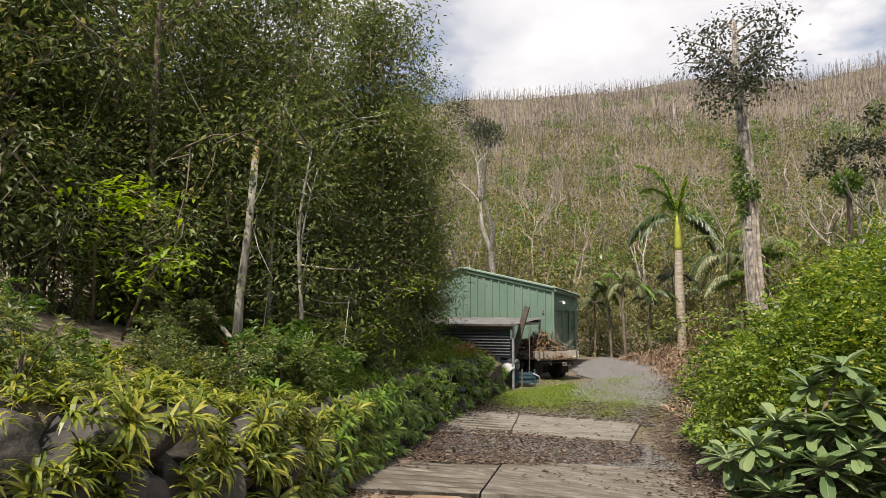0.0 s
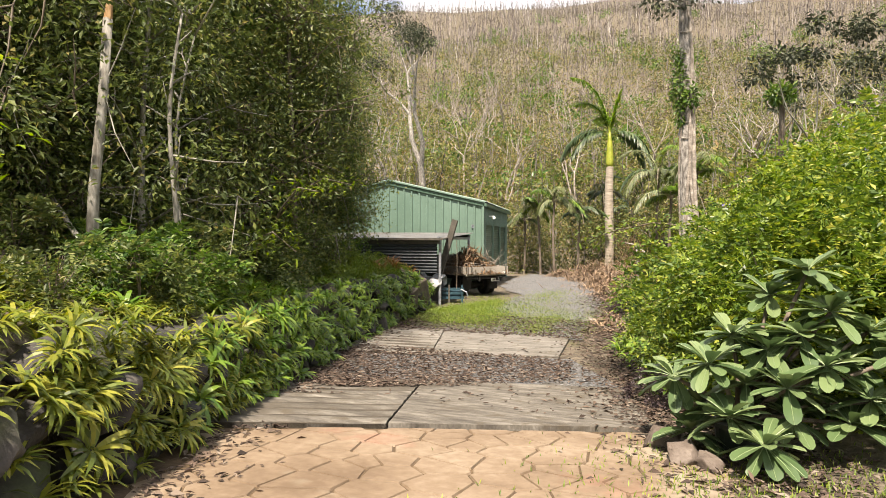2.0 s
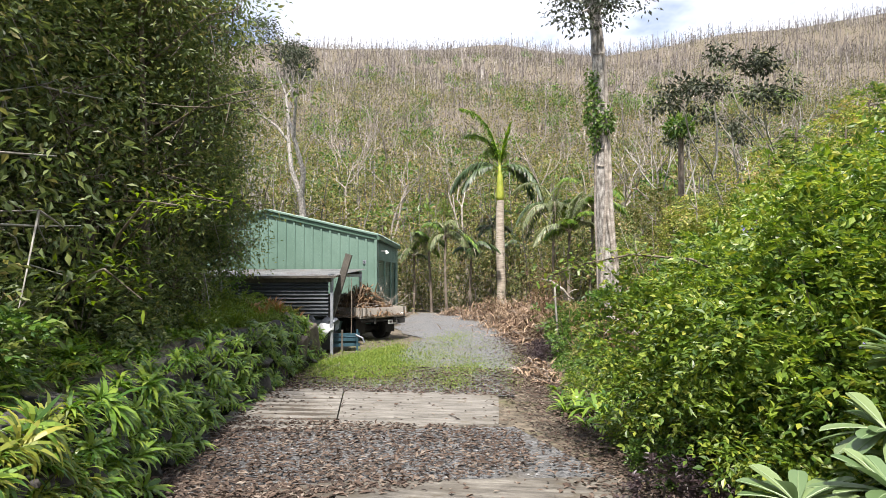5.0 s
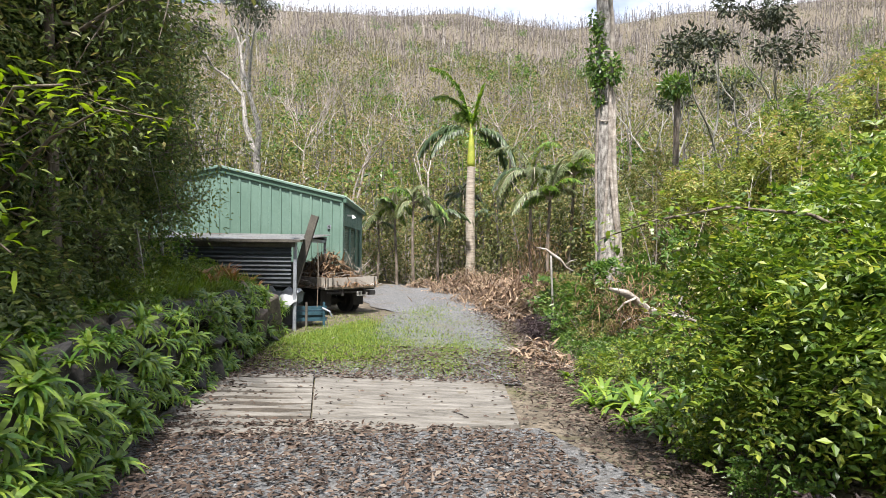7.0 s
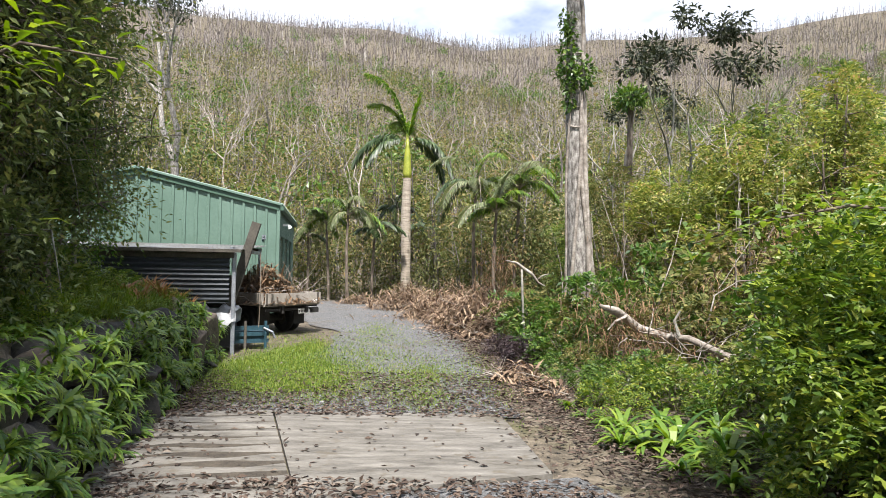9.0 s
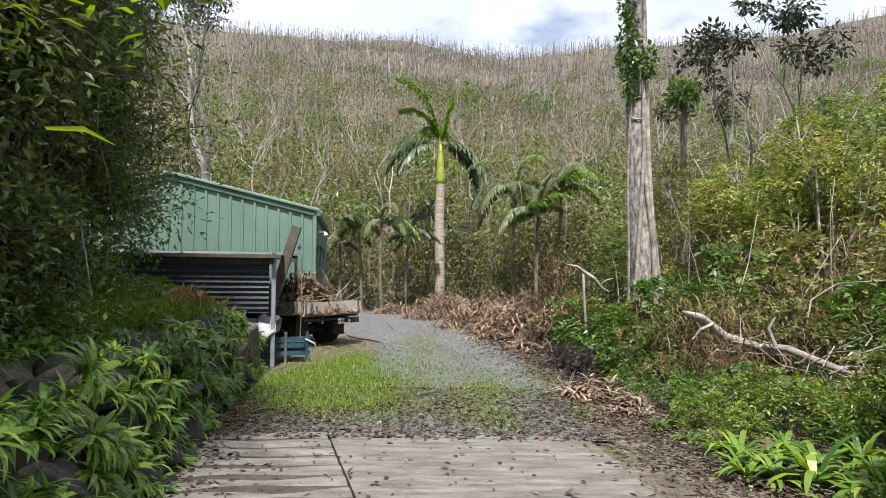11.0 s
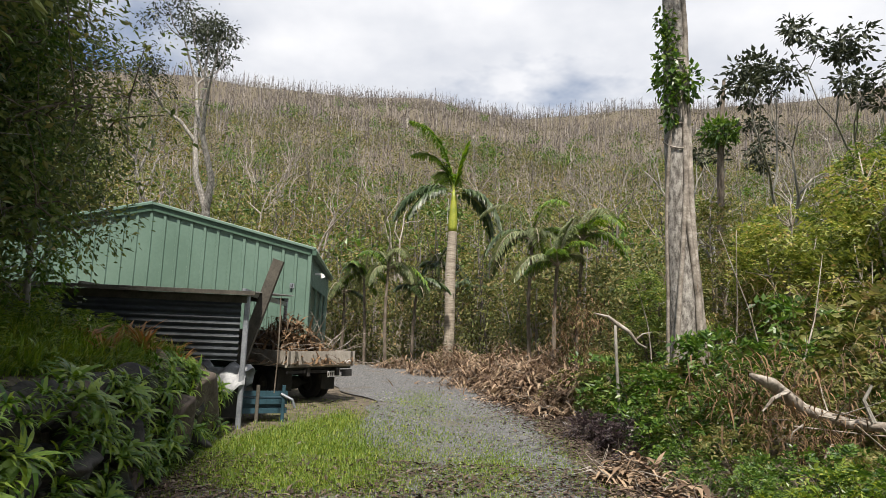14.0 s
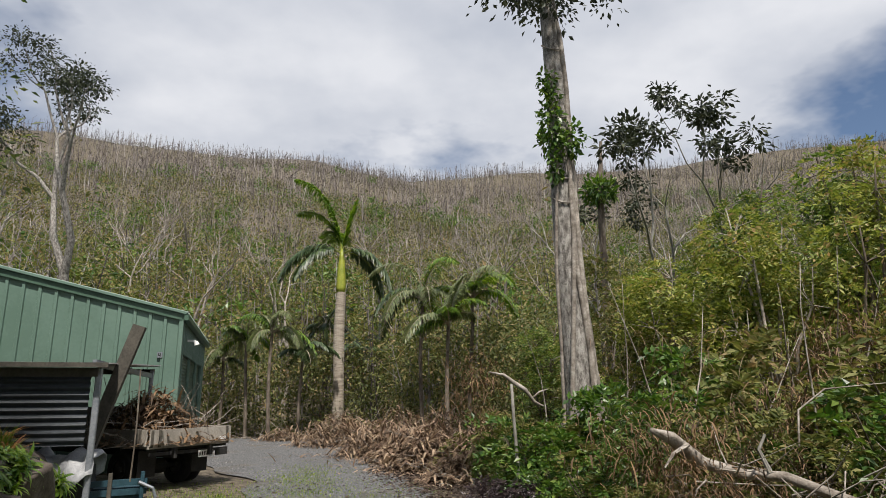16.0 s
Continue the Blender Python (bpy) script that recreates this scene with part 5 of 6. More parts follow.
def paddle_leaves(c, nl, length, width, tilt):
    """Broad blunt leaves in a whorl, with the pale midrib apart."""
    geo, rib = Geo(), Geo()
    for k in range(nl):
        a = k * 2.4 + rng.uniform(-0.2, 0.2)
        el = rng.uniform(-0.6, 1.0) + tilt
        d = unit(np.array([math.cos(a), math.sin(a), el]))
        side = unit(np.cross(d, [0, 0, 1.0]))
        up = np.cross(side, d)
        ln, wd = length * rng.uniform(0.75, 1.15), width * rng.uniform(0.8, 1.15)
        t_ = np.array([0, 0.12, 0.35, 0.6, 0.82, 0.94, 1.0])
        wp = np.array([0.1, 0.26, 0.66, 0.95, 1.0, 0.78, 0.3]) * wd / 2
        mid = np.array(c) + d * ln * t_[:, None] + np.array([0, 0, -1.0]) * (0.22 * ln * t_ ** 2)[:, None]
        v_ = np.concatenate([mid - side * wp[:, None] + up * wp[:, None] * 0.28, mid, mid + side * wp[:, None] + up * wp[:, None] * 0.28])
        m_ = len(t_)
        geo.add(v_, [(i, m_ + i, m_ + i + 1, i + 1) for i in range(m_ - 1)] + [(m_ + i, 2 * m_ + i, 2 * m_ + i + 1, m_ + i + 1) for i in range(m_ - 1)])
        rib.tube(mid + up * 0.003, np.linspace(0.005, 0.0015, m_), 4, cap=False)
    return geo, rib


frang = empty("frangipani", pose(0, 0, 0), "potted frangipani with large glossy grey-green paddle leaves", "shrub")
POT = (5.0, 12.35)
FR = [(4.45, 12.45, 0.72), (4.75, 12.0, 0.95), (5.25, 12.35, 1.05), (4.9, 11.8, 0.55), (5.35, 11.95, 0.8), (5.3, 12.9, 1.5), (5.75, 12.5, 1.4), (4.7, 12.6, 0.45), (5.65, 12.1, 0.98), (6.0, 12.2, 0.7), (5.5, 12.6, 0.6), (6.1, 12.8, 1.2), (5.15, 11.6, 0.4), (5.05, 12.15, 0.78), (5.4, 12.2, 0.5), (5.9, 12.6, 0.95), (5.6, 12.75, 1.75), (4.6, 12.2, 0.3), (6.3, 12.3, 1.1), (5.2, 12.6, 0.9), (5.5, 12.4, 1.2), (5.85, 12.15, 0.5), (4.95, 12.5, 1.15)]
zb = float(land(*POT))
for c in FR:
    c = np.array(c) + [0, 0, 0.02]
    lg, rb = paddle_leaves(c, 24, 0.36, 0.118, 0.1)
    whorl = lg.ob("leaf_whorl", "frangipani", frang, "whorl of glossy paddle leaves", smooth=True)
    rb.ob("midrib", "midrib", whorl)
    Geo().tube([(POT[0], POT[1], zb + 0.25), ((POT[0] + c[0]) / 2 + 0.03, (POT[1] + c[1]) / 2, (zb + 0.3 + c[2]) / 2 + 0.05), tuple(c)], [0.03, 0.022, 0.016], 8).ob("stem", "bark", frang, "thick grey stem", smooth=True)
pot = placed(Geo().tube([(0, 0, 0), (0, 0, 0.02), (0, 0, 0.3), (0, 0, 0.3), (0, 0, 0.34), (0, 0, 0.34)], [0.16, 0.165, 0.2, 0.225, 0.225, 0.19], 20), pose(POT[0], POT[1], zb - 0.02))
tagged(pot.ob("plant_pot", "pot"), "dark green plastic plant pot under the frangipani", "pot")
for xx, yy_, s_ in ((4.55, 11.75, 0.28), (4.75, 11.6, 0.22), (4.35, 12.3, 0.3)):
    bo = new("edging_stone", ROCKS[7])
    bo.matrix_world = Matrix.LocRotScale((xx, yy_, float(land(xx, yy_)) + s_ * 0.25), Euler((0.2, 0.1, xx * 5)), Vector((s_ * 1.3, s_, s_)))
    tagged(bo, "low brown edging stone beside the drive", "stone", "edging stones")

# ---- right-hand bank ----
for fx, fy, s_, kind in ((3.6, 24.6, 0.9, SHRUB_D), (4.2, 24.9, 1.0, SHRUB_D), (3.4, 25.6, 0.9, SHRUB_D), (3.9, 26.2, 1.35, SHRUB_D), (4.3, 26.6, 1.5, SHRUB_D), (4.9, 26.3, 1.5, SHRUB_D), (3.4, 26.9, 1.3, SHRUB_D), (4.6, 25.6, 1.0, SHRUB_D), (4.5, 21.9, 0.7, SHRUB_D), (5.3, 21.4, 0.6, SHRUB_L), (4.4, 21.0, 0.75, SHRUB_L), (5.2, 20.4, 0.8, SHRUB_L), (4.6, 20.2, 0.5, SHRUB_D), (5.2, 19.4, 0.6, SHRUB_D), (5.8, 20.0, 0.9, SHRUB_L), (5.5, 24.7, 1.2, SHRUB_M), (6.4, 23.9, 1.2, SHRUB_M), (5.7, 26.4, 1.4, SHRUB_D), (6.8, 25.4, 1.6, SHRUB_M), (3.8, 23.6, 0.7, SHRUB_M), (5.0, 27.0, 1.2, SHRUB_D), (3.6, 27.6, 1.2, SHRUB_M), (3.4, 29.2, 1.3, SHRUB_M), (5.3, 28.8, 1.6, SHRUB_D), (6.6, 27.6, 2.0, SHRUB_D), (7.8, 26.3, 2.2, SHRUB_M), (7.4, 23.8, 1.6, SHRUB_D), (8.6, 24.8, 2.2, SHRUB_M), (4.1, 16.0, 0.5, SHRUB_D), (4.3, 15.3, 0.45, SHRUB_D), (8.0, 21.5, 1.8, SHRUB_D), (9.0, 19.8, 2.0, SHRUB_M), (7.4, 20.2, 1.5, SHRUB_L)):
    shrub(kind, fx, fy, s_, "bank_bush", "green leafy shrub beside the track", "bushes beside the track")
for _ in range(40):
    fy = rng.uniform(20.6, 31)
    fx = float(edge_x(fy)) + 0.75 + 5.0 * rng.random() ** 1.2
    if 21.4 < fy < 24.4 and fx < 7.0:
        continue
    shrub((SHRUB_D, SHRUB_M, SHRUB_L, SHRUB_M)[rng.integers(0, 4)], fx, fy, rng.uniform(0.65, 1.2), "bank_bush", "tangled green and olive shrub on the track bank", "bushes beside the track")
for fx, fy, s_ in ((3.9, 17.3, 0.45), (3.8, 18.6, 0.3), (4.4, 18.2, 0.4), (3.6, 20.8, 0.5), (3.4, 21.6, 0.5), (3.5, 22.4, 0.55), (3.2, 23.0, 0.45), (3.3, 24.0, 0.5), (3.2, 25.0, 0.5), (4.0, 21.6, 0.7), (4.6, 20.3, 0.7), (3.2, 27.4, 0.6), (3.0, 28.4, 0.6)):
    shrub(SHRUB_L if fy < 22 else SHRUB_D, fx, fy, s_, "low_shrub", "low green shrub at the edge of the leaf litter", "low shrubs at the drive edge")


def bushy_tree(height, width, clumps, leaf, mat, bark="bark"):
    """A small tree that branches from the ground, with broken leafy masses from knee height to the top."""
    trunk = Geo()
    lobes = []
    for k in range(9):
        a = k * 2.4 + rng.uniform(-0.4, 0.4)
        z = height * (0.16 + 0.72 * (k / 8) ** 0.9)
        r = width * (0.62 if z < height * 0.6 else 0.36) * rng.uniform(0.4, 1.1)
        c = np.array([math.cos(a) * r, math.sin(a) * r, z])
        q = width * rng.uniform(0.3, 0.5)
        lobes.append((*c, q, q, q * rng.uniform(0.7, 1.1)))
        b = np.array([rng.normal() * 0.12, rng.normal() * 0.12, -0.1])
        trunk.tube([b, (b + c) / 2 + np.array([0, 0, 0.12 * height]) + rng.normal(size=3) * 0.1, c, c + [0.1 * math.cos(a), 0.1 * math.sin(a), q]], np.array([0.05, 0.038, 0.022, 0.008]) * height / 5, 6, wob=0.05)
        for _ in range(5):
            e = c + unit(rng.normal(size=3) + [0, 0, 0.3]) * q * 1.15
            trunk.tube([c, (c + e) / 2 + rng.normal(size=3) * 0.06, e], [0.016, 0.01, 0.004], 4, cap=False)
    return trunk.mesh("trunk", bark, True), Geo().bulk(*twig_mass(lobes, clumps, 10, 0.34, 4, leaf, 0.46)).mesh("crown", mat)


RT = [bushy_tree(5.6, 1.7, 150, 0.12, "slope_leaf"), bushy_tree(5.2, 1.6, 165, 0.11, "bank_leaf"), bushy_tree(4.6, 1.8, 120, 0.12, "slope_leaf", "dead_wood"), bushy_tree(6.0, 1.5, 150, 0.13, "bank_leaf"), bushy_tree(4.4, 1.8, 95, 0.11, "mid_scrub", "dead_wood")]
FB = [bushy_tree(5.2, 1.15, 190, 0.1, "forest_leaf"), bushy_tree(4.4, 1.1, 170, 0.09, "shrub_leaf")]
for k_, (fx, fy, s_) in enumerate(((-4.55, 20.0, 1.0), (-4.75, 21.2, 0.85), (-4.1, 18.4, 0.9), (-5.6, 22.0, 1.1), (-5.7, 20.6, 1.3), (-5.2, 18.9, 1.3), (-3.9, 16.8, 0.9), (-5.0, 17.2, 1.3))):
    tree_from(FB[k_ % 2], Matrix.LocRotScale((fx, fy, float(land(fx, fy)) - 0.05), Euler((0, 0, fx * 3)), Vector((s_, s_, s_ * 1.15))), "forest_bush", "tall dark-leaved bush closing the edge of the forest", "tall bushes at the forest edge")
for fx, fy, s_, k_ in ((7.6, 29.4, 1.0, 1), (9.0, 28.2, 1.0, 0), (10.6, 27.0, 1.0, 0), (8.2, 31.5, 1.1, 0), (10.2, 30.4, 1.1, 1), (12.0, 29.0, 1.1, 0), (11.4, 32.5, 1.2, 0), (13.5, 31.0, 1.2, 1), (12.5, 25.5, 1.0, 0), (6.4, 31.4, 0.9, 0), (14.5, 28, 1.2, 0), (10.8, 23.4, 0.9, 0), (12.0, 20.5, 1.0, 1), (9.6, 34, 1.1, 1), (13, 34.5, 1.2, 0), (6.0, 34.5, 0.9, 1), (11.5, 17.5, 0.9, 0), (10.2, 14.5, 0.8, 1), (16, 33, 1.3, 0), (15, 24, 1.1, 1)):
    tree_from(RT[(k_ + int(fx * 7 + fy * 3)) % 5], Matrix.LocRotScale((fx, fy, float(land(fx, fy)) - 0.05), Euler((0, 0, fx * 3)), Vector((s_, s_, s_ * rng.uniform(0.7, 1.15)))), "bank_tree", "bushy olive-green small tree on the slope", "small trees on the slope")

n = 1500
dv_x, dv_y = rng.uniform(4.5, 13, n), rng.uniform(23.5, 29.5, n)
dv_z = land(dv_x, dv_y) + rng.uniform(0.2, 2.6, n)
v_, f_ = strap_leaves(np.stack([dv_x, dv_y, dv_z], -1), rng.normal(size=(n, 3)) * [1, 1, 0.3], rng.uniform(0.3, 0.9, n), 0.009, 1.8, 4)
tagged(Geo().bulk(v_, f_).ob("dead_vines", "dry_frond"), "hanging straw-coloured dead vines and twigs on the slope", "vines", kind="stuff")
for k_ in range(26):
    fx, fy = rng.uniform(4.6, 13), rng.uniform(23.5, 31)
    b_ = np.array([fx, fy, float(land(fx, fy)) - 0.05])
    ln_ = rng.uniform(1.5, 4.2)
    dr = unit(np.array([rng.normal() * 0.5, rng.normal() * 0.3, 1.0]))
    ds = Geo().tube([b_ + dr * ln_ * t + np.array([0.1 * math.sin(t * 5 + fx), 0, -0.25 * t * t * abs(dr[0])]) for t in np.linspace(0, 1, 6)], np.linspace(rng.uniform(0.012, 0.028), 0.005, 6), 5)
    tagged(ds.ob("bare_sapling", "dead_wood", smooth=True), "thin bleached bare stem leaning out of the shrubs", "tree stem", "bare stems on the slope")

log = empty("fallen_log", pose(0, 0, 0), "bleached fallen branch lying across the shrubs", "log")
Geo().tube([(3.95, 23.4, 1.14), (4.32, 23.66, 1.03), (4.75, 23.75, 0.72), (5.25, 23.6, 0.58), (5.45, 23.15, 0.6), (5.8, 22.7, 0.42), (6.1, 22.35, 0.3), (6.6, 21.8, 0.2)], [0.035, 0.075, 0.07, 0.066, 0.062, 0.056, 0.05, 0.04], 10, wob=0.22).ob("stem", "dead_wood", log, smooth=True)
Geo().tube([(5.3, 23.2, 0.64), (5.25, 23.3, 0.9), (5.35, 23.3, 1.08)], [0.03, 0.024, 0.018], 6, wob=0.2).ob("stub", "grey_bark", log)
Geo().tube([(4.5, 23.6, 0.95), (4.25, 23.5, 0.85), (4.1, 23.45, 0.7)], [0.032, 0.022, 0.01], 6, wob=0.2).ob("stub", "dead_wood", log)
thin = Geo()
for _ in range(46):
    p0 = np.array([rng.uniform(4.2, 6.6), rng.uniform(22, 23.8), rng.uniform(0.1, 0.75)])
    dr = np.array([rng.normal() * 0.5 + 0.25, rng.normal() * 0.4 - 0.1, rng.normal() * 0.28])
    thin.tube([p0, p0 + dr * 0.5 + rng.normal(size=3) * 0.09, p0 + dr], [0.011, 0.008, 0.003], 5)
tagged(thin.ob("twig_tangle", "dead_wood", log), "fine pale dead twigs", kind="stuff")
tagged(Geo().tube([(6.0, 23.6, 0.9), (6.2, 23.8, 1.35), (6.7, 23.9, 1.62), (7.6, 23.8, 1.7)], [0.016, 0.014, 0.012, 0.006], 6).ob("bent_branch", "dead_wood", smooth=True), "thin pale bent branch arching over the shrubs", "branch")

CREEP = [Geo().bulk(*strap_leaves(rng.normal(size=(480, 3)) * [0.45, 0.35, 0.28], rng.normal(size=(480, 3)) * [0.6, 0.6, 0.4], rng.uniform(0.12, 0.4, 480), rng.uniform(0.008, 0.026, 480), 2.0, 3)).mesh("dead_creeper", "dead_creeper") for _ in range(2)]
for k_, (xx, yy_, zz_, s_) in enumerate(((4.2, 24.3, 0.9, 1.0), (4.9, 24.4, 0.75, 1.1), (4.5, 23.2, 0.5, 0.7), (2.7, 28.2, 1.9, 0.8), (2.6, 28.5, 1.2, 0.8), (7.0, 24.9, 1.3, 1.0), (9.0, 26.4, 2.4, 1.2), (5.9, 23.9, 0.5, 0.9))):
    plant(CREEP[k_ % 2], Matrix.LocRotScale((xx, yy_, zz_), Euler((0, 0, k_ * 1.3)), Vector([s_] * 3)), "dead_creeper", "rust-brown curtain of dead creeper hanging over the shrubs", "creeper", "dead creepers on the bank")
for fx, fy, s_, kind in ((4.2, 22.7, 0.6, SHRUB_D), (4.7, 22.3, 0.6, SHRUB_M), (5.2, 21.9, 0.55, SHRUB_D), (5.8, 21.5, 0.55, SHRUB_M), (6.4, 21.2, 0.6, SHRUB_D), (3.8, 22.9, 0.55, SHRUB_D), (5.0, 22.9, 0.5, SHRUB_M), (5.9, 22.0, 0.4, SHRUB_M), (6.8, 22.6, 0.7, SHRUB_D), (5.6, 24.2, 0.9, SHRUB_D), (4.0, 21.8, 0.6, SHRUB_L)):
    shrub(kind, fx, fy, s_, "bank_bush", "low leafy shrub round the fallen branch", "bushes beside the track")

sap = empty("sapling", pose(0, 0, 0), "thin pale sapling stem with a curled dead branch on top", "sapling")
Geo().tube([(3.04, 26.47, -0.3), (3.03, 26.47, 0.5), (2.99, 26.48, 1.2), (2.97, 26.48, 1.75)], [0.035, 0.03, 0.028, 0.024], 8).ob("stem", "grey_bark", sap, smooth=True)
Geo().tube([(2.6, 26.5, 1.95), (2.85, 26.5, 1.9), (3.0, 26.48, 1.78), (3.2, 26.45, 1.65), (3.35, 26.45, 1.45), (3.5, 26.4, 1.38)], [0.012, 0.025, 0.04, 0.035, 0.028, 0.01], 7).tube([(3.3, 26.45, 1.5), (3.45, 26.5, 1.62), (3.6, 26.5, 1.66)], [0.02, 0.014, 0.008], 6).ob("dead_branch", "dead_wood", sap, "bleached curled dead branch", smooth=True)
PUR = Geo().bulk(*twig_mass([(0, 0, 0.18, 0.36, 0.34, 0.2)], 16, 6, 0.16, 4, 0.07, 0.45)).mesh("foliage", "purple_leaf")
PUR_STEM = Geo().tube([(0, 0, -0.05), (0.02, 0.01, 0.12), (0.0, 0.03, 0.28)], [0.014, 0.01, 0.005], 5).mesh("stem", "bark")
for xx, yy_, s_ in ((2.75, 26.0, 1.0), (2.95, 25.6, 1.1), (2.5, 26.4, 0.9), (4.1, 14.9, 1.0), (4.35, 14.5, 0.8), (2.75, 25.2, 1.0), (2.6, 27.0, 0.8)):
    pp = empty("purple_plant", Matrix.LocRotScale((xx, yy_, float(land(xx, yy_))), Euler((0, 0, xx * 5)), Vector((s_, s_, s_))), "low dark purple-leaved plant at the drive edge", "plant", "purple plants")
    for nm, me in (("stem", PUR_STEM), ("foliage", PUR)):
        c = new(nm, me)
        c.parent = pp
for xx, yy_, sz_, ln_ in ((2.55, 23.6, (1.0, 0.9, 0.4), 380), (2.9, 22.6, (0.8, 0.8, 0.3), 260), (2.3, 31.8, (2.6, 2.0, 1.1), 1900), (1.2, 36.0, (3.2, 2.4, 1.2), 1900), (2.9, 34.0, (3.2, 2.6, 1.4), 2100), (-0.3, 41.0, (3.4, 2.8, 1.3), 1900), (1.8, 33.6, (2.4, 2.2, 1.1), 1700), (3.2, 30.8, (2.0, 1.8, 1.1), 1300), (1.9, 38.6, (3.4, 2.6, 1.5), 1700), (2.5, 29.4, (1.5, 1.6, 0.6), 900), (0.2, 45.5, (3.4, 2.0, 1.2), 1100), (3.0, 42, (3.0, 2.4, 1.3), 1100), (-2.6, 44.5, (2.6, 1.8, 0.6), 700)):
    branch_heap(34, sz_, "dry_frond", "dead_wood", "frond_heap", "heap of dry brown palm fronds beside the gravel", pose(xx, yy_, float(land(xx, yy_)) - 0.02), ln_, "brush pile")

# ---- the big tree with its vines ----
big = empty("vine_tree", pose(0, 0, 0), "tall pale-barked tree wrapped in thick woody vines", "tree")
zt = np.array([-0.1, 0.4, 1.2, 2.5, 4, 6, 8, 9.6, 11, 12.4])
bxp = 4.52 - 0.028 * zt + 0.03 * np.sin(zt)
byp = 27.45 + 0 * zt
btr = np.array([0.42, 0.34, 0.28, 0.245, 0.225, 0.21, 0.195, 0.175, 0.13, 0.07])
Geo().tube(np.stack([bxp, byp, zt], -1), btr, 16, wob=0.07).ob("trunk", "pale_bark", big, smooth=True)


def on_trunk(z, a, lift):
    return np.array([np.interp(z, zt, bxp) + math.cos(a) * (np.interp(z, zt, btr) + lift), 27.45 + math.sin(a) * (np.interp(z, zt, btr) + lift), z])


for a0, tw, r_, zb_, ze_ in ((-0.9, 0.5, 0.06, -0.1, 9), (-0.5, -0.7, 0.05, -0.1, 8), (-1.6, 1.0, 0.045, 0, 9.5), (-2.4, 0.9, 0.035, 0, 7), (-0.2, -0.4, 0.055, -0.1, 5), (0.1, -0.8, 0.035, 0, 9)):
    zz = np.linspace(zb_, ze_, 22)
    pts = [on_trunk(z, a0 + tw * math.sin(z * 0.45 + a0), 0.02 + 0.2 * math.exp(-max(z, 0) * 0.9) * (1 if a0 > -1 else 0.3)) for z in zz]
    Geo().tube(pts, r_ * (1.15 - 0.4 * (zz / 10)), 7, wob=0.1).ob("vine", "dead_wood", big, "thick pale woody vine", smooth=True)
for z_ in (5.9, 7.2, 8.7, 5.4):
    Geo().tube([on_trunk(z_ + 0.2 * math.sin(a), a, 0.03) for a in np.linspace(-3.2, 0.4, 10)], 0.018, 6).ob("vine", "dead_wood", big)
Geo().bulk(*leaf_cloud([(4.12, 27.25, 6.9, 0.24, 0.24, 0.85), (4.5, 27.15, 6.5, 0.26, 0.2, 0.35), (4.08, 27.3, 7.8, 0.15, 0.15, 0.3), (4.15, 27.2, 6.0, 0.14, 0.14, 0.4)], 760, 0.13, 0.6, 0.7, 0.3)).ob("ivy", "shrub_leaf", big, "dark green climbing leaves")
tips = []
bl = Geo()
for k_ in range(15):
    z_ = rng.uniform(9.4, 12.2)
    a = k_ * 2.4
    p0 = np.array([np.interp(z_, zt, bxp), 27.45, z_])
    e_ = p0 + np.array([math.cos(a), math.sin(a), rng.uniform(-0.1, 0.7)]) * rng.uniform(1.0, 2.0)
    bl.tube([p0, (p0 + e_) / 2 + [0, 0, 0.25], e_], [0.06, 0.04, 0.015], 6)
    for _ in range(6):
        tips.append(p0 + (e_ - p0) * rng.uniform(0.35, 1.05) + rng.normal(size=3) * 0.3)
bl.ob("limb_frame", "pale_bark", big)
Geo().bulk(*crown_sprays(tips, 44, 0.24, 0.15, 0.5)).ob("crown", "backlit_leaf", big, "drooping dark green crown")


def branchy(name, label, base, height, r0, mat_bark, clumps, leaf_mat, seed, fork=3, spread=0.5, group="", leafn=120, csize=0.4):
    """An open tree of forking limbs with leaf clumps at some tips."""
    o = empty(name, pose(*base), label, "tree", group)
    lr = np.random.default_rng(seed)
    geo, ends = Geo(), []

    def grow(p, d, ln, r, depth):
        q = p + d * ln
        mid = (p + q) / 2 + lr.normal(size=3) * ln * 0.06
        geo.tube([p, mid, q], [r, r * 0.85, r * 0.66], 6, cap=False)
        if depth == 0:
            ends.append(q)
            return
        for _ in range(fork if depth > 1 else 2):
            nd = unit(d + lr.normal(size=3) * spread + [0, 0, 0.15])
            grow(q, nd, ln * lr.uniform(0.55, 0.85), r * 0.6, depth - 1)

    grow(np.array([0, 0, -0.1]), unit(np.array([lr.normal() * 0.06, lr.normal() * 0.06, 1.0])), height * 0.42, r0, 4)
    geo.ob("trunk", mat_bark, o, smooth=True)
    if clumps:
        pick = lr.permutation(len(ends))[:clumps]
        heads = np.repeat(np.array(ends)[pick], 5, 0) + lr.normal(size=(5 * len(pick), 3)) * csize * [1.5, 1.5, 0.9]
        Geo().bulk(*crown_sprays(heads, leafn // 5, csize * 0.55, 0.17, 0.5)).ob("crown", leaf_mat, o, "sparse tufts of leaves")
    return o


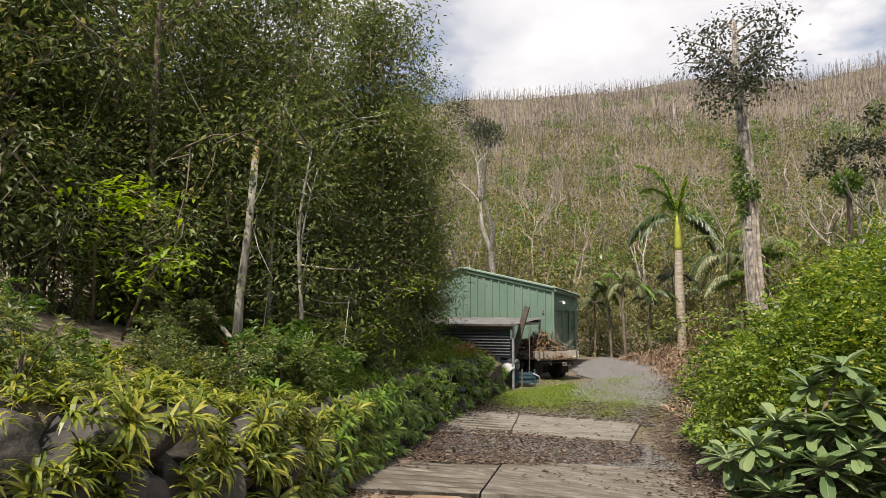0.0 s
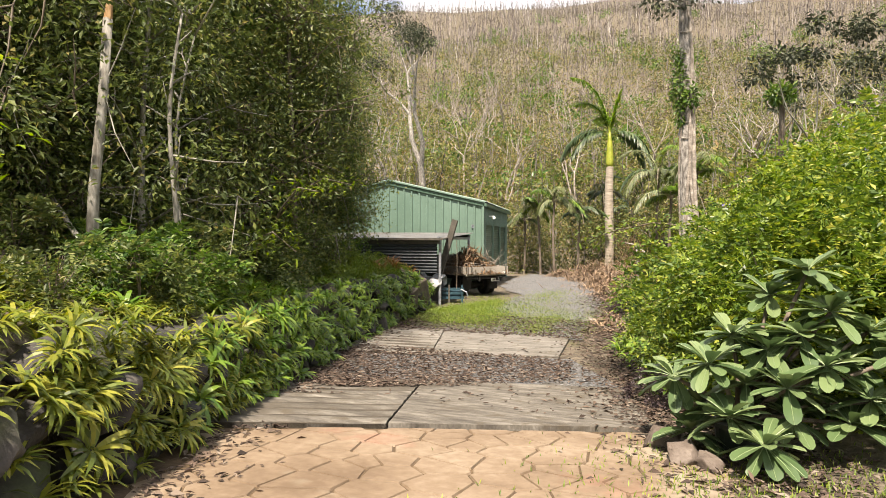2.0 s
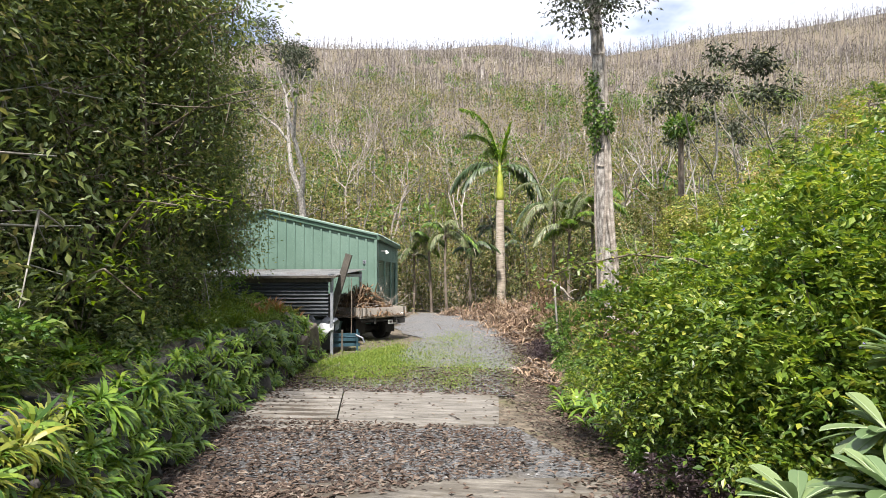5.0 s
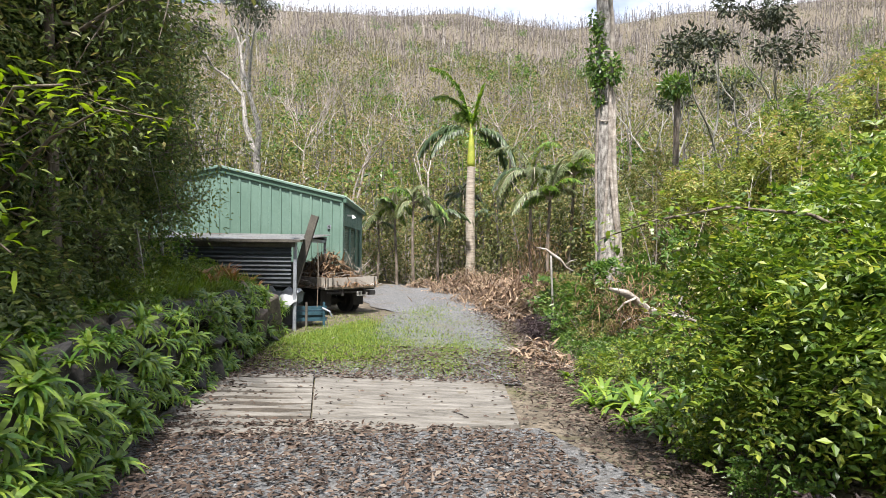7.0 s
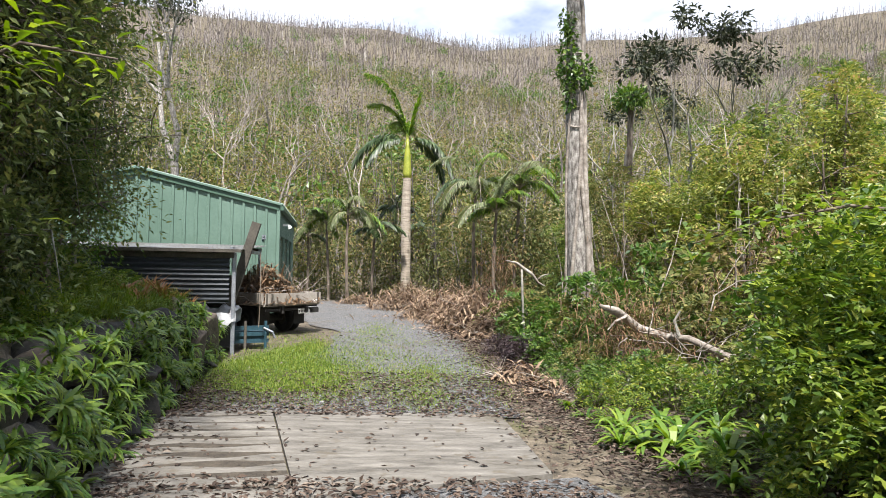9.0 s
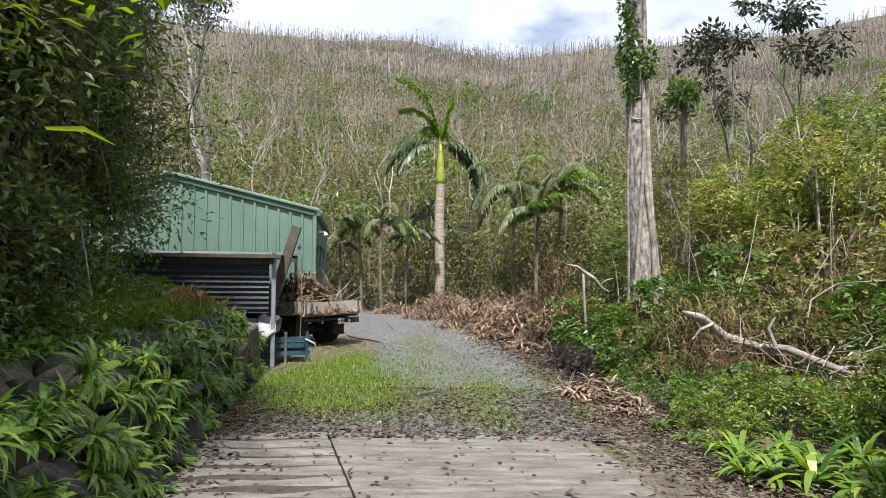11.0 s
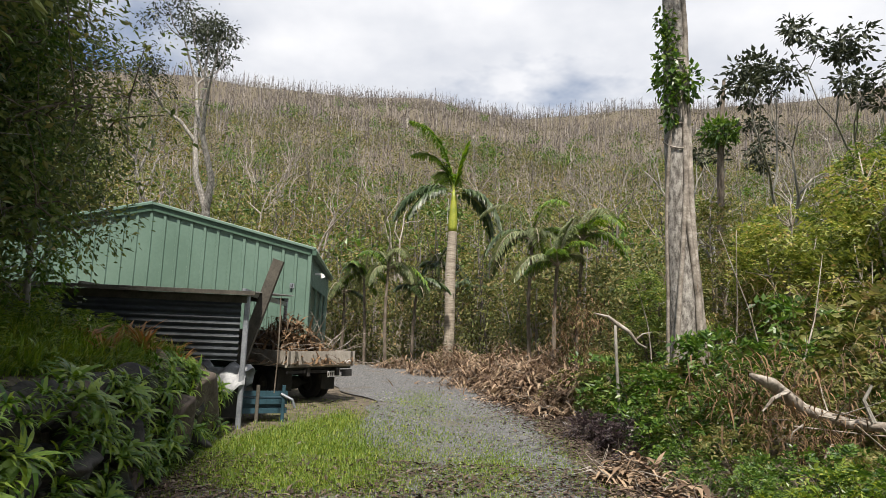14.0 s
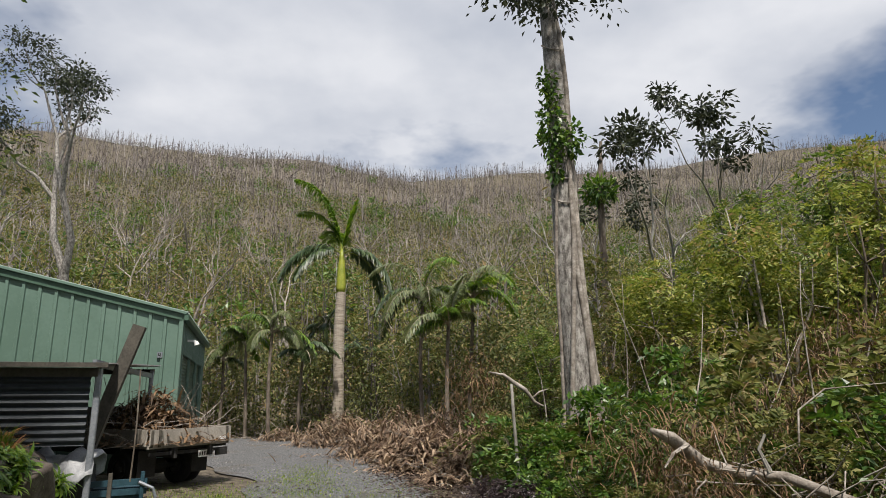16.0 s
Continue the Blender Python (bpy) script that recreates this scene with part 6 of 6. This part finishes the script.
branchy("gum_tree", "tall pale-limbed gum with sparse leaf tufts", (-12.4, 46.2, float(land(-12.4, 46.2))), 15.5, 0.3, "pale_bark", 26, "backlit_leaf", 5, 2, 0.34, "", 320, 0.4)
branchy("gum_tree", "tall pale-limbed gum with sparse leaf tufts", (-15.5, 47.0, float(land(-15.5, 47))), 10, 0.2, "pale_bark", 12, "mid_scrub", 8, 2, 0.35, "", 120, 0.5)
for k_, (fx, fy, h_, c_) in enumerate(((9.2, 33.0, 7.3, 5), (11.4, 32.4, 7.1, 5), (8.2, 34.8, 7.8, 1), (13.5, 36, 7.2, 2))):
    branchy("storm_damaged_tree", "storm-damaged tree with dark leaf tufts on bare limbs", (fx, fy, float(land(fx, fy))), h_, 0.1, "grey_bark", c_, "backlit_leaf", 20 + k_, 2, 0.42, "storm-damaged trees", 260, 0.24)
nest = Geo().bulk(*leaf_cloud([(7.69, 33.75, 7.7, 0.5, 0.5, 0.42)], 420, 0.24, 0.4, 0.3, 0.2)).ob("epiphyte_clump", "shrub_leaf")
tagged(nest, "dark green ball of epiphyte leaves on a trunk", "plant")
Geo().tube([(7.8, 33.9, float(land(7.8, 33.9))), (7.7, 33.85, 4), (7.75, 33.85, 7.7), (7.9, 33.9, 9.4)], [0.14, 0.12, 0.1, 0.05], 8).ob("host_trunk", "bark", nest, "reddish-brown bare trunk")


# ---- palms ----
def frond(geo_leaf, geo_rib, base, a, el, ln, droop, leaflet, hang, nl=84):
    t_ = np.linspace(0, 1, 12)
    d = np.array([math.cos(a) * math.cos(el), math.sin(a) * math.cos(el), math.sin(el)])
    pts, p = [], np.array(base, float)
    for i in range(12):
        pts.append(p.copy())
        p = p + d * ln / 11
        d = unit(d + np.array([0, 0, -droop / 11]))
    pts = np.array(pts)
    geo_rib.tube(pts, np.linspace(0.035, 0.006, 12), 5)
    side = np.array([-math.sin(a), math.cos(a), 0])
    s_ = np.repeat(np.linspace(0.12, 1, nl), 2)
    sg = np.tile([1.0, -1.0], nl)
    bp = np.stack([np.interp(s_, t_, pts[:, i]) for i in range(3)], -1)
    tang = np.stack([np.interp(s_, t_, np.gradient(pts[:, i])) for i in range(3)], -1)
    dv = unit(tang) * 0.55 + side * sg[:, None] + rng.normal(size=(len(s_), 3)) * 0.12 + [0, 0, 0.15]
    lf = leaflet * np.interp(s_, [0, 0.3, 0.75, 1], [0.6, 1, 0.85, 0.35]) * rng.uniform(0.85, 1.15, len(s_))
    v_, f_ = strap_leaves(bp, dv, lf, 0.055 * leaflet / 0.6, hang, 3)
    geo_leaf.bulk(v_, f_)


palm = empty("royal_palm", pose(-0.54, 48.4, -0.1), "royal palm with ringed pale trunk and yellow-green crownshaft", "palm")
rings = np.linspace(0, 6.85, 110)
prad = np.interp(rings, [0, 0.5, 2, 4, 6.85], [0.33, 0.28, 0.265, 0.285, 0.235]) * (1 + 0.014 * (np.arange(110) % 3 == 0))
Geo().tube(np.stack([0.03 * np.sin(rings), 0 * rings, rings], -1), prad, 18).ob("trunk", "palm_trunk", palm, smooth=False)
Geo().tube([(0, 0, 6.8), (0, 0, 7.1), (0, 0, 7.9), (0, 0, 8.7), (0, 0, 9.1)], [0.22, 0.25, 0.21, 0.14, 0.08], 14).ob("crownshaft", "crownshaft", palm, smooth=True)
# low hanging fronds get the dark leaflets, their shade put into the colour
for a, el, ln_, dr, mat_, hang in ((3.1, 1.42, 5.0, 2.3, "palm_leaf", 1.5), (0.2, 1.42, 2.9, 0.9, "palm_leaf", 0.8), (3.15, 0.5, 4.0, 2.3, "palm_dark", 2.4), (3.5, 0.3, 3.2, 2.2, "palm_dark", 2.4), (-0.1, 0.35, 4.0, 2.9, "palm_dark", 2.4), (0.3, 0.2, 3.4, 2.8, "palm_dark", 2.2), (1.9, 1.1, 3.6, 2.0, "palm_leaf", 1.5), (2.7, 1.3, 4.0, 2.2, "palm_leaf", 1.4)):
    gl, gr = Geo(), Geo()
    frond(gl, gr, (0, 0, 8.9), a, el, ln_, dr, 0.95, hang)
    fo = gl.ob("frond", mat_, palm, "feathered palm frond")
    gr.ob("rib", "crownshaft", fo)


def small_palm(x, y, h, nf, ln_, mats, name="feather_palm", label="slender feather palm with drooping grey-green fronds"):
    o = empty(name, pose(x, y, float(land(x, y)) - 0.05), label, "palm", "feather palms")
    t_ = np.linspace(0, h, 12)
    Geo().tube(np.stack([0.1 * np.sin(t_ * 0.6 + x), 0.05 * t_ * 0.2, t_], -1), np.interp(t_, [0, h], [0.085, 0.06]), 9).ob("trunk", "bark", o)
    for k in range(nf):
        gl, gr = Geo(), Geo()
        a = k * 2.4 + x
        frond(gl, gr, (0.1 * math.sin(h * 0.6 + x), 0, h), a, rng.uniform(0.45, 1.4), ln_ * rng.uniform(0.5, 1.2), rng.uniform(1.6, 3.2), 0.58, rng.uniform(1.4, 2.6), 60)
        fo = gl.ob("frond", mats[k % len(mats)], o)
        gr.ob("rib", "palm_trunk", fo)


for x_, y_, h_, nf, ln_, mats in ((2.9, 40.5, 5.5, 10, 2.8, ("palm_pale", "palm_leaf", "palm_dark")), (4.6, 39.5, 5.3, 10, 2.6, ("palm_leaf", "lit_leaf", "palm_pale")), (3.6, 38.2, 4.2, 8, 2.2, ("palm_pale", "palm_leaf")), (-3.3, 44.5, 4.6, 10, 2.4, ("palm_leaf", "palm_pale")), (-4.6, 46, 4.2, 9, 2.4, ("palm_pale", "palm_leaf")), (-2.2, 47, 3.8, 9, 2.2, ("palm_dark",)), (0.6, 50, 4.2, 9, 2.3, ("palm_dark",)), (-6, 47.5, 3.6, 8, 2.2, ("palm_dark", "palm_pale")), (-1.4, 51, 5.4, 8, 2.2, ("palm_dark",))):
    small_palm(x_, y_, h_, nf, ln_, mats)

# ---- valley scrub, woods and the hill ----
n = 1700
sx_, sy_ = rng.uniform(-38, 42, n), 42 + 38 * rng.random(n) ** 1.2
ok = sy_ > np.interp(sx_, [-14, -9, -6.5, -5, 0.5, 2.0, 4, 6], [44, 46, 48, 49.5, 49.5, 45, 41, 37])
sx_, sy_ = sx_[ok], sy_[ok]
gs = Geo()
tipv = []
for a, b in zip(sx_, sy_):
    zb_ = float(land(a, b))
    h_ = rng.uniform(2.5, 8.5) * (1.25 if rng.random() < 0.12 else 0.85)
    ln_ = rng.normal(size=2) * 0.09 * h_
    r_ = rng.uniform(0.02, 0.07)
    p0, p1 = np.array([a, b, zb_]), np.array([a + ln_[0], b + ln_[1], zb_ + h_])
    pm = (p0 + p1) / 2 + rng.normal(size=3) * 0.15
    gs.tube([p0, pm, p1], [r_, r_ * 0.75, r_ * 0.3], 4, cap=False)
    for _ in range(4):
        t0 = rng.uniform(0.4, 0.95)
        q0 = p0 + (p1 - p0) * t0
        q1 = q0 + rng.normal(size=3) * [0.7, 0.7, 0.3] + [0, 0, 0.6]
        gs.tube([q0, q1], [r_ * 0.45, r_ * 0.15], 3, cap=False)
        tipv.append(q1)
    tipv.append(p1)
tagged(gs.ob("scrub_stems", "hill_stick"), "dense thin bare stems of valley scrub", "woods", kind="stuff")
tipv = np.array(tipv)
tipv = tipv[rng.random(len(tipv)) < 0.7]
Geo_s = Geo().bulk(*crown_sprays(tipv, 13, 0.42, 0.3, 0.42))
tagged(Geo_s.ob("scrub_foliage", "mid_scrub"), "olive and straw-coloured leaves of the valley scrub", "woods", kind="stuff")
n = 9000
bx_, by_ = rng.uniform(-36, 40, n), 40 + 26 * rng.random(n) ** 1.1
ok = by_ > np.interp(bx_, [-13, -9, -6.5, -5, 0.5, 2.0, 4, 6], [43, 45, 47.5, 48.5, 48.5, 44, 40, 36])
bx_, by_ = bx_[ok], by_[ok]
bz_ = land(bx_, by_) + rng.uniform(0, 3.4, len(bx_)) ** 1.1
Geo_u = Geo().bulk(*strap_leaves(np.stack([bx_, by_, bz_], -1), rng.normal(size=(len(bx_), 3)) + [0, 0, 0.6], rng.uniform(0.3, 0.9, len(bx_)), 0.09, 1.4, 3))
tagged(Geo_u.ob("scrub_undergrowth", "mid_scrub"), "rank olive undergrowth at the foot of the scrub", "undergrowth", kind="stuff")

n = 5200
bx_, by_ = rng.uniform(-13, 13, n), 36 + 16 * rng.random(n)
ok = by_ > np.interp(bx_, [-13, -9, -6.5, -5, 0.5, 2.0, 4, 6], [43, 45, 47, 48.2, 48.2, 43.5, 39.5, 35.5])
bx_, by_ = bx_[ok], by_[ok]
bz_ = land(bx_, by_) + 4.6 * rng.random(len(bx_)) ** 1.2
tagged(Geo().bulk(*crown_sprays(np.stack([bx_, by_, bz_], -1), 26, 0.34, 0.2, 0.45)).ob("thicket_leaves", "thicket_leaf"), "olive and green leaves of the thicket round the palms", "undergrowth", kind="stuff")


def hill_points(n_, y0, y1, power):
    y = y0 + (y1 - y0) * rng.random(n_) ** power
    x = rng.uniform(-0.95, 0.95, n_) * (y + 20)
    return x, y, land(x, y)


n = 17000
hx, hy, hz = hill_points(n, 72, 333, 0.72)
hh = 2.2 + 6.5 * rng.random(n) ** 1.7
rr = rng.uniform(0.035, 0.09, n) * np.clip(hy / 130, 0.8, 1.5)
lean_ = rng.normal(size=(n, 2)) * 0.09 * hh[:, None]
base_ = np.stack([hx, hy, hz - 0.3], -1)
top_ = base_ + np.concatenate([lean_, hh[:, None]], 1)
ang3 = np.array([0, 2.094, 4.189])
off3 = np.stack([np.cos(ang3), np.sin(ang3), 0 * ang3], -1)
v = np.concatenate([base_[:, None] + off3 * rr[:, None, None], top_[:, None] + off3 * rr[:, None, None] * 0.4], 1).reshape(-1, 3)
k6 = np.arange(n)[:, None] * 6
gh = Geo().bulk(v, np.concatenate([k6 + [0, 1, 4, 3], k6 + [1, 2, 5, 4], k6 + [2, 0, 3, 5]], 0))
for _ in range(4):
    t0 = rng.uniform(0.45, 0.95, n)[:, None]
    b0 = base_ + (top_ - base_) * t0
    b1 = b0 + np.concatenate([rng.normal(size=(n, 2)) * 0.11 * hh[:, None], rng.uniform(0.06, 0.2, (n, 1)) * hh[:, None]], 1)
    w_ = np.array([1, 0.3, 0]) * (rr * 0.8)[:, None]
    v = np.stack([b0 - w_, b0 + w_, b1], 1).reshape(-1, 3)
    gh.bulk(v, np.arange(n)[:, None] * 3 + [0, 1, 2])
tagged(gh.ob("burnt_woods", "hill_stick"), "thousands of bare burnt trunks covering the hillside", "woods", kind="stuff")
n = 13000
hx, hy, hz = hill_points(n, 58, 325, 1.25)
cen = np.stack([hx, hy, hz + rng.uniform(0.3, 2.2, n)], -1)
v, f = crown_sprays(cen, 18, 1.1, 0.55, 0.5)
tagged(Geo().bulk(v, f).ob("hill_scrub", "hill_scrub"), "straw and olive scrub, greyed for haze, between the bare trunks", "scrub", kind="stuff")
n = 420
hx, hy, hz = hill_points(n, 60, 240, 1.4)
cen = np.repeat(np.stack([hx, hy, hz + rng.uniform(2, 5, n)], -1), 5, 0) + rng.normal(size=(n * 5, 3)) * [0.9, 0.9, 0.7]
v, f = crown_sprays(cen, 30, 0.6, 0.55, 0.5)
tagged(Geo().bulk(v, f).ob("surviving_tree_crowns", "shrub_leaf"), "scattered green crowns of surviving trees", "woods", kind="stuff")
n = 800
hx, hy, hz = hill_points(n, 58, 210, 1.3)
cen = np.repeat(np.stack([hx, hy, hz + rng.uniform(1.2, 4.5, n)], -1), 6, 0) + rng.normal(size=(n * 6, 3)) * [1.0, 1.0, 0.8]
tagged(Geo().bulk(*crown_sprays(cen, 26, 0.55, 0.42, 0.5)).ob("olive_tree_crowns", "thicket_leaf"), "olive crowns of half-burnt trees on the slope", "woods", kind="stuff")
n = 12000
hx, hy, hz = hill_points(n, 56, 165, 1.15)
cen = np.stack([hx, hy, hz + rng.uniform(0.3, 4.5, n)], -1)
tagged(Geo().bulk(*crown_sprays(cen, 20, 0.75, 0.36, 0.45)).ob("lower_slope_scrub", "mid_scrub"), "olive green scrub on the lower slope", "scrub", kind="stuff")
# bare forking trees on the lower slope
BARE = []
for s_ in range(3):
    b_ = branchy("bare_tree", "bleached bare forking tree on the lower hillside", (0, 0, 0), 9, 0.16, "dead_wood", 0, "", 60 + s_, 2, 0.5, "bare trees on the lower slope")
    BARE.append(b_)
for k_ in range(150):
    fx, fy = rng.uniform(-55, 62), rng.uniform(51, 135)
    copy_thing(BARE[k_ % 3], Matrix.LocRotScale((fx, fy, float(land(fx, fy)) - 0.1), Euler((0, 0, rng.uniform(0, 6.28))), Vector([rng.uniform(0.6, 1.15)] * 3)))
for k_, b_ in enumerate(BARE):
    fx, fy = (-9.5, 8, 22)[k_], (56, 62, 70)[k_]
    b_.matrix_world = pose(fx, fy, float(land(fx, fy)) - 0.1)
# woods behind the forest edge and behind the shed
for k_ in range(46):
    fx, fy = rng.uniform(-30, -14.5), rng.uniform(2, 45)
    if fy > 28:
        fx = rng.uniform(-34, -17)
    s_ = rng.uniform(0.9, 1.25)
    tree_from(FOREST[k_ % 5], Matrix.LocRotScale((fx, fy, float(land(fx, fy)) - 0.05), Euler((0, 0, rng.uniform(0, 6.28))), Vector([s_] * 3)), "forest_tree", "slender dark-leaved tree deeper in the forest", "forest trees on the bank")

# ---- grass and litter ----
n = 17000
bgx, bgy = rng.uniform(-5.4, -3.5, n), rng.uniform(19.2, 25.2, n)
ok = bgx < wall_x(bgy) - 0.25
bgx, bgy = bgx[ok], bgy[ok]
v, f = strap_leaves(np.stack([bgx, bgy, land(bgx, bgy) + 0.01], -1), rng.normal(size=(len(bgx), 3)) * [0.6, 0.6, 0.1] + [0.25, -0.1, 1], rng.uniform(0.14, 0.42, len(bgx)), 0.015, 1.3, 3)
tagged(Geo().bulk(v, f).ob("bank_grass", "grass"), "soft long light green grass on the bank", "grass", kind="stuff")
n = 42000
u_, w_ = rng.random(n), rng.random(n)
ga, gb, gc, gd = (np.array(p) for p in ((-3.55, 23.6), (-1.9, 22.3), (-0.55, 22.8), (-1.9, 28.2)))
gxy = (ga * (1 - u_[:, None]) + gb * u_[:, None]) * (1 - w_[:, None]) + (gd * (1 - u_[:, None]) + gc * u_[:, None]) * w_[:, None]
gxy += rng.normal(size=(n, 2)) * (0.1 + 0.75 * rng.random((n, 1)) ** 3)
extra = []
for cx_, cy_, rx_, ry_, m_ in ((-4.3, 21.4, 0.5, 1.1, 2600), (-4.8, 23.2, 0.5, 0.8, 2600), (-4.0, 20.0, 0.4, 0.8, 1500), (-1.2, 22.0, 0.9, 0.3, 900), (0.75, 23.4, 0.36, 1.2, 9500), (-0.5, 23.8, 0.45, 1.3, 4500), (-0.6, 25.6, 0.7, 1.6, 3600), (0.3, 27.5, 0.9, 1.5, 2200), (-2.2, 22.0, 1.0, 0.5, 1800), (-0.7, 30.6, 0.5, 1.6, 3000), (0.4, 21.8, 0.5, 0.5, 500), (1.9, 24.0, 0.25, 1.5, 2200), (-3.0, 22.0, 0.3, 0.8, 900), (-2.6, 28.6, 0.6, 0.9, 900), (5.3, 11.0, 0.8, 0.9, 2600), (6.2, 10.4, 0.9, 0.9, 2200)):
    extra.append(rng.normal(size=(m_, 2)) * [rx_, ry_] + [cx_, cy_])
gxy = np.concatenate([gxy] + extra)
p = np.concatenate([gxy, (land(gxy[:, 0], gxy[:, 1]) + 0.02)[:, None]], 1)
hgt = rng.uniform(0.03, 0.1, len(p))
hgt[n:] *= 0.7
v, f = strap_leaves(p, rng.normal(size=(len(p), 3)) * [0.5, 0.5, 0.1] + [0, 0, 1], hgt, 0.011, 0.7, 2)
tagged(Geo().bulk(v, f).ob("grass", "grass"), "bright green short grass growing over the gravel", "grass", kind="stuff")

n = 17000
ly = rng.uniform(9, 36, n)
lx = edge_x(ly) + rng.normal(size=n) * 0.5 - 0.1
n2 = 7500
ly2 = rng.uniform(13.6, 18.2, n2)
lx2 = np.interp(ly2, [13, 18.5], [-1.2, -2.2]) + rng.random(n2) * np.interp(ly2, [13.6, 16, 18.2], [1.5, 4.6, 4.6])
n3 = 1600
ly3 = rng.uniform(8, 24, n3)
lx3 = wall_x(ly3) + 0.25 + np.abs(rng.normal(size=n3)) * 0.28
n4 = 5200
ly4 = rng.uniform(20.8, 24, n4)
lx4 = -3.0 + 5.2 * rng.random(n4) ** 1.3
n5 = 1400
ly5 = rng.uniform(13, 30, n5)
lx5 = wall_x(ly5) + rng.random(n5) * (edge_x(ly5) - wall_x(ly5))
lx, ly = np.concatenate([lx, lx2, lx3, lx4, lx5]), np.concatenate([ly, ly2, ly3, ly4, ly5])
lz = land(lx, ly) + 0.07 + rng.uniform(0, 0.015, len(lx))
lz[ly > 21.2] -= 0.025
lz[ly < 12.6] -= 0.042
dv = rng.normal(size=(len(lx), 3)) * [1, 1, 0.12]
ln = rng.uniform(0.045, 0.12, len(lx))
v, f = leaf_quads(np.stack([lx, ly, lz], -1), dv, ln, ln * rng.uniform(0.25, 0.5, len(lx)), 0.3, np.tile([0.05, 0.0, 1.0], (len(lx), 1)) + rng.normal(size=(len(lx), 3)) * 0.25)
tagged(Geo().bulk(v, f).ob("leaf_litter", "litter"), "dry brown fallen leaves along the drive", "fallen leaves", kind="stuff")

# ---- stencilled paving, piece by piece ----
def clip_cell(poly, a, b):
    """Keeps the part of poly that is nearer to a than to b."""
    m_, nn = (a + b) / 2, b - a
    out = []
    for i in range(len(poly)):
        p_, q_ = poly[i], poly[(i + 1) % len(poly)]
        dp, dq = (p_ - m_) @ nn, (q_ - m_) @ nn
        if dp <= 0:
            out.append(p_)
        if dp * dq < 0:
            out.append(p_ + (q_ - p_) * (dp / (dp - dq)))
    return out


seeds = []
for cy_ in np.arange(6.6, 13.6, 0.36):
    for cx_ in np.arange(-0.2, 6.4, 0.38):
        seeds.append((cx_ + rng.uniform(-0.15, 0.15), cy_ + rng.uniform(-0.15, 0.15)))
seeds = np.array(seeds)
for s_ in seeds:
    lo, hi = wall_x(s_[1]) + 0.35, edge_x(s_[1]) - 0.55
    limit = 10.68 + (s_[0] - 0.02) * 0.537
    if not (lo < s_[0] < hi) or s_[1] > limit + 0.1:
        continue
    poly = [s_ + np.array(d_) for d_ in ((-0.42, -0.42), (0.42, -0.42), (0.42, 0.42), (-0.42, 0.42))]
    near_ = seeds[np.argsort(((seeds - s_) ** 2).sum(1))[1:18]]
    for o_ in near_:
        poly = clip_cell(poly, s_, o_)
    lim_a = np.array([0.02, 10.66])
    dirl = np.array([-0.473, 0.881])
    out = []
    for i in range(len(poly)):
        p_, q_ = poly[i], poly[(i + 1) % len(poly)]
        dp, dq = (p_ - lim_a) @ dirl, (q_ - lim_a) @ dirl
        if dp <= 0:
            out.append(p_)
        if dp * dq < 0:
            out.append(p_ + (q_ - p_) * (dp / (dp - dq)))
    poly = out
    if len(poly) < 3:
        continue
    poly = np.array(poly)
    c_ = poly.mean(0)
    rim = c_ + (poly - c_) * (1 - 0.007 / np.maximum(np.linalg.norm(poly - c_, axis=1), 0.05))[:, None]
    inner = c_ + (poly - c_) * (1 - 0.019 / np.maximum(np.linalg.norm(poly - c_, axis=1), 0.05))[:, None]
    m_ = len(poly)
    zz_ = rng.uniform(0, 0.003)
    v_ = [(*p_, drive_z(p_[1]) + 0.005) for p_ in rim] + [(*p_, drive_z(p_[1]) + 0.026 + zz_) for p_ in inner]
    Geo().add(v_, [(i, (i + 1) % m_, m_ + (i + 1) % m_, m_ + i) for i in range(m_)] + [tuple(range(m_, 2 * m_))]).ob("paving_stone", "paver", drive)
